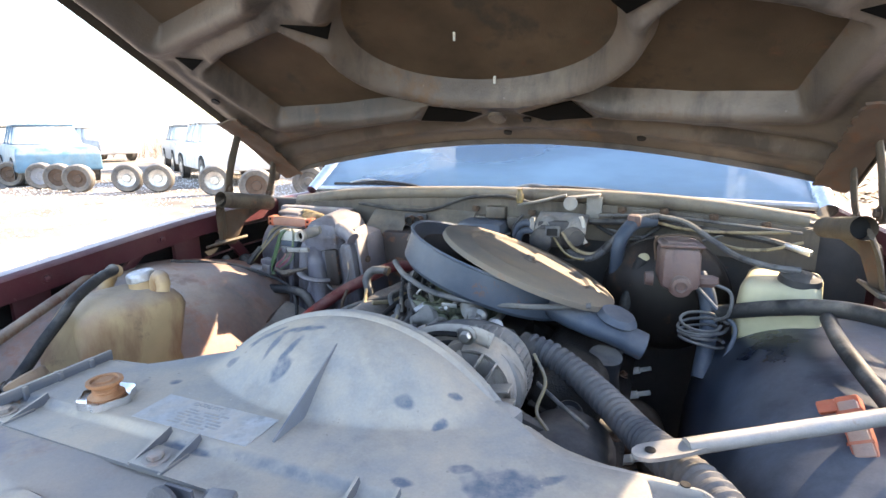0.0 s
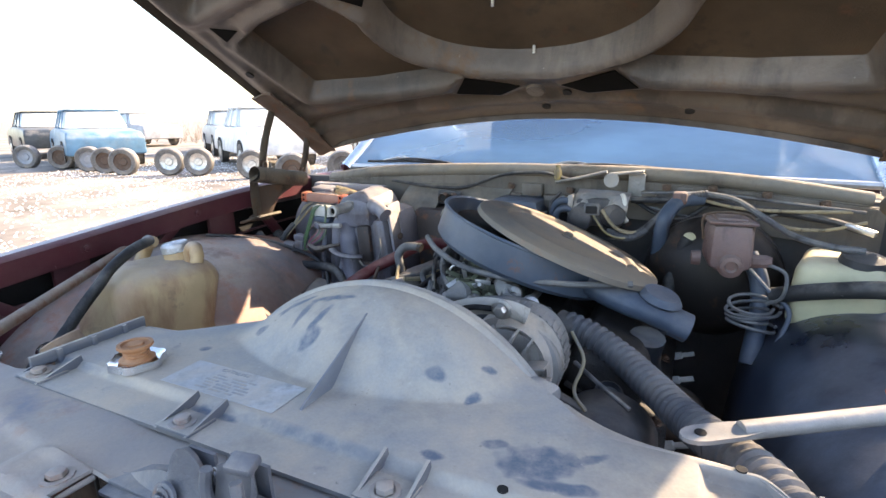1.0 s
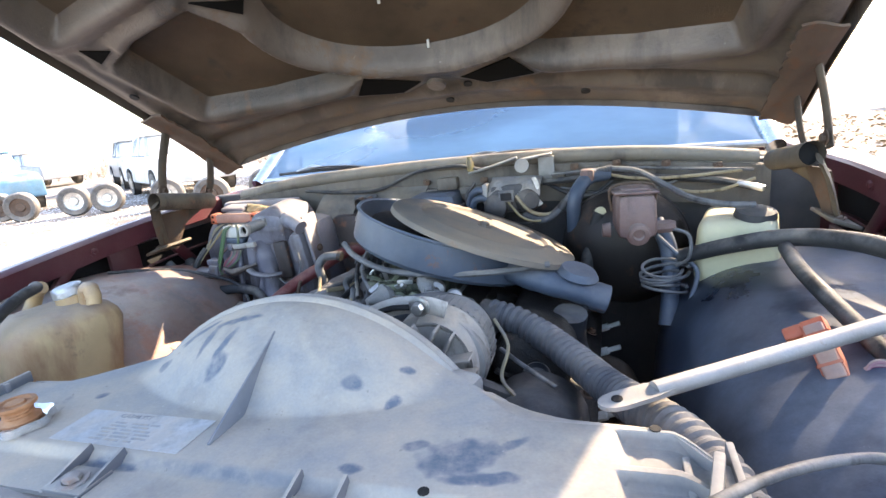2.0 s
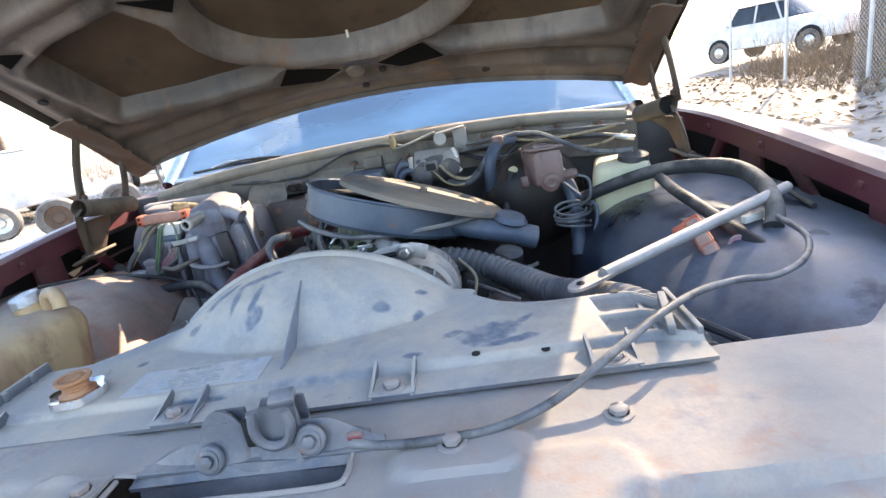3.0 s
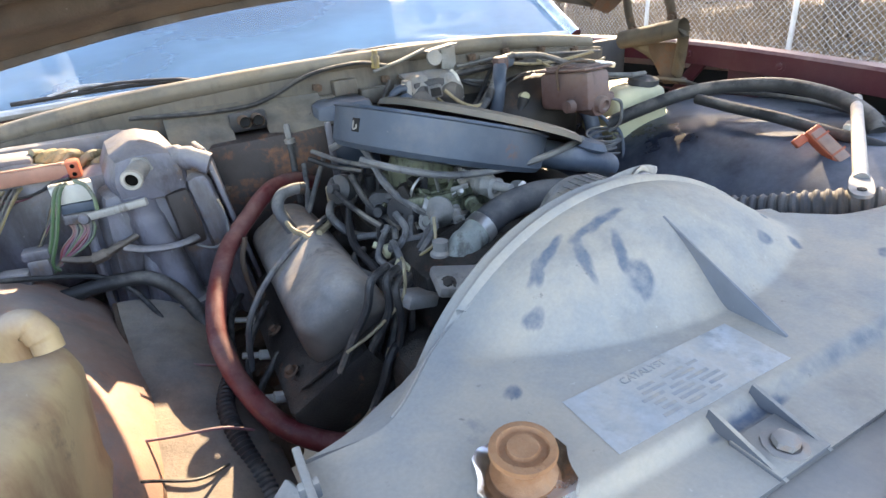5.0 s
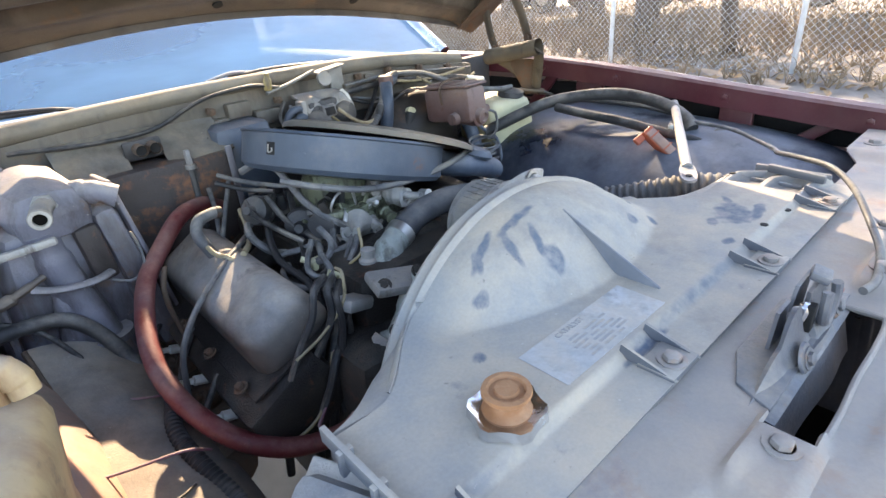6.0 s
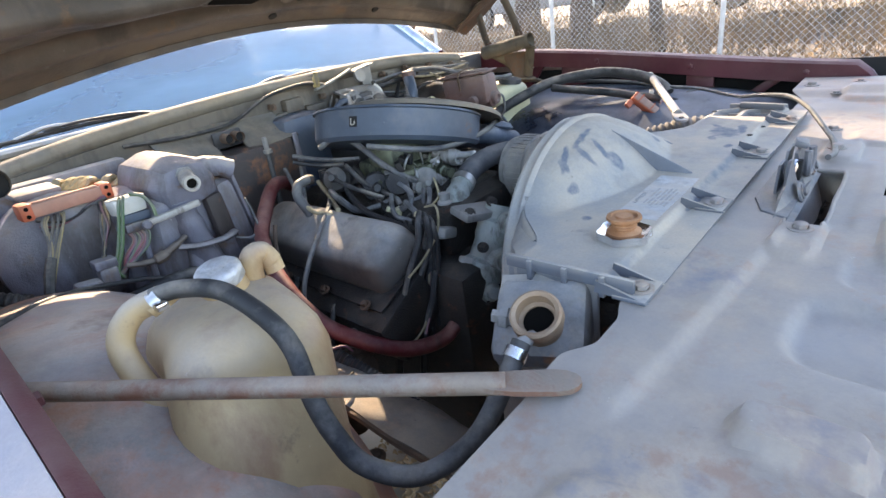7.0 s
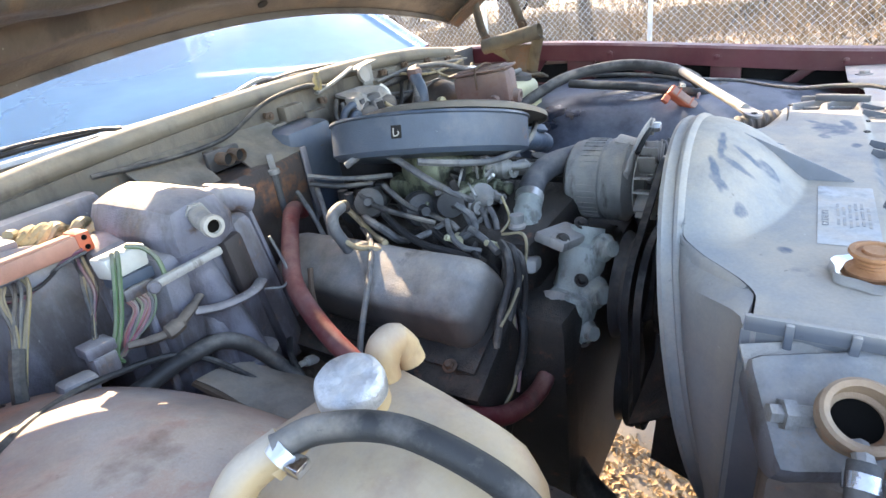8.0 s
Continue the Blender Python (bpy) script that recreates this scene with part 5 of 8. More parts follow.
for c, ax, r in (((-0.085, 0.955, 0.905), (-0.6, -0.75, 0.2), 0.030), ((-0.125, 1.02, 0.925), (-0.7, -0.5, 0.35), 0.026)):
    part("vacuum_diaphragm", lathe([(0, 0), (r * 0.9, 0), (r, 0.004), (r, 0.010), (r * 0.9, 0.012), (r * 0.92, 0.018), (r * 1.0, 0.020), (r * 0.9, 0.030), (r * 0.35, 0.036), (r * 0.25, 0.05), (0, 0.05)], c, ax, 26), "blackplastic", carb, "black ribbed vacuum diaphragm")
part("diverter_valve", lathe([(0.0, 0), (0.020, 0), (0.022, 0.012), (0.017, 0.022), (0.019, 0.030), (0.012, 0.042), (0.007, 0.044), (0.007, 0.075), (0, 0.075)], (0.035, 0.885, 0.938), (0.35, -0.92, 0.0), 16), "alu", carb)
part("choke_rod", tube([(-0.075, 0.885, 0.925), (-0.07, 0.875, 0.955), (-0.05, 0.88, 0.965), (-0.045, 0.885, 0.935)], 0.0022, 6), "steel", carb)
for k in range(34):
    c = (rnd.uniform(-0.095, 0.03), rnd.uniform(0.868, 0.93), rnd.uniform(0.895, 0.962))
    part("linkage", box(c, (rnd.uniform(0.008, 0.028), rnd.uniform(0.004, 0.02), rnd.uniform(0.006, 0.024)), 0.0015, (rnd.uniform(-40, 40), rnd.uniform(-40, 40), rnd.uniform(0, 90))), rnd.choice(("brass", "alu", "block", "blackplastic", "steel")), carb)
for k in range(4):
    x = rnd.uniform(-0.06, 0.05)
    part("screw", lathe([(0.005, 0), (0.005, 0.018), (0.0035, 0.02), (0, 0.02)], (x, 0.868 + 0.01 * k, 0.93), (rnd.uniform(-0.5, 0.5), -0.8, 0.5), 8), "steel", carb)
for c in ((0.055, 0.868, 0.930), (0.09, 0.855, 0.920)):
    part("vacuum_valve", lathe([(0.008, 0), (0.014, 0.004), (0.014, 0.02), (0.006, 0.024), (0.005, 0.04), (0, 0.04)], c, (0.3, -0.9, 0.1), 12), "steel", carb)

for k, (c, ax, r, h) in enumerate((((-0.012, 0.868, 0.912), (-0.25, -0.9, -0.1), 0.0105, 0.045), ((0.058, 0.872, 0.928), (-0.2, -0.9, 0.1), 0.017, 0.035), ((-0.052, 0.872, 0.905), (-0.5, -0.85, 0.1), 0.013, 0.03))):
    part("nozzle", lathe([(r * 0.8, 0), (r, 0.004), (r, h * 0.55), (r * 0.72, h * 0.6), (r * 0.72, h * 0.92), (r * 0.85, h * 0.95), (r * 0.85, h), (r * 0.5, h), (r * 0.45, h * 0.8), (0, h * 0.8)], c, ax, 14, closed=False), "alu", carb, "grey dusty open nozzle")
for k in range(7):
    a = k * 0.9
    part("lever", box((-0.03 + 0.030 * math.cos(a), 0.862, 0.942 + 0.018 * math.sin(a)), (0.030, 0.003, 0.008), 0.001, (10 * k, math.degrees(-a), 12 * k)), "brass" if k % 2 else "steel", carb)

dist = thing("distributor_cap", (-0.09, 1.09, 0.86), "dark round vacuum canister behind the carburettor", "engine part")
part("body", lathe([(0, 0), (0.045, 0), (0.048, 0.03), (0.035, 0.05), (0, 0.052)], (-0.08, 1.08, 0.87), (0, 0, 1), 24), "blackplastic", dist)
for k in range(8):
    a = 2 * math.pi * k / 8
    part("tower", lathe([(0.010, 0), (0.009, 0.028), (0, 0.028)], (-0.08 + 0.034 * math.cos(a), 1.08 + 0.034 * math.sin(a), 0.905), (0, 0, 1), 10), "blackplastic", dist)


def hose(name, label, cat, pts, r, material, seg=10, group="", ribs=0, ribd=0.0):
    return solo(name, tube(pts, r, seg, ribs=ribs, rib=ribd), material, label, cat, group)


rh = thing("heater_hose", (-0.28, 0.7, 0.7), "long red rubber heater hose looping beside the engine", "hose")
part("tube", tube([(-0.148, 1.170, 0.904), (-0.182, 1.148, 0.926), (-0.238, 1.093, 0.936), (-0.292, 1.046, 0.910), (-0.334, 1.000, 0.885), (-0.364, 0.930, 0.855), (-0.377, 0.874, 0.828), (-0.376, 0.839, 0.803), (-0.364, 0.800, 0.772), (-0.336, 0.741, 0.747), (-0.284, 0.711, 0.714), (-0.213, 0.699, 0.697), (-0.167, 0.696, 0.719), (-0.134, 0.701, 0.753)], 0.0135, 14), "hose_red", rh)
part("clamp", tube([(-0.146, 0.697, 0.730), (-0.136, 0.699, 0.742)], 0.0165, 14, 2), "steel", rh)
elb = thing("breather_elbow", (-0.24, 0.99, 0.88), "grey rubber breather elbow standing in the valve cover", "hose")
part("tube", tube([(-0.226, 0.980, 0.872), (-0.240, 0.983, 0.908), (-0.248, 0.988, 0.935), (-0.238, 0.997, 0.951), (-0.218, 1.003, 0.954), (-0.205, 1.005, 0.953)], 0.0092, 12), "wire_grey", elb)
part("end_cap", tube([(-0.208, 1.005, 0.953), (-0.200, 1.005, 0.951)], 0.0102, 12, 2), "block", elb)
hose("upper_radiator_hose", "grey rubber hose from the thermostat housing", "hose", [(-0.020, 0.783, 0.902), (0.010, 0.790, 0.914), (0.045, 0.795, 0.922), (0.09, 0.785, 0.930), (0.14, 0.76, 0.930)], 0.021, "greyduct", 14)
cl = thing("hose_clamp", (-0.01, 0.785, 0.906), "grey hose clamp on the thermostat hose", "clamp")
part("band", tube([(-0.018, 0.7835, 0.903), (-0.004, 0.787, 0.909)], 0.0235, 16, 2), "steel", cl)
duct = thing("air_duct", (0.30, 0.60, 0.85), "ribbed grey paper duct arching from the alternator to the front panel", "duct")
part("ribbed_hose", tube([(0.164, 0.803, 0.911), (0.207, 0.790, 0.903), (0.255, 0.762, 0.889), (0.302, 0.708, 0.881), (0.341, 0.643, 0.883), (0.376, 0.561, 0.905), (0.410, 0.495, 0.918), (0.438, 0.433, 0.910), (0.456, 0.361, 0.882), (0.46, 0.29, 0.83)], 0.0195, 18, ribs=52, rib=0.0032), "greyduct", duct)
part("collar", tube([(0.150, 0.803, 0.910), (0.180, 0.795, 0.902)], 0.0245, 18, 2), "blackplastic", duct)
hose("lower_hose", "black rubber lower radiator hose", "hose", [(-0.155, 0.690, 0.70), (-0.156, 0.690, 0.64), (-0.150, 0.690, 0.56), (-0.145, 0.680, 0.50), (-0.15, 0.645, 0.45), (-0.18, 0.56, 0.42), (-0.28, 0.46, 0.45), (-0.33, 0.41, 0.50)], 0.024, "rubber", 14)
cl = thing("hose_clamp", (-0.14, 0.69, 0.70), "bright worm clamp on the lower hose", "clamp")
part("band", tube([(-0.156, 0.690, 0.680), (-0.1565, 0.690, 0.667)], 0.0255, 16, 2), "chrome", cl)

# vacuum tubes, plug leads and wires over the engine
TUBES = [
    ("wire_black", 0.0050, [(-0.128, 0.985, 0.960), (-0.120, 0.950, 0.925), (-0.100, 0.915, 0.900), (-0.092, 0.88, 0.885)]),
    ("wire_grey", 0.0060, [(-0.135, 1.050, 0.992), (-0.112, 1.020, 1.008), (-0.101, 0.980, 0.999), (-0.099, 0.905, 0.958), (-0.067, 0.866, 0.922), (-0.020, 0.850, 0.899), (0.020, 0.848, 0.889)]),
    ("wire_tan", 0.0050, [(-0.150, 1.060, 0.925), (-0.160, 1.020, 0.905), (-0.175, 0.985, 0.893), (-0.205, 0.935, 0.900)]),
    ("wire_grey", 0.0066, [(-0.122, 1.045, 0.912), (-0.140, 1.028, 0.908), (-0.165, 1.0, 0.914), (-0.175, 0.962, 0.906), (-0.150, 0.952, 0.876), (-0.111, 0.955, 0.860)]),
    ("wire_grey", 0.0058, [(-0.068, 0.945, 0.895), (-0.085, 0.908, 0.893), (-0.096, 0.902, 0.868), (-0.128, 0.897, 0.848)]),
    ("wire_grey", 0.0052, [(-0.106, 0.866, 0.928), (-0.102, 0.842, 0.910), (-0.118, 0.828, 0.896), (-0.128, 0.845, 0.884)]),
    ("wire_grey", 0.0052, [(-0.128, 0.832, 0.902), (-0.130, 0.805, 0.886), (-0.148, 0.776, 0.878)]),
    ("wire_grey", 0.0052, [(-0.122, 0.850, 0.872), (-0.128, 0.812, 0.862), (-0.112, 0.790, 0.866)]),
    ("wire_grey", 0.0055, [(-0.150, 0.925, 0.880), (-0.120, 0.905, 0.885), (-0.105, 0.885, 0.895), (-0.112, 0.862, 0.886)]),
    ("wire_grey", 0.0045, [(-0.045, 0.862, 0.905), (-0.070, 0.838, 0.898), (-0.100, 0.812, 0.885), (-0.118, 0.790, 0.876)]),
    ("wire_black", 0.0062, [(-0.020, 0.862, 0.885), (-0.077, 0.810, 0.878), (-0.140, 0.768, 0.866), (-0.187, 0.757, 0.818), (-0.245, 0.747, 0.768), (-0.270, 0.749, 0.720), (-0.28, 0.76, 0.62)]),
    ("wire_black", 0.0062, [(-0.120, 0.790, 0.860), (-0.135, 0.770, 0.800), (-0.185, 0.727, 0.802), (-0.208, 0.719, 0.763), (-0.231, 0.728, 0.706), (-0.24, 0.74, 0.62)]),
    ("wire_black", 0.0062, [(-0.105, 0.810, 0.874), (-0.150, 0.760, 0.856), (-0.185, 0.742, 0.790), (-0.215, 0.738, 0.720), (-0.225, 0.75, 0.62)]),
    ("wire_grey", 0.0045, [(-0.160, 1.020, 0.895), (-0.196, 0.974, 0.900), (-0.230, 0.942, 0.897), (-0.275, 0.915, 0.878), (-0.312, 0.903, 0.845), (-0.338, 0.90, 0.80), (-0.350, 0.90, 0.73)]),
    ("wire_tan", 0.0040, [(-0.246, 0.990, 0.925), (-0.238, 0.965, 0.905), (-0.228, 0.945, 0.901), (-0.222, 0.930, 0.897)]),
    ("wire_grey", 0.0045, [(-0.165, 1.150, 0.950), (-0.175, 1.115, 0.915), (-0.190, 1.080, 0.880)]),
    ("wire_grey", 0.0045, [(-0.130, 1.140, 0.955), (-0.160, 1.100, 0.925), (-0.195, 1.060, 0.880)]),
    ("wire_grey", 0.0045, [(-0.150, 1.130, 0.975), (-0.120, 1.090, 0.962), (-0.090, 1.050, 0.955), (-0.070, 1.010, 0.955)]),
    ("wire_black", 0.0048, [(-0.160, 1.120, 0.965), (-0.125, 1.085, 0.950), (-0.090, 1.040, 0.945)]),
    ("wire_black", 0.0060, [(-0.090, 1.050, 0.935), (-0.140, 0.980, 0.910), (-0.165, 0.900, 0.885), (-0.160, 0.820, 0.868), (-0.175, 0.765, 0.840), (-0.205, 0.745, 0.790), (-0.235, 0.75, 0.72)]),
    ("wire_black", 0.0060, [(-0.060, 1.045, 0.930), (-0.110, 0.930, 0.893), (-0.140, 0.850, 0.868), (-0.150, 0.790, 0.855), (-0.170, 0.755, 0.810), (-0.195, 0.735, 0.74), (-0.21, 0.74, 0.66)]),
    ("wire_black", 0.0055, [(0.02, 0.86, 0.900), (-0.040, 0.815, 0.890), (-0.095, 0.785, 0.880), (-0.130, 0.770, 0.860), (-0.150, 0.745, 0.80), (-0.165, 0.735, 0.72)]),
    ("wire_black", 0.0055, [(0.05, 0.84, 0.895), (-0.02, 0.800, 0.885), (-0.085, 0.765, 0.878), (-0.145, 0.750, 0.850), (-0.175, 0.735, 0.79), (-0.19, 0.73, 0.70)]),
    ("wire_grey", 0.0048, [(-0.115, 0.880, 0.905), (-0.135, 0.862, 0.890), (-0.150, 0.835, 0.880), (-0.140, 0.808, 0.872)]),
    ("wire_grey", 0.0048, [(-0.080, 0.870, 0.915), (-0.092, 0.850, 0.890), (-0.088, 0.825, 0.880), (-0.070, 0.81, 0.876)]),
    ("wire_grey", 0.0048, [(-0.045, 0.858, 0.915), (-0.060, 0.832, 0.905), (-0.082, 0.812, 0.898), (-0.100, 0.800, 0.888)]),
    ("wire_yellow", 0.0022, [(-0.075, 0.800, 0.935), (-0.085, 0.785, 0.905), (-0.105, 0.790, 0.890), (-0.100, 0.80, 0.875)]),
    ("wire_yellow", 0.0024, [(-0.185, 0.740, 0.800), (-0.215, 0.725, 0.745), (-0.250, 0.722, 0.715), (-0.30, 0.735, 0.70)]),
    ("wire_pink", 0.0024, [(-0.180, 0.742, 0.805), (-0.212, 0.722, 0.750), (-0.240, 0.715, 0.715)]),
    ("wire_grey", 0.0030, [(-0.150, 0.762, 0.862), (-0.162, 0.750, 0.845), (-0.158, 0.748, 0.825), (-0.150, 0.756, 0.835)]),
    ("wire_black", 0.0050, [(-0.300, 0.980, 0.79), (-0.345, 0.93, 0.75), (-0.36, 0.86, 0.70), (-0.34, 0.80, 0.66)]),
    ("wire_black", 0.0050, [(-0.310, 0.86, 0.77), (-0.35, 0.83, 0.735), (-0.355, 0.80, 0.69), (-0.33, 0.78, 0.655)]),
    ("wire_black", 0.0050, [(-0.305, 1.08, 0.79), (-0.355, 1.03, 0.76), (-0.37, 0.95, 0.70), (-0.35, 0.88, 0.64)]),
    ("wire_grey", 0.0055, [(-0.132, 0.905, 1.004), (-0.09, 0.865, 0.990), (-0.02, 0.838, 0.972), (0.07, 0.832, 0.965), (0.16, 0.850, 0.962), (0.25, 0.88, 0.965)]),
    ("wire_black", 0.0045, [(-0.150, 1.02, 0.950), (-0.155, 0.985, 0.935), (-0.135, 0.935, 0.912), (-0.118, 0.90, 0.898)]),
    ("wire_black", 0.0045, [(-0.060, 0.870, 0.900), (-0.100, 0.835, 0.880), (-0.150, 0.815, 0.872), (-0.165, 0.790, 0.858)]),
    ("wire_black", 0.0045, [(0.040, 0.850, 0.905), (0.000, 0.828, 0.890), (-0.050, 0.815, 0.884), (-0.085, 0.79, 0.872)]),
    ("wire_grey", 0.0050, [(-0.150, 0.905, 0.868), (-0.172, 0.880, 0.872), (-0.178, 0.850, 0.866), (-0.160, 0.820, 0.862), (-0.130, 0.815, 0.868)]),
    ("wire_grey", 0.0050, [(-0.128, 0.850, 0.884), (-0.100, 0.846, 0.890), (-0.075, 0.838, 0.894), (-0.058, 0.835, 0.905)]),
    ("wire_black", 0.0055, [(-0.165, 0.760, 0.905), (-0.195, 0.735, 0.905), (-0.208, 0.730, 0.872), (-0.233, 0.735, 0.829), (-0.263, 0.735, 0.773), (-0.275, 0.75, 0.70)]),
    ("wire_black", 0.0055, [(-0.150, 0.765, 0.895), (-0.176, 0.735, 0.900), (-0.181, 0.730, 0.859), (-0.210, 0.735, 0.810), (-0.243, 0.735, 0.761), (-0.255, 0.75, 0.69)]),
    ("wire_black", 0.0050, [(-0.140, 0.765, 0.885), (-0.168, 0.730, 0.888), (-0.167, 0.728, 0.843), (-0.178, 0.730, 0.789), (-0.199, 0.730, 0.735), (-0.21, 0.745, 0.66)]),
    ("wire_tan", 0.0022, [(-0.140, 0.770, 0.905), (-0.153, 0.730, 0.915), (-0.161, 0.728, 0.874), (-0.201, 0.728, 0.842), (-0.242, 0.730, 0.823)]),
    ("wire_yellow", 0.0025, [(0.19, 0.72, 0.935), (0.215, 0.68, 0.915), (0.21, 0.65, 0.885), (0.23, 0.63, 0.87)]),
    ("wire_grey", 0.003, [(0.20, 0.70, 0.90), (0.24, 0.66, 0.895), (0.28, 0.64, 0.88)]),
]
for mname, r, pts in TUBES:
    hose("vacuum_tube" if r > 0.0035 else "wire", {"wire_grey": "thin grey dusty vacuum tube over the engine", "wire_tan": "thin tan vacuum tube over the engine", "wire_black": "black plug lead hanging down the engine front", "wire_yellow": "loose yellow wire beside the engine", "wire_pink": "loose pink wire beside the engine"}[mname], "tube" if r > 0.0035 else "wire", pts, r, mname, 8, "tubes over the engine")
for c in ((-0.126, 0.855, 0.878), (-0.118, 0.79, 0.874)):
    tee = thing("tube_connector", c, "pale plastic tee joining thin vacuum tubes", "connector", "tube connectors")
    part("body", box(c, (0.022, 0.018, 0.018), 0.004), "tankR", tee)
    part("nipple", tube([c, (c[0] - 0.02, c[1] + 0.01, c[2] + 0.012)], 0.005, 8, 2), "tankR", tee)

# ---- left side of the bay: heater case, accumulator, plugs ----
hb = thing("heater_case", (-0.25, 1.2, 0.7), "grimy brown and grey heater case on the firewall", "heater case")
part("case", box((-0.21, 1.235, 0.82), (0.22, 0.10, 0.37), 0.015), "heaterbrown", hb, "oil-stained brown case wall")
part("case_top", sheet(lambda x, k: (x, 1.279 - 0.088 * k, 1.052 - 0.046 * k - 0.010 * k * k + 0.004 * math.sin(17 * x + 3 * k)), span(-0.37, -0.085, 24), span(0, 1, 6), 0.004, keep=lambda x, k: not (-0.266 < x < -0.204 and k > 0.45)), "cowl", hb, "dusty sloping top")
part("stub_grommet", box((-0.233, 1.225, 1.03), (0.065, 0.012, 0.035), 0.005), "blackplastic", hb)
part("seam_strip", box((-0.10, 1.183, 0.86), (0.012, 0.006, 0.30), 0.002), "heater", hb)
part("end_case", box((-0.055, 1.245, 0.90), (0.12, 0.10, 0.28), 0.02), "acpan", hb)
for x in (-0.245, -0.222):
    part("pipe_stub", tube([(x, 1.26, 1.034), (x + 0.004, 1.195, 1.032)], 0.0105, 14, 2, cap=False), "rusty", hb)
    # dark discs paint the shade down the two pipe stubs
    part("stub_shade", lathe([(0, 0), (0.0095, 0), (0.0095, 0.002), (0, 0.002)], (x + 0.0035, 1.203, 1.0325), (0, 1, 0), 12), "dark", hb)
part("flange_screw", bolt((-0.175, 1.183, 0.985), 0.006, 0.03, (0, 0, 1)), "alu", hb)
part("drain_tube", tube([(-0.175, 1.183, 0.985), (-0.178, 1.18, 0.93), (-0.18, 1.18, 0.87)], 0.006, 8), "wire_grey", hb)

acc = thing("evaporator_case", (-0.40, 1.12, 0.7), "dusty grey air conditioning case with moulded cylinders", "air conditioner")
part("dome_cover", box((-0.414, 1.126, 1.012), (0.122, 0.200, 0.086), 0.040, (3, 0, 6), taper=(0.80, 0.90)), "heater", acc, "rounded dusty top cover")
part("front_shell", box((-0.408, 1.105, 0.865), (0.215, 0.105, 0.27), 0.030, (4, 0, 10), taper=(0.74, 0.85)), "heater", acc)
part("body", box((-0.415, 1.165, 0.865), (0.26, 0.11, 0.30), 0.03, taper=(0.78, 0.9)), "heater", acc)
part("side_flange", box((-0.312, 1.105, 0.90), (0.008, 0.07, 0.26), 0.003, (0, -8, 8)), "heater", acc)
for z in (0.80, 0.875, 0.95):
    part("case_screw", bolt((-0.306, 1.095, z), 0.005, 0.006, (0.9, -0.3, 0)), "rusty", acc)
part("seam", tube([(-0.498, 1.06, 0.985), (-0.505, 1.052, 0.90), (-0.512, 1.05, 0.78)], 0.006, 8), "heater", acc)
part("cylinder", tube([(-0.430, 1.055, 0.985), (-0.425, 1.055, 0.92), (-0.412, 1.048, 0.84), (-0.400, 1.040, 0.74)], [0.022, 0.025, 0.026, 0.027, 0.029], 16), "heater", acc, "dusty upright moulded column")
part("right_column", box((-0.333, 1.075, 0.865), (0.044, 0.045, 0.26), 0.016, (0, -7, 8), taper=(0.85, 0.9)), "heater", acc)
part("clip_ring", tube([(-0.372, 1.015, 0.900), (-0.350, 1.005, 0.893), (-0.328, 1.015, 0.900), (-0.322, 1.03, 0.925), (-0.326, 1.035, 0.955)], 0.0022, 6), "wire_grey", acc, "thin wire clip")
part("lower_hose", tube([(-0.43, 1.055, 0.90), (-0.437, 1.045, 0.86), (-0.445, 1.045, 0.79), (-0.44, 1.05, 0.72)], 0.017, 12), "heater", acc)
part("band_clamp", lathe([(0.036, 0), (0.038, 0), (0.038, 0.010), (0.036, 0.010)], (-0.405, 1.0445, 0.80), (0.05, 0.0, 1), 24), "heater", acc)
part("tube_stub", tube([(-0.405, 1.055, 1.025), (-0.418, 1.02, 1.022), (-0.423, 0.993, 1.019)], 0.0125, 14, 2, cap=False), "alu", acc, "open grey pipe stub")
part("stub_rim", lathe([(0.0125, -0.004), (0.0138, 0.0), (0.0138, 0.005), (0.0125, 0.007), (0.0085, 0.007), (0.0080, -0.004)], (-0.4225, 0.997, 1.0195), (-0.15, -1, 0), 20), "alufin", acc, "pale rolled rim")
# the stub's inner shade, painted as a black disc
part("stub_shade", lathe([(0, 0), (0.0084, 0), (0.0084, 0.002), (0, 0.002)], (-0.4225, 0.995, 1.0195), (0.15, 1, 0), 14), "holeshade", acc)
part("stub_nut", lathe([(0.0165, 0), (0.0165, 0.016), (0.013, 0.017)], (-0.412, 1.038, 1.023), (0.15, 1, 0), 6), "alu", acc)
part("side_neck", tube([(-0.375, 1.075, 1.020), (-0.345, 1.065, 1.018), (-0.322, 1.058, 1.006)], [0.021, 0.018, 0.016, 0.017], 12), "heater", acc)
part("strap", box((-0.456, 1.020, 0.978), (0.086, 0.010, 0.011), 0.003, (0, -7, -15)), "alufin", acc, "pale flat strap")
part("strap_eye", lathe([(0, 0), (0.007, 0), (0.008, 0.004), (0.006, 0.008), (0, 0.008)], (-0.496, 1.030, 0.972), (-0.2, -0.95, 0.1), 14), "heater", acc)
part("column_band", tube([(-0.462, 1.030, 0.917), (-0.440, 1.016, 0.913), (-0.412, 1.010, 0.910), (-0.388, 1.012, 0.909), (-0.368, 1.022, 0.910)], 0.0085, 10, flat=0.55), "heater", acc)
part("drain_arm", tube([(-0.542, 1.042, 0.918), (-0.520, 1.032, 0.914), (-0.498, 1.026, 0.914), (-0.470, 1.030, 0.922), (-0.445, 1.040, 0.928)], [0.006, 0.007, 0.012, 0.008, 0.006], 12, flat=0.7), "apron", acc, "dusty lever arm")
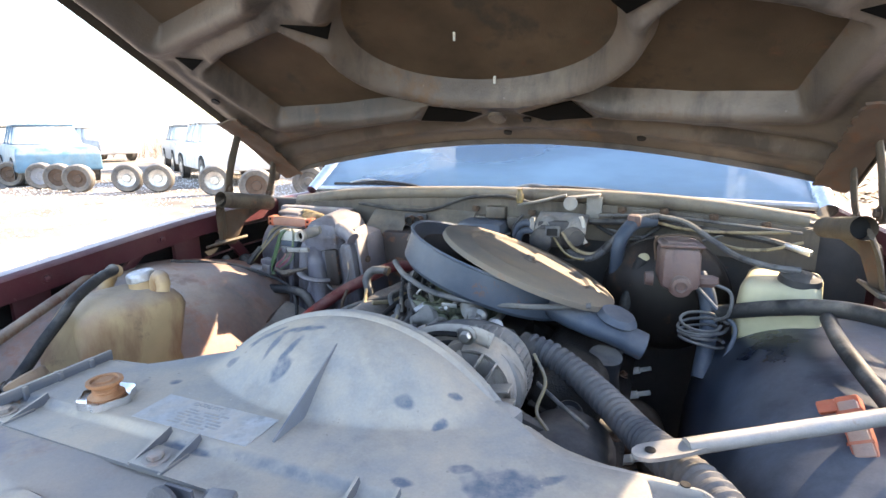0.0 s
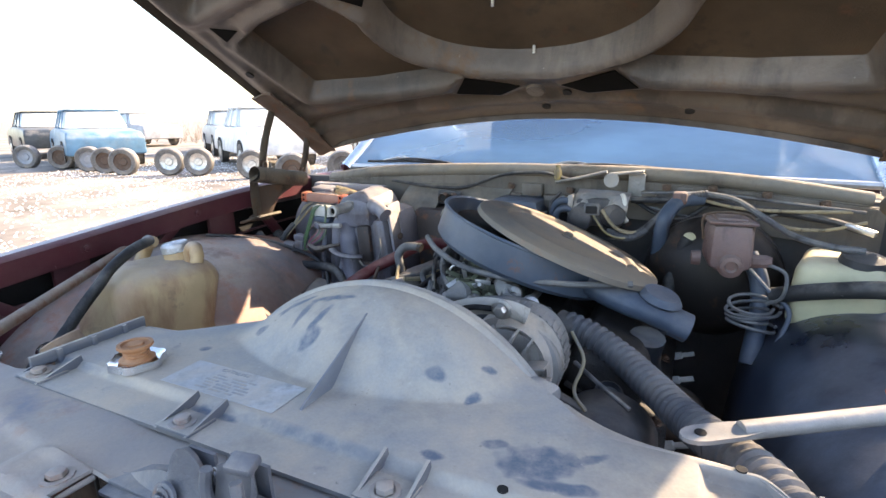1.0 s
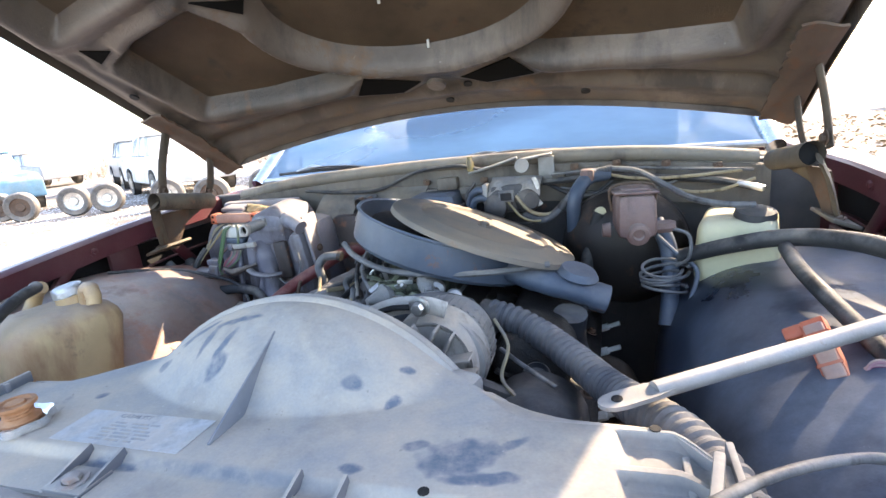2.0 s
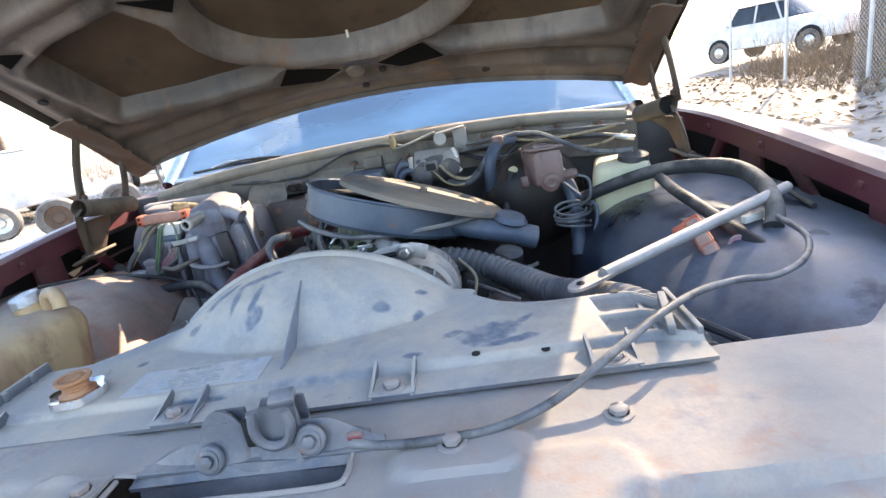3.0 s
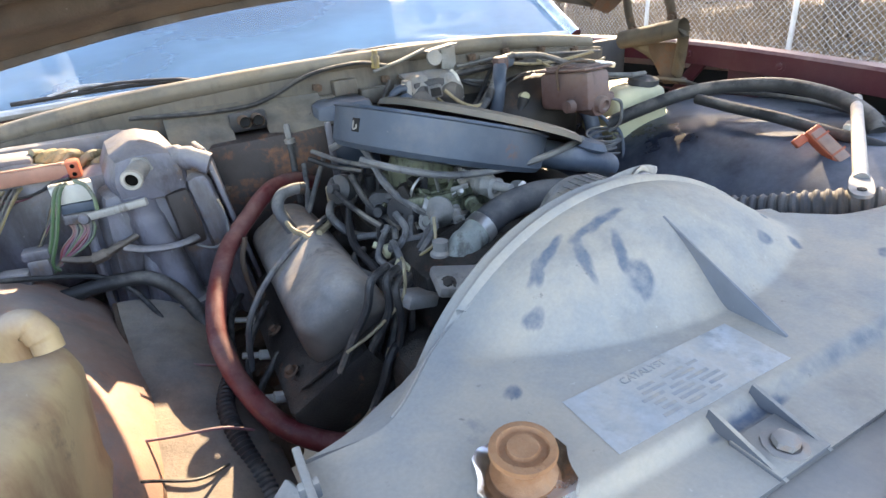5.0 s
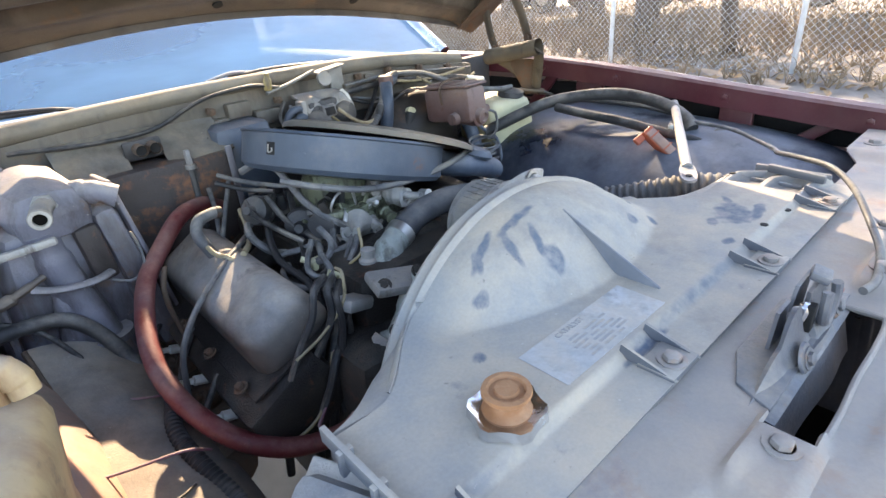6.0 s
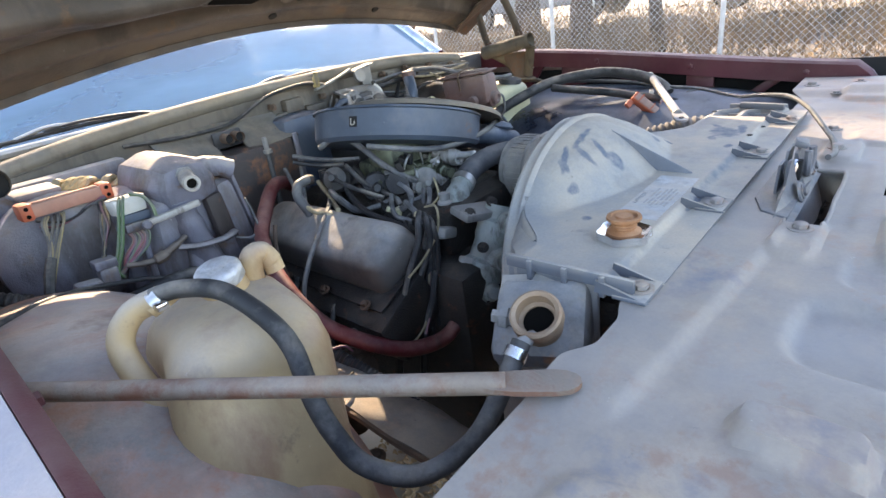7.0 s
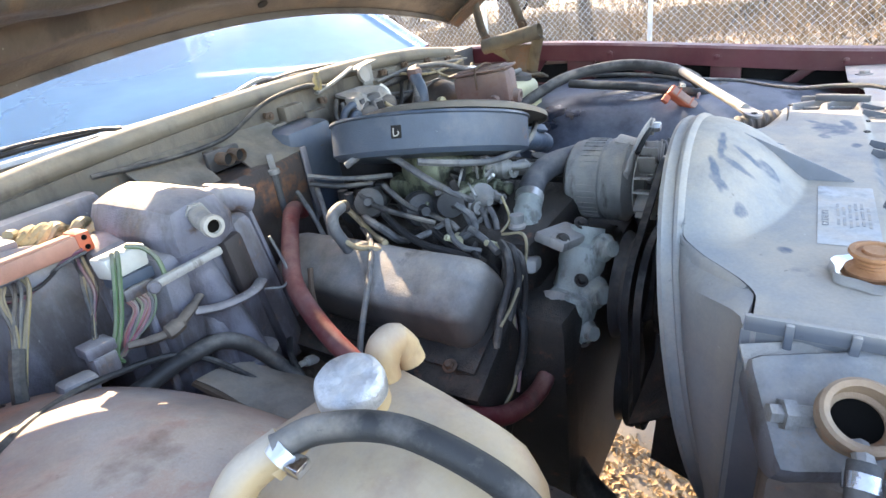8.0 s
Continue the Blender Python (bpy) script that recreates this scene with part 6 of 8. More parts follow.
# solid dark block, painting the shade between the columns
part("hollow", box((-0.375, 1.048, 0.935), (0.034, 0.020, 0.090), 0.008, (0, -4, 8)), "heaterbrown", acc, "dark brown block painted as the shaded hollow between the columns")

fb = thing("wiring_connector", (-0.56, 1.09, 1.02), "dusty salmon plastic wiring block with cut coloured wires", "connector")
BX = pose(-0.562, 1.140, 1.0215, 0, 2, 4)


def in_block(nb):
    nb.transform(BX)
    return nb


part("block", in_block(box((0, 0, 0), (0.100, 0.026, 0.021), 0.003)), "salmon", fb)
for ex in (-1, 1):
    end = part("end_cap", in_block(box((ex * 0.057, 0.001, 0.0), (0.018, 0.030, 0.026), 0.004)), "orange", fb, "orange end cap with two holes")
    for dz in (-0.006, 0.006):
        # black dots carry the shade of the two holes
        part("pin_hole_shade", in_block(lathe([(0, 0), (0.0032, 0), (0.0032, 0.001), (0, 0.001)], (ex * 0.057, -0.0142, dz), (0, -1, 0), 10)), "holeshade", end)
part("lock_strip", in_block(box((0, -0.008, 0.0115), (0.092, 0.006, 0.003), 0.001)), "salmon", fb)
rnd = random.Random(11)
BUNDLES = (((-0.588, 1.130, 1.008), (-0.612, 1.092, 0.972), (-0.644, 1.060, 0.918), 0.0042, ("wire_grey", "wire_tan", "wire_yellow", "wire_grey", "wire_black"), 8),
           ((-0.520, 1.130, 1.008), (-0.537, 1.084, 0.978), (-0.568, 1.048, 0.935), 0.0026, ("wire_grey", "wire_tan", "wire_black", "wire_pink"), 7))
for top, mid, low_end, gap, colours, count in BUNDLES:
    for k in range(count):
        j = [rnd.uniform(-0.004, 0.004) for _ in range(6)]
        spread = gap * (k - (count - 1) / 2)
        pts = [(top[0] + spread, top[1], top[2]), (top[0] * 0.7 + mid[0] * 0.3 + spread + j[0], top[1] - 0.020 + j[1], top[2] - 0.008), (mid[0] + spread * 0.5 + j[2], mid[1] + j[3] * 0.6, mid[2]),
               (mid[0] * 0.5 + low_end[0] * 0.5 + spread * 0.35 + j[4] * 0.4, (mid[1] + low_end[1]) / 2 + j[5] * 0.4, (mid[2] + low_end[2]) / 2), (low_end[0] + spread * 0.3, low_end[1], low_end[2])]
        part("wire", tube(pts, 0.0019, 6, 6), colours[k % len(colours)], fb)
part("tape_sleeve", tube([(-0.622, 1.082, 0.958), (-0.634, 1.070, 0.940), (-0.646, 1.058, 0.916)], 0.0075, 8), "wire_black", fb, "black tape round the wires")
for k in range(3):
    pts = [(-0.612 + 0.020 * i, 1.128 - 0.010 * math.sin(i * 1.1 + k), 1.008 - 0.004 * k - 0.012 * math.sin(i * 0.75 + 0.4 * k)) for i in range(6)]
    part("loop_wire", tube(pts, 0.0020, 6, 6), ("wire_black", "wire_pink", "wire_grey")[k], fb)
loom = thing("taped_loom", (-0.51, 1.19, 1.03), "tan cloth-taped wiring loom folded over itself", "wiring loom")
for k in range(7):
    w0 = rnd.uniform(0, 6.3)
    pts = [(-0.560 + 0.0175 * i + rnd.uniform(-0.005, 0.005), 1.190 + 0.011 * math.sin(i * 1.5 + w0), 1.036 - 0.0042 * i + 0.011 * math.cos(i * 1.5 + w0)) for i in range(7)]
    part("strand", tube(pts, [rnd.uniform(0.0035, 0.0075) for _ in range(6)], 8, 6), "loomcloth" if k % 3 else "wire_tan", loom)
part("ragged_end", tube([(-0.470, 1.176, 1.010), (-0.458, 1.165, 1.000), (-0.456, 1.158, 0.985)], [0.007, 0.005, 0.002], 8), "loomcloth", loom)
wc = thing("wiring_plug", (-0.50, 1.06, 0.97), "pale two-part wiring plug with green and pink wires", "connector")
part("shell", box((-0.504, 1.062, 1.004), (0.046, 0.028, 0.026), 0.003, (0, 3, 10), taper=(1.12, 1.0)), "white", wc)
part("collar", box((-0.503, 1.060, 0.984), (0.044, 0.030, 0.014), 0.003, (0, 6, 10)), "acpan", wc)
part("collar", box((-0.506, 1.058, 0.969), (0.040, 0.026, 0.014), 0.003, (0, 6, 10)), "heater", wc)
for k in range(9):
    x0 = -0.520 + 0.0034 * k
    pts = [(x0, 1.053, 0.963), (x0 + rnd.uniform(-0.002, 0.002), 1.046, 0.950), (x0 - 0.018 + rnd.uniform(-0.004, 0.004), 1.043, 0.932), (-0.552 + rnd.uniform(-0.006, 0.006), 1.045, 0.908)]
    part("wire", tube(pts, 0.0018, 6, 6), ("wire_red", "wire_pink", "wire_grey", "wire_green", "wire_pink")[k % 5], wc)
for d in (0.0, 0.006):
    part("loop_wire", tube([(-0.512 + d, 1.056, 1.018), (-0.520 + d, 1.042, 1.012), (-0.531 + d, 1.038, 0.985), (-0.545 + d, 1.037, 0.950), (-0.562 + d, 1.040, 0.916), (-0.558 + d, 1.044, 0.902)], 0.0026, 6), "wire_green", wc)
part("loop_wire", tube([(-0.496, 1.056, 1.020), (-0.484, 1.044, 1.014), (-0.478, 1.034, 0.998), (-0.479, 1.030, 0.978)], 0.0028, 6), "wire_green", wc)
lp = thing("lower_plug", (-0.57, 1.04, 0.92), "grey plug where the cut wires meet the harness", "connector")
part("shell", box((-0.569, 1.046, 0.934), (0.032, 0.026, 0.014), 0.003, (0, 4, 0)), "heater", lp)
part("shell", box((-0.570, 1.044, 0.915), (0.026, 0.024, 0.026), 0.004, (0, 4, 0)), "heater", lp)
part("shell", box((-0.602, 1.040, 0.906), (0.036, 0.026, 0.026), 0.006, (0, 8, 0)), "heater", lp)
blower = thing("blower_motor", (-0.60, 1.17, 0.85), "dusty purple-grey blower motor case under the hinge", "blower motor")
part("case", lathe([(0, 0), (0.085, 0), (0.10, 0.02), (0.10, 0.07), (0.08, 0.09), (0.03, 0.10), (0, 0.10)], (-0.58, 1.22, 0.93), (0, -1, 0.1), 40), "heater", blower)
part("flange", box((-0.55, 1.24, 0.98), (0.24, 0.03, 0.14), 0.01), "heater", blower)
part("top_lip", box((-0.590, 1.185, 1.040), (0.066, 0.050, 0.012), 0.005, (4, 3, 4)), "heater", blower)
hose("wiring_harness", "black taped wiring harness lying on the inner fender", "wire", [(-0.72, 1.05, 0.93), (-0.66, 1.05, 0.875), (-0.58, 1.035, 0.865), (-0.50, 1.03, 0.87), (-0.44, 1.02, 0.86), (-0.40, 1.0, 0.80), (-0.38, 0.95, 0.72)], 0.011, "wire_black", 10)
hose("wiring_harness", "thin black wire loop along the inner fender", "wire", [(-0.74, 0.90, 0.955), (-0.66, 0.98, 0.935), (-0.58, 1.03, 0.905), (-0.49, 1.03, 0.87), (-0.44, 0.97, 0.80), (-0.42, 0.88, 0.74)], 0.004, "wire_black", 8)
hose("wiring_harness", "ridged black conduit on the inner fender", "wire", [(-0.70, 1.10, 0.92), (-0.63, 1.06, 0.885), (-0.60, 1.05, 0.872)], 0.013, "wire_black", 10, ribs=14, ribd=0.002)
rnd = random.Random(21)
for k in range(5):
    x, y = -0.45 + rnd.uniform(-0.02, 0.03), 0.70 + 0.05 * k
    hose("loose_wire", "thin loose wire end beside the wheelhouse", "wire", [(x - 0.08, y, 0.80), (x - 0.02, y - 0.01, 0.79), (x + 0.03, y - 0.02, 0.765 + rnd.uniform(-0.02, 0.02)), (x + 0.06, y + rnd.uniform(-0.03, 0.03), 0.75)], 0.0018, rnd.choice(("wire_tan", "wire_black", "wire_pink")), 6, "loose wires")
hose("wiper_hose", "thin black tube along the firewall top", "tube", [(-0.42, 1.255, 1.062), (-0.30, 1.25, 1.052), (-0.20, 1.25, 1.055), (-0.10, 1.25, 1.09), (0.0, 1.25, 1.098), (0.06, 1.25, 1.085)], 0.004, "wire_black", 8)

# coolant bottle
tk = thing("coolant_bottle", (-0.55, 0.62, 0.72), "yellowed translucent coolant bottle with a silver cap", "bottle")


def bottle(c, s, top_scale, bevel, rotz, shear=(0, 0)):
    nb = bmesh.new()
    bmesh.ops.create_cube(nb, size=1.0)
    bmesh.ops.subdivide_edges(nb, edges=nb.edges[:], cuts=1, use_grid_fill=True)
    for v in nb.verts:
        k = (v.co.z + 0.5)
        v.co.x, v.co.y = v.co.x * (1 + (top_scale[0] - 1) * k ** 2), v.co.y * (1 + (top_scale[1] - 1) * k ** 2)
        v.co = Vector((v.co.x * s[0] + shear[0] * k, v.co.y * s[1] + shear[1] * k, v.co.z * s[2]))
    sharp = [e for e in nb.edges if len(e.link_faces) == 2 and e.calc_face_angle() > 0.6]
    bmesh.ops.bevel(nb, geom=sharp, offset=bevel, segments=4, affect="EDGES", profile=0.5)
    nb.transform(pose(*c, 0, 0, rotz))
    return nb


part("tank", bottle((-0.606, 0.612, 0.845), (0.178, 0.27, 0.26), (0.84, 0.64), 0.042, -12, (0.034, 0.042)), "tank", tk)
part("neck", lathe([(0.028, -0.03), (0.023, 0.004), (0, 0.006)], (-0.550, 0.675, 0.985), (-0.12, -0.1, 1), 24), "tank", tk)
crown = lathe([(0.0238, 0.0), (0.0252, 0.0015), (0.0250, 0.006), (0.0247, 0.011), (0.0236, 0.0148), (0.0205, 0.0172), (0.0150, 0.0176), (0.0080, 0.0172), (0, 0.0170)], (0, 0, 0), (0, 0, 1), 56, closed=False)
for v in crown.verts:
    a, r = math.atan2(v.co.y, v.co.x), math.hypot(v.co.x, v.co.y)
    if r > 0.019:
        k = 1 + 0.010 * math.sin(28 * a) + 0.008 * math.sin(9 * a + 140 * v.co.z)
        v.co.x, v.co.y = v.co.x * k, v.co.y * k
    else:
        v.co.z += 0.0007 * math.sin(5 * a + 300 * r)
crown.transform(Matrix.Translation((-0.550, 0.675, 0.987)) @ Vector((0, 0, 1)).rotation_difference(Vector((-0.12, -0.1, 1))).to_matrix().to_4x4())
part("cap", crown, "silvercap", tk, "dull silver crinkled screw cap")
part("spout", tube([(-0.516, 0.678, 0.962), (-0.514, 0.678, 0.985), (-0.507, 0.677, 0.996), (-0.498, 0.675, 0.995), (-0.492, 0.672, 0.983), (-0.491, 0.669, 0.972)], [0.0135, 0.0138, 0.0135, 0.0125, 0.0115], 14), "tank", tk)
part("moulded_tube", tube([(-0.612, 0.671, 1.000), (-0.639, 0.682, 0.992), (-0.658, 0.681, 0.967), (-0.659, 0.654, 0.930), (-0.651, 0.612, 0.885), (-0.644, 0.546, 0.806), (-0.633, 0.510, 0.743)], 0.0125, 12), "tank", tk)
part("nipple", tube([(-0.625, 0.672, 0.992), (-0.600, 0.664, 1.003)], 0.009, 12, 2), "tank", tk)
oh = thing("overflow_hose", (-0.57, 0.48, 0.86), "black rubber overflow hose looping from the bottle to the radiator", "hose")
part("tube", tube([(-0.620, 0.670, 1.004), (-0.597, 0.654, 1.006), (-0.577, 0.612, 1.004), (-0.567, 0.562, 0.984), (-0.565, 0.533, 0.959), (-0.575, 0.505, 0.926), (-0.578, 0.479, 0.897), (-0.574, 0.449, 0.874), (-0.549, 0.410, 0.864), (-0.505, 0.385, 0.879), (-0.464, 0.380, 0.908), (-0.443, 0.380, 0.926), (-0.430, 0.380, 0.936)], 0.0092, 14), "rubber", oh)
cl = part("clamp", tube([(-0.444, 0.380, 0.926), (-0.436, 0.380, 0.932)], 0.0108, 14, 2), "chrome", oh, "bright clamp")
cl = part("clamp", tube([(-0.622, 0.667, 0.999), (-0.614, 0.664, 1.003)], 0.0108, 14, 2), "steel", oh, "bright clamp")
part("screw", box((-0.620, 0.652, 1.000), (0.012, 0.012, 0.008), 0.002), "chrome", cl)


def stay(pivot, end, name_label, steel_kind):
    """A pressed tubular stay with flattened, drilled ends."""
    p, e = Vector(pivot), Vector(end)
    d = (e - p).normalized()
    st = thing("support_rod", e, name_label, "rod", "front support rods")
    part("tube", tube([p, p.lerp(e, 0.5), e - d * 0.050], 0.0088, 14, 2), steel_kind, st)
    side = d.cross(Vector((0, 0, 1))).normalized()
    nb = bmesh.new()
    n3 = side.cross(d)
    ring = []
    prof = [(-0.066, 0.0085), (-0.045, 0.0122), (-0.014, 0.0130), (-0.004, 0.0115), (0.003, 0.0075), (0.006, 0.003)]
    for s in (0.0022, -0.0022):
        top2 = [nb.verts.new(e + d * a + side * w2 + n3 * s) for a, w2 in prof] + [nb.verts.new(e + d * a - side * w2 + n3 * s) for a, w2 in prof[::-1]]
        ring.append(top2)
    nb.faces.new(ring[0]), nb.faces.new(ring[1][::-1])
    for k in range(len(ring[0])):
        j = (k + 1) % len(ring[0])
        nb.faces.new((ring[0][k], ring[1][k], ring[1][j], ring[0][j]))
    bmesh.ops.recalc_face_normals(nb, faces=nb.faces[:])
    part("flat_end", nb, steel_kind, st)
    nz = n3 if n3.z > 0 else -n3
    if end[0] < 0:
        return st
    # dark disc as painted shade in place of a drilled hole
    part("end_hole_shade", lathe([(0, 0), (0.0052, 0), (0.0052, 0.0012), (0, 0.0012)], e - d * 0.012 + nz * 0.0022, nz, 12), "dark", st)
    return st


stay((0.712, 0.705, 0.976), (0.341, 0.497, 0.948), "dusty grey steel support rod lying over the black wheelhouse", "rodgrey")
stay((-0.752, 0.712, 0.966), (-0.472, 0.306, 0.9525), "rusty tan steel support rod from wing to front panel", "rod")

# ---- right side of the bay ----
bk = thing("brake_booster", (0.37, 1.2, 0.8), "black brake booster with a rusty pink master cylinder", "brake booster")
part("shell", lathe([(0, 0.16), (0.055, 0.16), (0.105, 0.13), (0.125, 0.10), (0.128, 0.07), (0.12, 0.05), (0.085, 0.012), (0.05, 0.0), (0, 0.0)], (0.372, 1.125, 0.900), (0, 1, 0.06), 40, closed=False), "booster", bk)
part("shell_band", lathe([(0.127, 0), (0.131, 0.003), (0.131, 0.012), (0.127, 0.015)], (0.372, 1.195, 0.904), (0, 1, 0.06), 40), "booster", bk)
mcy = part("master_cylinder", box((0.386, 1.062, 1.006), (0.068, 0.140, 0.078), 0.014, (-5, 0, 4), taper=(0.94, 1.0)), "mc", bk, "rust-pink cast iron master cylinder")
part("bore_boss", lathe([(0.017, 0), (0.016, 0.014), (0.010, 0.016), (0.008, 0.010), (0, 0.010)], (0.391, 0.992, 0.986), (0.05, -1, -0.1), 14), "mc", mcy)
part("side_boss", lathe([(0.014, 0), (0.012, 0.014), (0, 0.015)], (0.345, 1.02, 0.985), (-1, -0.1, 0), 12), "mc", mcy)
part("reservoir_lid", box((0.385, 1.068, 1.047), (0.074, 0.146, 0.006), 0.003, (-5, 0, 4)), "mc", mcy)
part("lid_rib", box((0.385, 1.068, 1.051), (0.048, 0.110, 0.006), 0.003, (-5, 0, 4)), "mc", mcy)
part("bail_wire", tube([(0.348, 1.065, 1.01), (0.349, 1.065, 1.055), (0.42, 1.065, 1.056), (0.423, 1.065, 1.01)], 0.0025, 6, 4), "rusty", mcy)
part("bore", lathe([(0.022, 0), (0.022, 0.09), (0.020, 0.105), (0.012, 0.108), (0, 0.108)], (0.388, 1.095, 0.985), (0.03, -1, -0.03), 20), "mc", mcy)
part("outlet", lathe([(0.012, 0), (0.012, 0.02), (0.008, 0.03), (0, 0.03)], (0.425, 1.03, 0.985), (1, -0.2, 0.1), 8), "mc", mcy)
part("check_valve", lathe([(0.013, 0), (0.015, 0.006), (0.012, 0.02), (0, 0.022)], (0.327, 1.165, 0.985), (-0.1, -1, 0.3), 16), "tankR", bk, "pale plastic check valve")
b = tube([(0.445, 1.02, 0.985), (0.475, 1.02, 0.97), (0.475, 1.02, 0.93), (0.455, 1.03, 0.912)], 0.0032, 6)
for k in range(5):
    pts = [(0.432 + 0.004 * math.sin(k * 2.1) + (0.034 + 0.007 * math.sin(k * 1.7)) * math.cos(a), 1.025 + 0.03 * math.sin(a), 0.915 - 0.009 * k - 0.0015 * a + 0.006 * math.sin(a + k)) for a in span(0, 2 * math.pi, 9)]
    tube(pts, 0.0030, 6, 3, b)
part("coiled_brake_pipe", b, "wire_grey", bk, "coiled dusty brake pipe")
part("brake_pipe", tube([(0.425, 1.05, 0.965), (0.46, 1.04, 0.93), (0.49, 1.03, 0.90), (0.47, 1.0, 0.84), (0.44, 0.98, 0.76)], 0.004, 8), "acpan", bk)
hose("vacuum_hose", "black rubber booster hose arching to the firewall", "hose", [(0.325, 1.15, 0.99), (0.305, 1.15, 0.94), (0.295, 1.13, 0.88), (0.29, 1.08, 0.80)], 0.013, "rubber", 12)
hose("vacuum_hose", "blue-black rubber hose beside the brake booster", "hose", [(0.265, 1.22, 0.88), (0.27, 1.18, 0.96), (0.275, 1.17, 1.02), (0.30, 1.20, 1.055), (0.34, 1.23, 1.06)], 0.015, "acpan", 12)
hose("vacuum_hose", "blue-black hose running down from the master cylinder", "hose", [(0.425, 1.10, 0.98), (0.445, 1.08, 0.94), (0.45, 1.06, 0.88), (0.44, 1.02, 0.80)], 0.016, "acpan", 12)

rv = thing("washer_bottle", (0.56, 1.06, 0.86), "pale yellow washer bottle with a black cap", "bottle")
part("tank", bottle((0.568, 1.105, 0.930), (0.135, 0.165, 0.115), (0.90, 0.90), 0.018, -14, (0.0, 0.005)), "tankR", rv)
part("cap", lathe([(0.032, 0), (0.034, 0.003), (0.032, 0.014), (0.01, 0.02), (0, 0.02)], (0.586, 1.070, 0.986), (0.05, -0.15, 0.98), 24, closed=False), "blackplastic", rv, "black push-on cap")
part("cap_tube", tube([(0.585, 1.065, 1.010), (0.54, 1.07, 1.012), (0.49, 1.10, 1.02), (0.45, 1.14, 1.04), (0.40, 1.19, 1.065), (0.34, 1.23, 1.07)], 0.006, 8), "wire_grey", rv)

mod = thing("cruise_control_unit", (0.13, 1.23, 1.0), "dirty black actuator unit with a bright bracket on the firewall", "actuator")
part("canister", box((0.128, 1.225, 1.018), (0.085, 0.07, 0.062), 0.012, (-8, 0, 6)), "blackplastic", mod, "black ribbed actuator body")
part("diaphragm", lathe([(0, 0), (0.026, 0), (0.029, 0.006), (0.029, 0.014), (0.022, 0.022), (0.008, 0.026), (0, 0.026)], (0.105, 1.195, 1.005), (-0.35, -0.9, 0.1), 22), "blackplastic", mod)
part("side_lobe", lathe([(0, 0), (0.024, 0), (0.026, 0.02), (0.018, 0.034), (0, 0.036)], (0.165, 1.205, 1.015), (0.5, -0.8, 0.1), 20), "blackplastic", mod)
part("upper_body", sheet(lambda x, v: (x, 1.19 + 0.065 * v, 1.052 + 0.010 * math.sin(90 * (x - 0.09)) * (1 - v) + 0.012 * v - 0.10 * max(0.0, x - 0.16) - 0.018 * max(0.0, 0.25 - v) * 4), span(0.085, 0.200, 30), span(0, 1, 10), 0.006), "alu", mod, "sunlit cast cover")
part("socket", box((0.128, 1.183, 1.030), (0.034, 0.016, 0.026), 0.004, (-12, 0, 6)), "wire_grey", mod)
# dark plate painted as the shade in the socket
part("socket_shade", box((0.128, 1.1745, 1.030), (0.024, 0.003, 0.016), 0.001, (-12, 0, 6)), "dark", mod)
part("bracket", box((0.208, 1.265, 1.072), (0.036, 0.006, 0.062), 0.002), "alu", mod, "bright bent bracket")
part("bracket_lip", box((0.185, 1.255, 1.104), (0.075, 0.028, 0.005), 0.0015, (0, -7, 0)), "alu", mod)
part("bracket_eye", lathe([(0.008, 0), (0.016, 0), (0.016, 0.008), (0.008, 0.008)], (0.158, 1.235, 1.088), (0, -1, 0.2), 18), "alu", mod)
part("hook", tube([(0.185, 1.215, 1.060), (0.192, 1.203, 1.045), (0.190, 1.20, 1.020), (0.200, 1.198, 1.004)], 0.006, 8), "white", mod)
part("arm", tube([(0.030, 1.25, 1.078), (0.085, 1.248, 1.090), (0.145, 1.25, 1.106)], 0.007, 8, flat=0.5), "alu", mod)
part("port_tube", tube([(0.085, 1.205, 1.035), (0.065, 1.195, 1.045), (0.045, 1.20, 1.035), (0.035, 1.205, 1.01)], 0.0075, 10), "acpan", mod)
part("port_tube", tube([(0.085, 1.200, 1.020), (0.068, 1.19, 1.028), (0.052, 1.19, 1.02), (0.045, 1.195, 0.995)], 0.0075, 10), "acpan", mod)
part("port_flange", box((0.078, 1.205, 1.035), (0.012, 0.03, 0.045), 0.003), "alu", mod)
part("brass_fitting", lathe([(0.009, 0), (0.009, 0.02), (0.006, 0.024), (0.006, 0.034), (0, 0.034)], (0.035, 1.25, 1.085), (0, -0.2, 1), 6), "wire_yellow", mod)
for pts, mname in (([(0.06, 1.215, 1.05), (0.045, 1.20, 1.02), (0.055, 1.19, 0.995), (0.085, 1.20, 0.98)], "wire_grey"), ([(0.05, 1.22, 1.06), (0.03, 1.21, 1.03), (0.04, 1.20, 1.0)], "wire_black"),
                   ([(0.15, 1.18, 1.03), (0.18, 1.16, 1.0), (0.215, 1.16, 0.99), (0.25, 1.17, 1.0), (0.275, 1.18, 1.03), (0.295, 1.20, 1.055)], "wire_tan"), ([(0.13, 1.18, 1.02), (0.165, 1.16, 0.985), (0.21, 1.155, 0.98), (0.26, 1.17, 1.01), (0.30, 1.20, 1.06)], "wire_yellow"),
                   ([(0.06, 1.23, 0.98), (0.13, 1.20, 0.965), (0.20, 1.17, 0.975), (0.26, 1.18, 1.02), (0.30, 1.21, 1.06)], "wire_black")):
    hose("control_wire", "dusty control wire hanging at the firewall", "wire", pts, 0.0026 if mname == "wire_yellow" else 0.0040, mname, 8, "wires at the firewall")
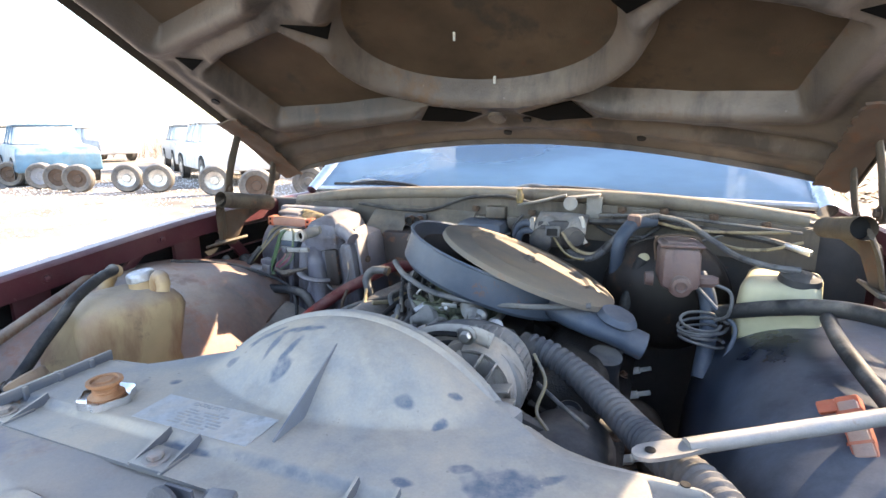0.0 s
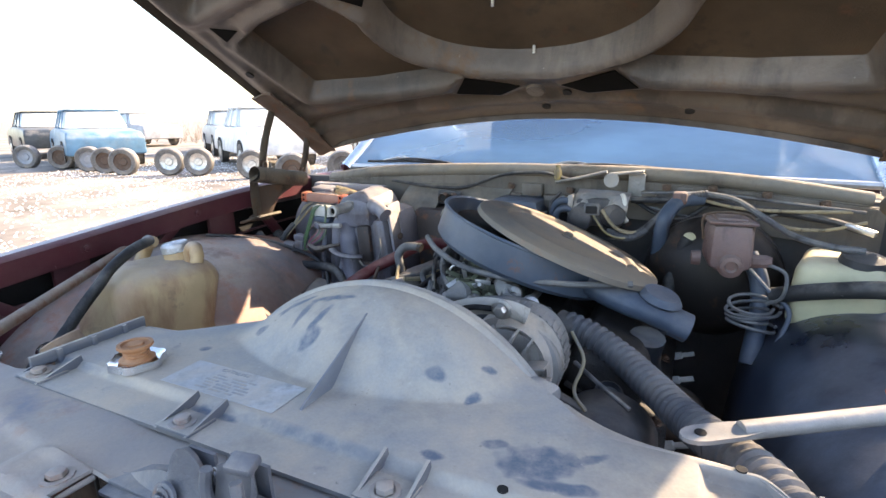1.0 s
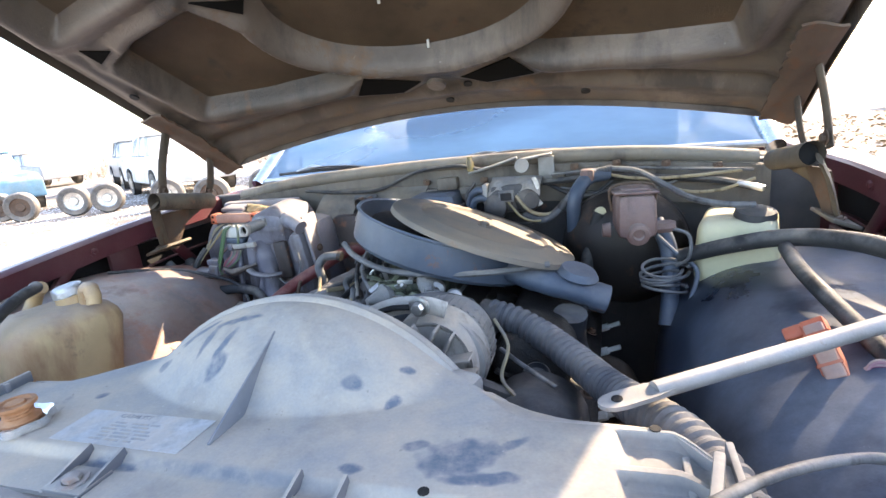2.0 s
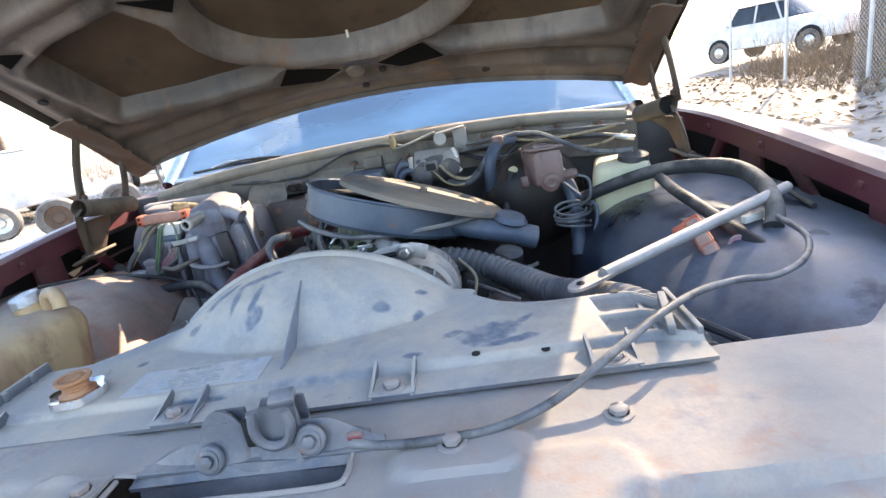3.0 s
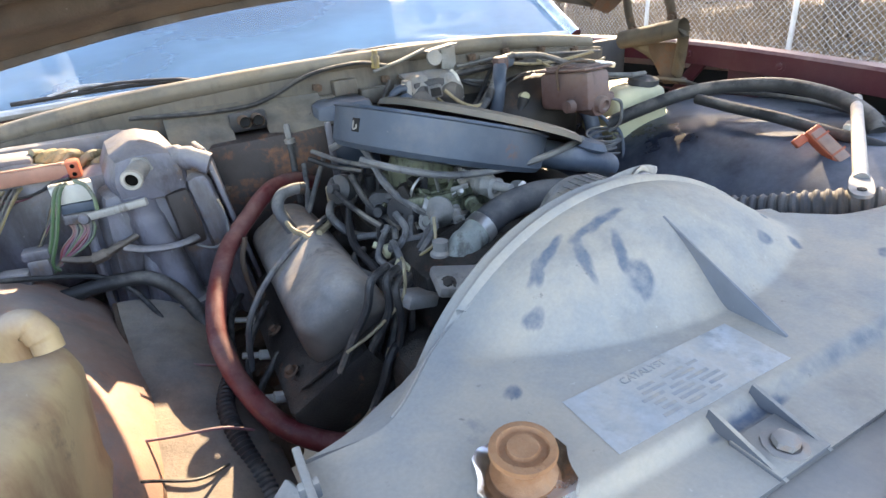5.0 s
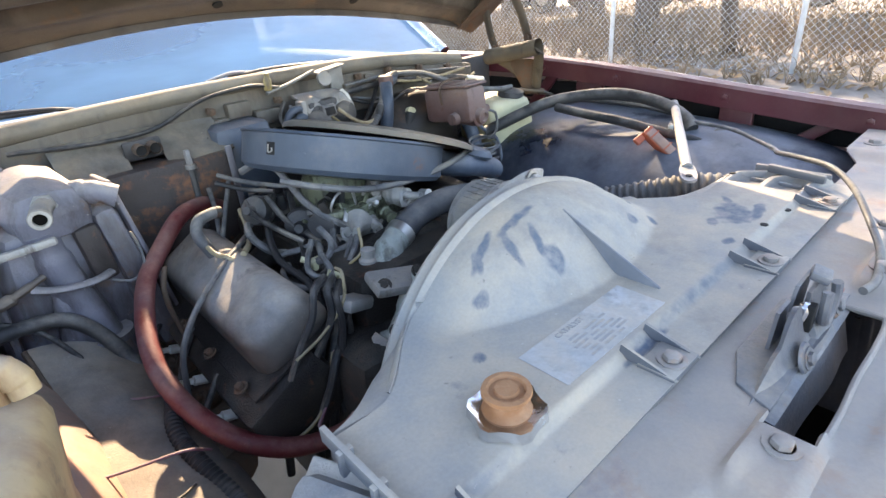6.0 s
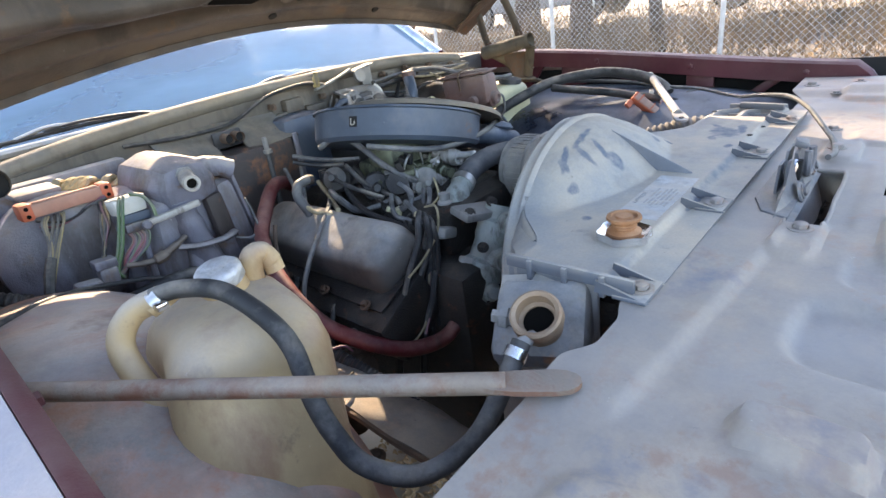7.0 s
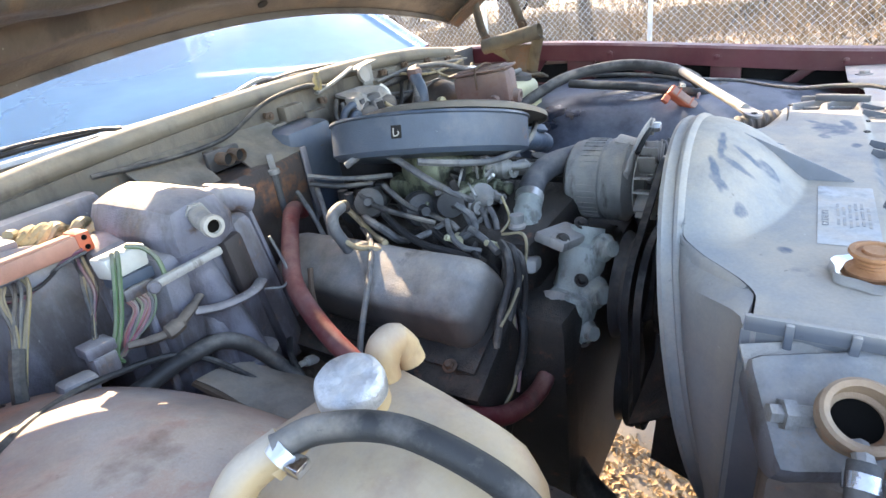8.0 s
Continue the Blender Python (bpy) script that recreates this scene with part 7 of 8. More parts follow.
b = tube([(0.20, 1.255, 1.045), (0.33, 1.25, 1.05), (0.45, 1.25, 1.04), (0.55, 1.24, 1.03), (0.615, 1.22, 1.015)], 0.0075, 8)
solo("wiper_linkage", b, "wire_black", "black rod and tube along the firewall top", "rod")
hose("firewall_wire", "thin grey wire along the firewall top", "wire", [(0.22, 1.25, 1.062), (0.35, 1.25, 1.067), (0.48, 1.25, 1.057), (0.62, 1.245, 1.045)], 0.0035, "wire_grey", 6)
solo("linkage_clip", box((0.61, 1.215, 1.018), (0.05, 0.014, 0.012), 0.003, (0, 12, -30)), "steel", "bright metal clip at the end of the firewall rod", "clip")
solo("cowl_plate", box((0.307, 1.275, 1.064), (0.03, 0.006, 0.02), 0.002), "cowl", "small dusty plate on the firewall", "plate")
solo("red_clamp", box((0.30, 1.20, 1.062), (0.028, 0.028, 0.026), 0.006), "mc", "rust-red clamp holding the wire bundle", "clamp")
for x, z, s in ((-0.03, 1.055, 0.05), (0.03, 1.03, 0.06), (0.235, 1.05, 0.03), (0.42, 1.05, 0.04), (-0.07, 1.03, 0.03)):
    solo("firewall_bracket", box((x, 1.272, z), (s, 0.03, 0.03), 0.004), "cowl", "small dusty bracket on the firewall", "bracket", "firewall brackets")

hose("heater_hose", "thick black hose lying over the wheelhouse", "hose", [(0.464, 1.047, 0.924), (0.533, 0.999, 0.956), (0.598, 0.961, 0.977), (0.651, 0.903, 0.988), (0.688, 0.819, 0.992), (0.686, 0.722, 0.980), (0.669, 0.659, 0.959), (0.655, 0.635, 0.940)], 0.0135, "rubber", 14)
hose("wiring_conduit", "dusty black conduit over the wheelhouse", "conduit", [(0.598, 0.935, 0.968), (0.593, 0.85, 0.962), (0.596, 0.765, 0.955), (0.606, 0.70, 0.943), (0.615, 0.635, 0.932), (0.640, 0.57, 0.910), (0.68, 0.50, 0.885), (0.73, 0.42, 0.86)], 0.0105, "rubber", 12)
hose("wiring_conduit", "thin black wire beside the hose", "conduit", [(0.60, 0.965, 0.985), (0.66, 0.93, 0.975), (0.715, 0.87, 0.965), (0.745, 0.79, 0.955), (0.75, 0.70, 0.94)], 0.005, "wire_black", 8)
oc = thing("orange_connector", (0.57, 0.69, 0.90), "bright orange wiring connector with an open latch on the wheelhouse", "connector")
oca = Vector((0.014, -0.060, -0.052)).normalized()
occ = Vector((-0.55, -0.35, 0.75))
occ = (occ - oca * occ.dot(oca)).normalized()
ocm = Matrix.Translation((0.565, 0.660, 0.930)) @ Matrix((oca, occ.cross(oca), occ)).transposed().to_4x4()
for nm, c, s, mm2 in (("body", (0, 0, 0), (0.085, 0.028, 0.022), "orange"), ("tab", (-0.036, -0.026, -0.004), (0.018, 0.024, 0.012), "orange"), ("latch", (0.050, -0.010, -0.006), (0.022, 0.020, 0.014), "orange"), ("latch", (0.058, -0.026, -0.008), (0.014, 0.024, 0.012), "orange"), ("insert", (0.002, 0.0, 0.009), (0.074, 0.023, 0.010), "salmon"), ("rib", (-0.020, 0.0, 0.0125), (0.003, 0.030, 0.004), "orange"), ("rib", (0.020, 0.0, 0.0125), (0.003, 0.030, 0.004), "orange")):
    nb = box([q * 0.86 for q in c], [q * 0.86 for q in s], 0.003)
    nb.transform(ocm)
    part(nm, nb, mm2, oc)
for k in range(5):
    part("wire", tube([(0.575 + 0.003 * k, 0.645 - 0.004 * k, 0.915), (0.60, 0.632, 0.918 + 0.004 * k), (0.635, 0.622, 0.925), (0.68, 0.615, 0.918 - 0.004 * k)], 0.0026, 6), "wire_pink", oc)
ptn = thing("hose_clip", (0.64, 0.624, 0.92), "pale plastic hose clip on the wheelhouse", "clip")
part("band", tube([(0.695, 0.60, 0.915), (0.685, 0.585, 0.925)], 0.0195, 14, 2), "greyduct", ptn)
part("tie", box((0.645, 0.675, 0.945), (0.035, 0.010, 0.012), 0.002, (0, 0, 20)), "white", ptn)
hose("release_cable", "pale grey bonnet release cable sagging over the front panel", "cable",
     [(0.115, 0.230, 0.958), (0.144, 0.226, 0.956), (0.190, 0.231, 0.952), (0.234, 0.239, 0.951), (0.283, 0.258, 0.957), (0.343, 0.292, 0.976), (0.394, 0.331, 0.984), (0.45, 0.385, 0.975), (0.509, 0.430, 0.960), (0.56, 0.45, 0.950), (0.62, 0.50, 0.945), (0.655, 0.56, 0.950), (0.66, 0.64, 0.955)], 0.0040, "wire_grey", 10)
hose("loose_wire", "black wire looped behind the shroud corner", "wire", [(0.44, 0.40, 0.94), (0.49, 0.36, 0.92), (0.53, 0.33, 0.90), (0.60, 0.30, 0.88)], 0.005, "wire_black", 8)

# ---- clutter along the firewall ----
rnd = random.Random(33)
for k, (x0, z0, x1, z1, sag) in enumerate(((0.21, 1.040, 0.36, 1.046, 0.030), (0.24, 1.030, 0.50, 1.040, 0.022), (0.31, 1.062, 0.60, 1.046, 0.012), (0.10, 1.000, 0.30, 1.045, 0.045), (-0.06, 1.030, 0.08, 1.035, 0.030), (0.42, 1.050, 0.62, 1.030, 0.028), (-0.12, 1.020, 0.02, 1.010, 0.020))):
    y = 1.262 - 0.006 * k
    pts = [(x0, y, z0), (x0 * 0.7 + x1 * 0.3 + rnd.uniform(-0.01, 0.01), y - 0.02, (z0 + z1) / 2 - sag * 0.8), (x0 * 0.35 + x1 * 0.65, y - 0.025 + rnd.uniform(-0.01, 0.01), (z0 + z1) / 2 - sag), (x1, y - 0.004, z1)]
    hose("control_wire", "dusty control wire hanging at the firewall", "wire", pts, (0.0045, 0.003, 0.0035)[k % 3], ("wire_black", "wire_grey", "wire_tan")[k % 3], 8, "wires at the firewall")
cdt = thing("braided_conduit", (0.24, 1.17, 0.97), "grey braided wire sleeve looping to the clamp", "conduit")
part("sleeve", tube([(0.165, 1.185, 0.985), (0.205, 1.160, 0.978), (0.240, 1.165, 0.995), (0.268, 1.178, 1.028), (0.298, 1.200, 1.060), (0.35, 1.225, 1.070)], 0.0075, 10, ribs=40, rib=0.0008), "greyduct", cdt)
part("tape", tube([(0.243, 1.166, 0.998), (0.256, 1.172, 1.014)], 0.0092, 10, 2), "wire_black", cdt)
for x, z in ((-0.085, 1.062), (0.06, 1.058), (0.27, 1.074), (0.36, 1.076), (0.46, 1.068), (0.56, 1.055)):
    clip = thing("wire_clip", (x, 1.275, z - 0.01), "small rusty clip screwed to the firewall", "clip", "firewall clips")
    part("strap", box((x, 1.270, z), (0.018, 0.010, 0.012), 0.002, (0, rnd.uniform(-15, 15), 0)), "rusty", clip)
    part("screw", bolt((x, 1.264, z), 0.0045, 0.004, (0, -1, 0)), "rusty", clip)
for x, z, r in ((-0.02, 1.01, 0.014), (0.235, 1.015, 0.012), (0.50, 1.0, 0.016)):
    solo("grommet", lathe([(r, 0), (r * 1.25, 0.004), (r, 0.010), (r * 0.6, 0.010), (r * 0.55, 0.0)], (x, 1.30, z), (0, -1, 0), 18), "rubber", "black rubber grommet in the firewall", "grommet", "firewall grommets")
hose("dip_stick_tube", "thin bent steel tube beside the valve cover", "tube", [(-0.30, 0.98, 0.72), (-0.315, 0.985, 0.80), (-0.318, 0.99, 0.86), (-0.305, 0.995, 0.90)], 0.004, "rusty", 8)
man = thing("exhaust_manifold", (-0.36, 0.92, 0.62), "rusty cast exhaust manifold under the valve cover", "exhaust")
part("log", tube([(-0.345, 0.76, 0.685), (-0.355, 0.85, 0.68), (-0.358, 0.96, 0.675), (-0.352, 1.08, 0.665), (-0.34, 1.14, 0.62)], 0.030, 12), "rusty", man)
part("heat_shield", sheet(lambda u, v: (-0.372 - 0.010 * math.sin(v * 3), 0.80 + 0.22 * u, 0.655 + 0.07 * v), span(0, 1, 8), span(0, 1, 6), 0.003), "rusty", man)
for y in (0.80, 0.90, 1.03):
    part("nut", bolt((-0.335, y, 0.715), 0.008, 0.010, (-0.7, 0, 0.7)), "rusty", man)


# ---- the yard ----
def ground_mat():
    m = mat("gravel_ground", (0.27, 0.235, 0.20), 0.95, dust=0.0, var=0.5, scale=0.8, fine=22.0, bump=1.0, stain=0.3, staincol=(0.09, 0.075, 0.06))
    return m


M["ground"] = ground_mat()
M["leaf"] = mat("dry_leaves", (0.28, 0.185, 0.10), 0.8, dust=0.0, var=0.6, scale=3.0)
M["bark"] = mat("tree_bark", (0.13, 0.10, 0.08), 0.9, dust=0.0, var=0.4, scale=6.0, bump=0.6)
M["twig"] = mat("dry_brush", (0.24, 0.18, 0.12), 0.9, dust=0.0, var=0.5, scale=4.0)
M["galv"] = mat("galvanised_steel", (0.55, 0.57, 0.60), 0.45, 0.7, dust=0.0, var=0.15, scale=10)
M["paintblue"] = mat("blue_car_paint", (0.10, 0.22, 0.33), 0.35, dust=0.4, scale=3)
M["paintwhite"] = mat("white_car_paint", (0.80, 0.79, 0.77), 0.35, dust=0.3, scale=3)
M["paintdark"] = mat("dark_car_paint", (0.04, 0.05, 0.06), 0.3, dust=0.3, scale=3)
M["paintgrey"] = mat("grey_car_paint", (0.30, 0.31, 0.33), 0.35, dust=0.3, scale=3)
M["paintred"] = mat("red_car_paint", (0.42, 0.03, 0.05), 0.35, dust=0.2, scale=3)
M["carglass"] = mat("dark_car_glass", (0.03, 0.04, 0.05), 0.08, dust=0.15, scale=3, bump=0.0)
# pale copy of the car glass, with the yard's glare in its colour
M["paleglass"] = mat("glare_car_glass", (0.50, 0.55, 0.58), 0.15, dust=0.4, scale=3, bump=0.0)
# dust made heavy and pale to paint the yard's glare on the tyres
M["tyre"] = mat("tyre_rubber", (0.045, 0.043, 0.041), 0.8, dust=0.75, dustcol=(0.42, 0.38, 0.34), scale=5, upmin=-0.6)


def land_z(x, y):
    z = 0.10 * sstep(3.5, 6.5, x) + 0.35 * sstep(7.0, 14.0, x) + 0.015 * math.sin(x * 1.7) * math.cos(y * 1.3)
    under = sstep(2.4, 1.2, abs(x)) * sstep(-1.6, -0.5, y) * sstep(3.8, 2.4, y)  # dip added under the car so that sun reaches the ground there
    return z if (abs(x) > 1.3 or y < -1.5 or y > 4) else 0.0 - 0.30 * under


lin = [-900, -400, -200, -100, -60, -40] + span(-30, 30, 90) + [40, 60, 100, 200, 400, 900]
part_ground = solo("ground", sheet(lambda x, y: (x, y, land_z(x, y)), lin, lin, 0), "ground", "pale gravel and dirt ground of the scrapyard", "ground", kind="structure")

rnd = random.Random(7)


def scatter(n, where, size, zoff, material, name, label, category, tilt_max=60, quad=True):
    nb = bmesh.new()
    for _ in range(n):
        x, y = where()
        s = size * rnd.uniform(0.5, 1.4)
        m = pose(x, y, land_z(x, y) + zoff * rnd.uniform(0.5, 1.5), rnd.uniform(-tilt_max, tilt_max), rnd.uniform(-tilt_max, tilt_max), rnd.uniform(0, 360))
        if quad:
            nb.faces.new([nb.verts.new(m @ Vector(p)) for p in ((-s, -0.45 * s, 0), (0, -0.6 * s, 0.15 * s), (s, 0, 0), (0, 0.6 * s, 0.12 * s))])
        else:
            v = [nb.verts.new(m @ Vector(p) * 1.0) for p in ((-s, -s * 0.7, -s * 0.5), (s, -s * 0.6, -s * 0.5), (0.2 * s, s, -s * 0.5), (0, 0, s * 0.6))]
            for a, b2, c in ((0, 1, 3), (1, 2, 3), (2, 0, 3), (0, 2, 1)):
                nb.faces.new((v[a], v[b2], v[c]))
    return solo(name, nb, material, label, category, kind="stuff", flat=True)


scatter(9000, lambda: (rnd.uniform(1.2, 14), rnd.uniform(-6, 16)), 0.055, 0.02, "leaf", "leaf_litter", "dry brown fallen leaves and litter beyond the car", "leaves", 35)
scatter(9000, lambda: (rnd.uniform(-14, -1.2), rnd.uniform(0, 14)), 0.022, 0.006, "paintwhite", "gravel", "pale loose gravel of the yard", "gravel", 30, False)
scatter(14000, lambda: (rnd.uniform(-0.9, 0.9), rnd.uniform(0.1, 1.5)), 0.012, 0.010, "leaf", "leaf_litter", "sunlit dry leaves and grit under the engine", "leaves", 45)

# chain-link fence along the right of the yard
FX = 6.35
fence = thing("chain_link_fence", (FX, 2, 0), "galvanised chain-link fence with steel posts", "fence", kind="structure")
fy = [-3.6, -0.9] + [2.03 + 2.22 * k for k in range(0, 6)]
for y in fy:
    part("post", tube([(FX, y, land_z(FX, y) - 0.1), (FX, y, 2.1)], 0.03, 12, 2), "galv", fence)
part("top_rail", tube([(FX, fy[0], 2.08), (FX, fy[-1], 2.08)], 0.02, 8, 2), "galv", fence)
nb = bmesh.new()
pitch, ztop, zbot = 0.075, 2.05, 0.12
y0, y1 = -1.5, 9.0
n = int((y1 - y0) / pitch)
for k in range(-int((ztop - zbot) / pitch), n):
    for sgn in (1, -1):
        ya, za, yb2, zb = y0 + k * pitch, zbot, y0 + k * pitch + (ztop - zbot), ztop
        if sgn < 0:
            za, zb = ztop, zbot
        lo_t, hi_t = max(0.0, (y0 - ya) / (yb2 - ya)), min(1.0, (y1 - ya) / (yb2 - ya))
        if hi_t <= lo_t:
            continue
        p, q = Vector((FX - 0.035 + 0.003 * sgn, ya, za)), Vector((FX - 0.035 + 0.003 * sgn, yb2, zb))
        tube([p.lerp(q, lo_t), p.lerp(q, hi_t)], 0.0022, 3, 1, nb, cap=False)
part("wire_mesh", nb, "galv", fence, kind="stuff")


def wheel(c, axis, r=0.32, w=0.2, rim="paintgrey", name="wheel", label="old tyre and wheel lying in the yard"):
    wv = thing(name, (c[0], c[1], c[2] - r), label, "wheel", "scrap wheels")
    part("tyre", lathe([(r * 0.62, -w * 0.45), (r * 0.9, -w * 0.5), (r, -w * 0.35), (r, w * 0.35), (r * 0.9, w * 0.5), (r * 0.62, w * 0.45), (r * 0.6, 0)], c, axis, 28, closed=False), "tyre", wv)
    part("rim", lathe([(r * 0.62, -w * 0.42), (r * 0.58, -w * 0.3), (r * 0.3, -w * 0.2), (r * 0.25, -w * 0.32), (0, -w * 0.32)], c, axis, 24, closed=False), rim, wv)
    part("rim", lathe([(r * 0.62, w * 0.42), (r * 0.58, w * 0.3), (r * 0.3, w * 0.2), (r * 0.25, w * 0.32), (0, w * 0.32)], c, axis, 24, closed=False), rim, wv)
    return wv


for x, y, rim in ((-15.7, 7.9, "paintgrey"), (-14.5, 8.1, "rusty"), (-13.0, 7.9, "paintgrey"), (-12.2, 7.8, "rusty"), (-11.4, 7.7, "rusty"), (-10.4, 8.1, "steel"), (-9.7, 8.3, "steel"), (-8.0, 8.2, "steel"), (-6.4, 7.6, "rusty"), (-6.0, 8.6, "tyre")):
    wheel((x, y, 0.30), (0.55, -0.84, 0), 0.31, 0.2, rim, "old_tyre")


def scrap_car(at, turn, paint, label, s=(1.8, 4.4, 0.62), cab=True, lift=0.0):
    """A plain old car: lower body, cabin with glass, bonnet line and wheels."""
    cv = thing("scrap_car", (0, 0, 0), label, "car", "scrap cars")
    w, ln, h = s
    zb = 0.35
    nb = bmesh.new()
    prof = [(-ln / 2, zb), (-ln / 2, zb + 0.45), (-ln * 0.46, zb + 0.6), (-ln * 0.16, zb + 0.66), (ln * 0.30, zb + 0.66), (ln * 0.48, zb + 0.58), (ln / 2, zb + 0.4), (ln / 2, zb)]
    for sx in (-1, 1):
        pass
    rows = [[nb.verts.new((sx * w / 2 * (0.93 if z > zb + 0.5 else 1.0), y, z)) for y, z in prof] for sx in (-1, 1)]
    nb.faces.new(rows[0]), nb.faces.new(rows[1][::-1])
    for k in range(len(prof)):
        j = (k + 1) % len(prof)
        nb.faces.new((rows[0][k], rows[1][k], rows[1][j], rows[0][j]))
    bmesh.ops.recalc_face_normals(nb, faces=nb.faces[:])
    bmesh.ops.bevel(nb, geom=nb.edges[:], offset=0.05, segments=3, affect="EDGES", profile=0.5)
    part("body", nb, paint, cv)
    if cab:
        # cars on the left get the glass paled for glare
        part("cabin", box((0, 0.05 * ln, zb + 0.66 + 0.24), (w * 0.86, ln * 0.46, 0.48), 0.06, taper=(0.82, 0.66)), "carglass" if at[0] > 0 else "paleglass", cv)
        part("roof", box((0, 0.05 * ln, zb + 0.66 + 0.50), (w * 0.74, ln * 0.32, 0.05), 0.02), paint, cv)
        for sx in (-1, 1):
            for y in (-0.12, 0.05, 0.24):
                part("pillar", tube([(sx * w * 0.425, ln * y * 1.05, zb + 0.66), (sx * w * 0.36, ln * (0.05 + (y - 0.05) * 0.72), zb + 0.66 + 0.48)], 0.03, 8, 2), paint, cv)
    for sx in (-1, 1):
        for y in (-0.31, 0.29):
            tv = part("wheel", lathe([(0.19, -0.09), (0.29, -0.1), (0.32, -0.07), (0.32, 0.07), (0.29, 0.1), (0.19, 0.09)], (sx * (w / 2 - 0.08), ln * y, 0.32), (1, 0, 0), 24), "tyre", cv)
            part("rim", lathe([(0.19, 0), (0.12, 0.02), (0.05, 0.04), (0, 0.04)], (sx * (w / 2 + 0.0), ln * y, 0.32), (sx, 0, 0), 20), "steel", tv)
            part("arch", lathe([(0.36, 0), (0.36, 0.02), (0.30, 0.02)], (sx * (w / 2 - 0.01), ln * y, 0.36), (sx, 0, 0), 24), "dark", cv)
    cv.matrix_world = pose(at[0], at[1], land_z(*at[:2]) + lift, 0, 0, turn)
    return cv


scrap_car((-15.5, 9.6), 66, "paintblue", "pale blue old car with no bonnet among scrap wheels")
scrap_car((-10.6, 11.2), 58, "paintwhite", "white scrap car parked in the yard")
scrap_car((-20.5, 11.0), 70, "paintdark", "dark scrap car parked in the yard")
scrap_car((-15.2, 14.5), 55, "paintgrey", "grey scrap car parked behind the others")
scrap_car((-8.0, 14.0), 50, "paintwhite", "white scrap car parked behind the wheels")
scrap_car((-24.0, 17.0), 80, "paintgrey", "grey scrap car far across the yard")
scrap_car((-5.8, 11.5), 30, "paintwhite", "white scrap car beyond the wing")
scrap_car((10.6, 1.6), 8, "paintdark", "dark blue car behind the chain-link fence", lift=0.25)
scrap_car((11.2, 7.2), 6, "paintgrey", "grey car behind the fence", lift=0.2)
scrap_car((13.0, 12.5), 20, "paintred", "red car far behind the fence", lift=0.1)
scrap_car((9.5, 17.0), 30, "paintwhite", "white car far behind the trees", lift=0.1)


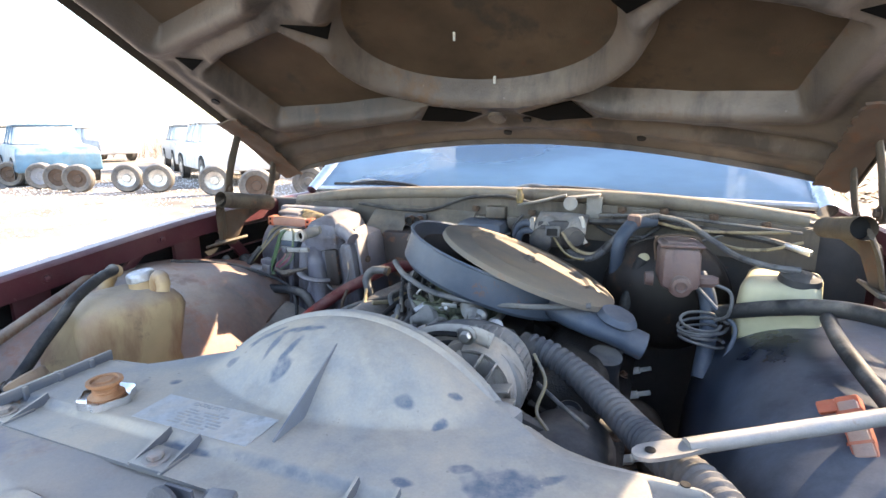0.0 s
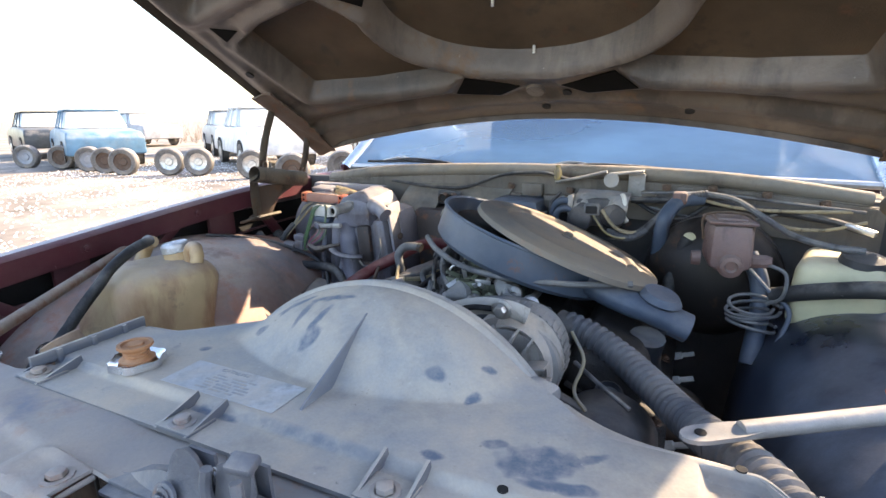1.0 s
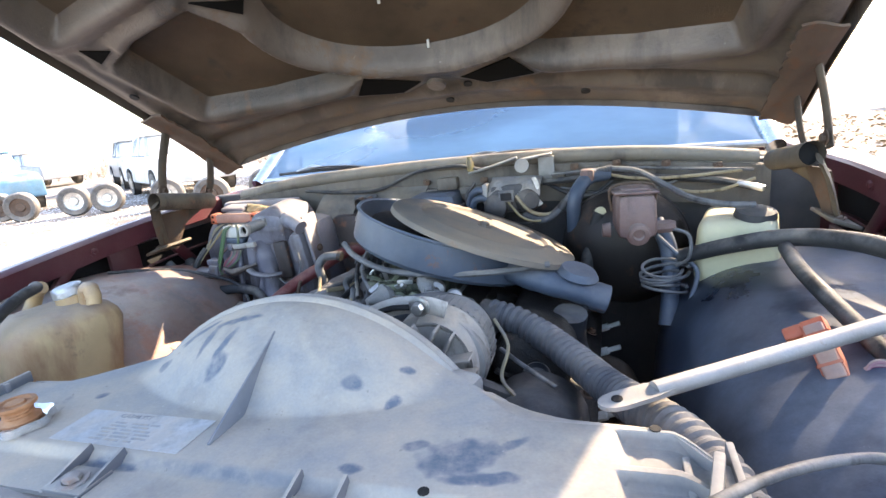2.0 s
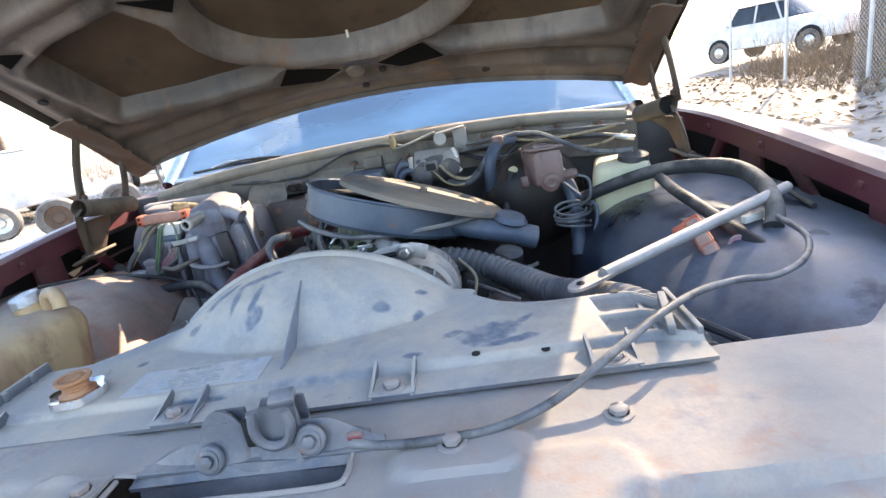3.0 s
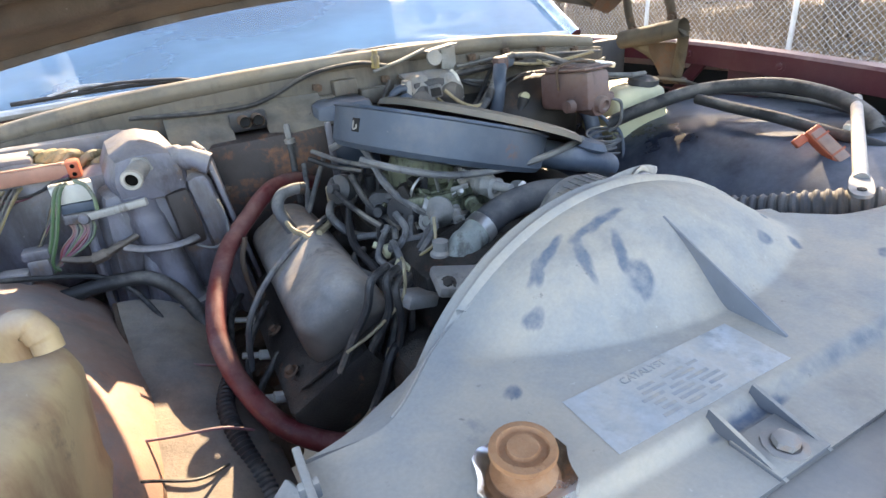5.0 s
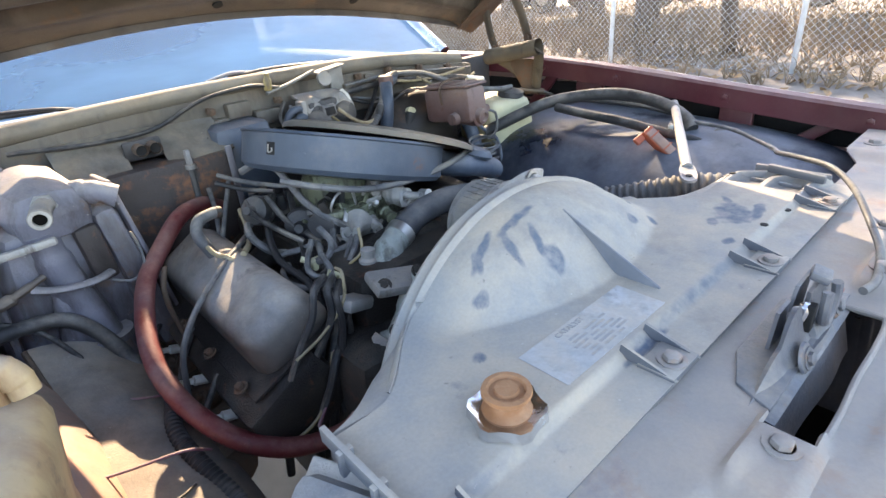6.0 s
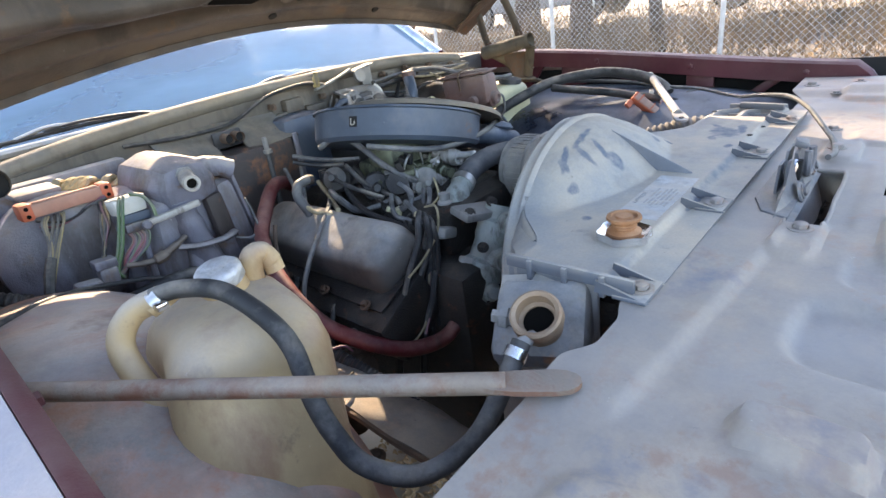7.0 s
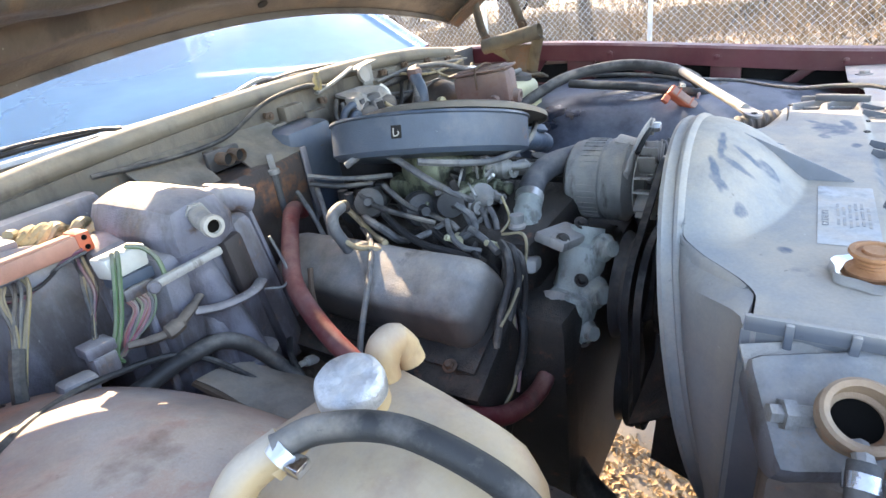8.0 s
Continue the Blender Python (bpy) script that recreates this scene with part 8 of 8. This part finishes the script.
def bare_tree(at, h, r, seed, leaves=150):
    tr = random.Random(seed)
    tv = thing("bare_tree", (at[0], at[1], land_z(*at)), "nearly bare autumn tree with a few yellow-brown leaves", "tree", "trees behind the fence")
    z0 = land_z(*at) - 0.1
    top = Vector((at[0] + tr.uniform(-0.5, 0.5), at[1] + tr.uniform(-0.5, 0.5), z0 + h))
    trunk = [Vector((at[0], at[1], z0)), Vector((at[0] + tr.uniform(-0.1, 0.1), at[1] + tr.uniform(-0.1, 0.1), z0 + h * 0.35)), Vector((at[0], at[1], z0)).lerp(top, 0.7) + Vector((tr.uniform(-0.2, 0.2), 0, 0)), top]
    part("trunk", tube(trunk, [r * 1.25, r, r * 0.9, r * 0.8, r * 0.65, r * 0.5, r * 0.35], 10), "bark", tv)
    nb, tips = bmesh.new(), []
    for _ in range(16 if leaves < 500 else 34):
        t = tr.uniform(0.3, 1.0)
        s = trunk[0].lerp(top, t)
        d = Vector((tr.uniform(-1, 1), tr.uniform(-1, 1), tr.uniform(0.2, 1.0))).normalized() * h * tr.uniform(0.15, 0.35)
        e = s + d
        tube([s, s.lerp(e, 0.5) + Vector((tr.uniform(-0.1, 0.1), tr.uniform(-0.1, 0.1), 0.1)), e], [r * 0.3, r * 0.2, r * 0.1], 6, 4, nb)
        for _ in range(5):
            q = s.lerp(e, tr.uniform(0.3, 1))
            w2 = q + Vector((tr.uniform(-1, 1), tr.uniform(-1, 1), tr.uniform(-0.2, 1))).normalized() * h * tr.uniform(0.05, 0.14)
            tube([q, q.lerp(w2, 0.5) + Vector((0, 0, 0.04)), w2], [r * 0.09, r * 0.04], 4, 3, nb)
            tips.append((q, w2))
    part("branches", nb, "bark", tv, kind="stuff")
    lb = bmesh.new()
    for _ in range(leaves):
        q, w2 = tr.choice(tips)
        c = q.lerp(w2, tr.uniform(0.2, 1.1)) + Vector((tr.gauss(0, 0.12), tr.gauss(0, 0.12), tr.gauss(0, 0.10)))
        m = pose(*c, tr.uniform(-70, 70), tr.uniform(-70, 70), tr.uniform(0, 360))
        s = tr.uniform(0.035, 0.075)
        lb.faces.new([lb.verts.new(m @ Vector(p)) for p in ((-s, 0, 0), (0, -0.5 * s, 0.1 * s), (s, 0, 0), (0, 0.5 * s, 0.1 * s))])
    part("leaf_cluster", lb, "leaf", tv, kind="stuff", flat=True)


for k, (x, y, h, r) in enumerate(((8.3, 4.8, 6, 0.16), (7.6, 3.2, 5, 0.09), (9.0, 6.3, 7, 0.2), (8.0, 9.0, 6, 0.14), (11.5, 10.5, 7, 0.2), (10.2, 0.4, 6, 0.15), (2.6, 16.5, 6, 0.16), (8.6, -2.0, 6, 0.14), (-3.5, 22, 7, 0.2), (-12, 26, 8, 0.22), (-22, 24, 8, 0.22))):
    bare_tree((x, y), h, r, 40 + k)
# trees added along the sun's line to throw broken shade on the front panel
bare_tree((8.7, 10.6), 10.5, 0.2, 77, 3200)
bare_tree((10.0, 12.4), 11.0, 0.2, 78, 2600)
bare_tree((8.50, 11.55), 13.0, 0.27, 79, 120)


def brush(n, where, h, name, label):
    nb = bmesh.new()
    for _ in range(n):
        x, y = where()
        z = land_z(x, y)
        for _ in range(5):
            d = Vector((rnd.uniform(-0.5, 0.5), rnd.uniform(-0.5, 0.5), rnd.uniform(0.4, 1.0))) * h * rnd.uniform(0.4, 1.1)
            s = Vector((x, y, z - 0.02))
            tube([s, s + d * 0.55 + Vector((rnd.uniform(-0.06, 0.06), rnd.uniform(-0.06, 0.06), 0.03)), s + d], [0.006, 0.004, 0.0025], 3, 2, nb, cap=False)
            if rnd.random() < 0.6:
                e = s + d * rnd.uniform(0.5, 1)
                sz = rnd.uniform(0.02, 0.05)
                nb.faces.new([nb.verts.new(e + Vector((rnd.uniform(-sz, sz), rnd.uniform(-sz, sz), rnd.uniform(-sz, sz)))) for _ in range(3)])
    return solo(name, nb, "twig", label, "brush", kind="stuff", flat=True)


brush(900, lambda: (rnd.uniform(6.6, 9.5), rnd.uniform(-2, 14)), 1.0, "dry_brush", "dry brown brush and weeds behind the fence")
brush(210, lambda: (rnd.uniform(5.7, 6.7), rnd.uniform(-2, 12)), 0.3, "dry_brush", "low dry weeds at the foot of the fence")
brush(294, lambda: (rnd.uniform(-30, 4), rnd.uniform(19, 26)), 1.6, "dry_brush", "far dry brush at the edge of the yard")
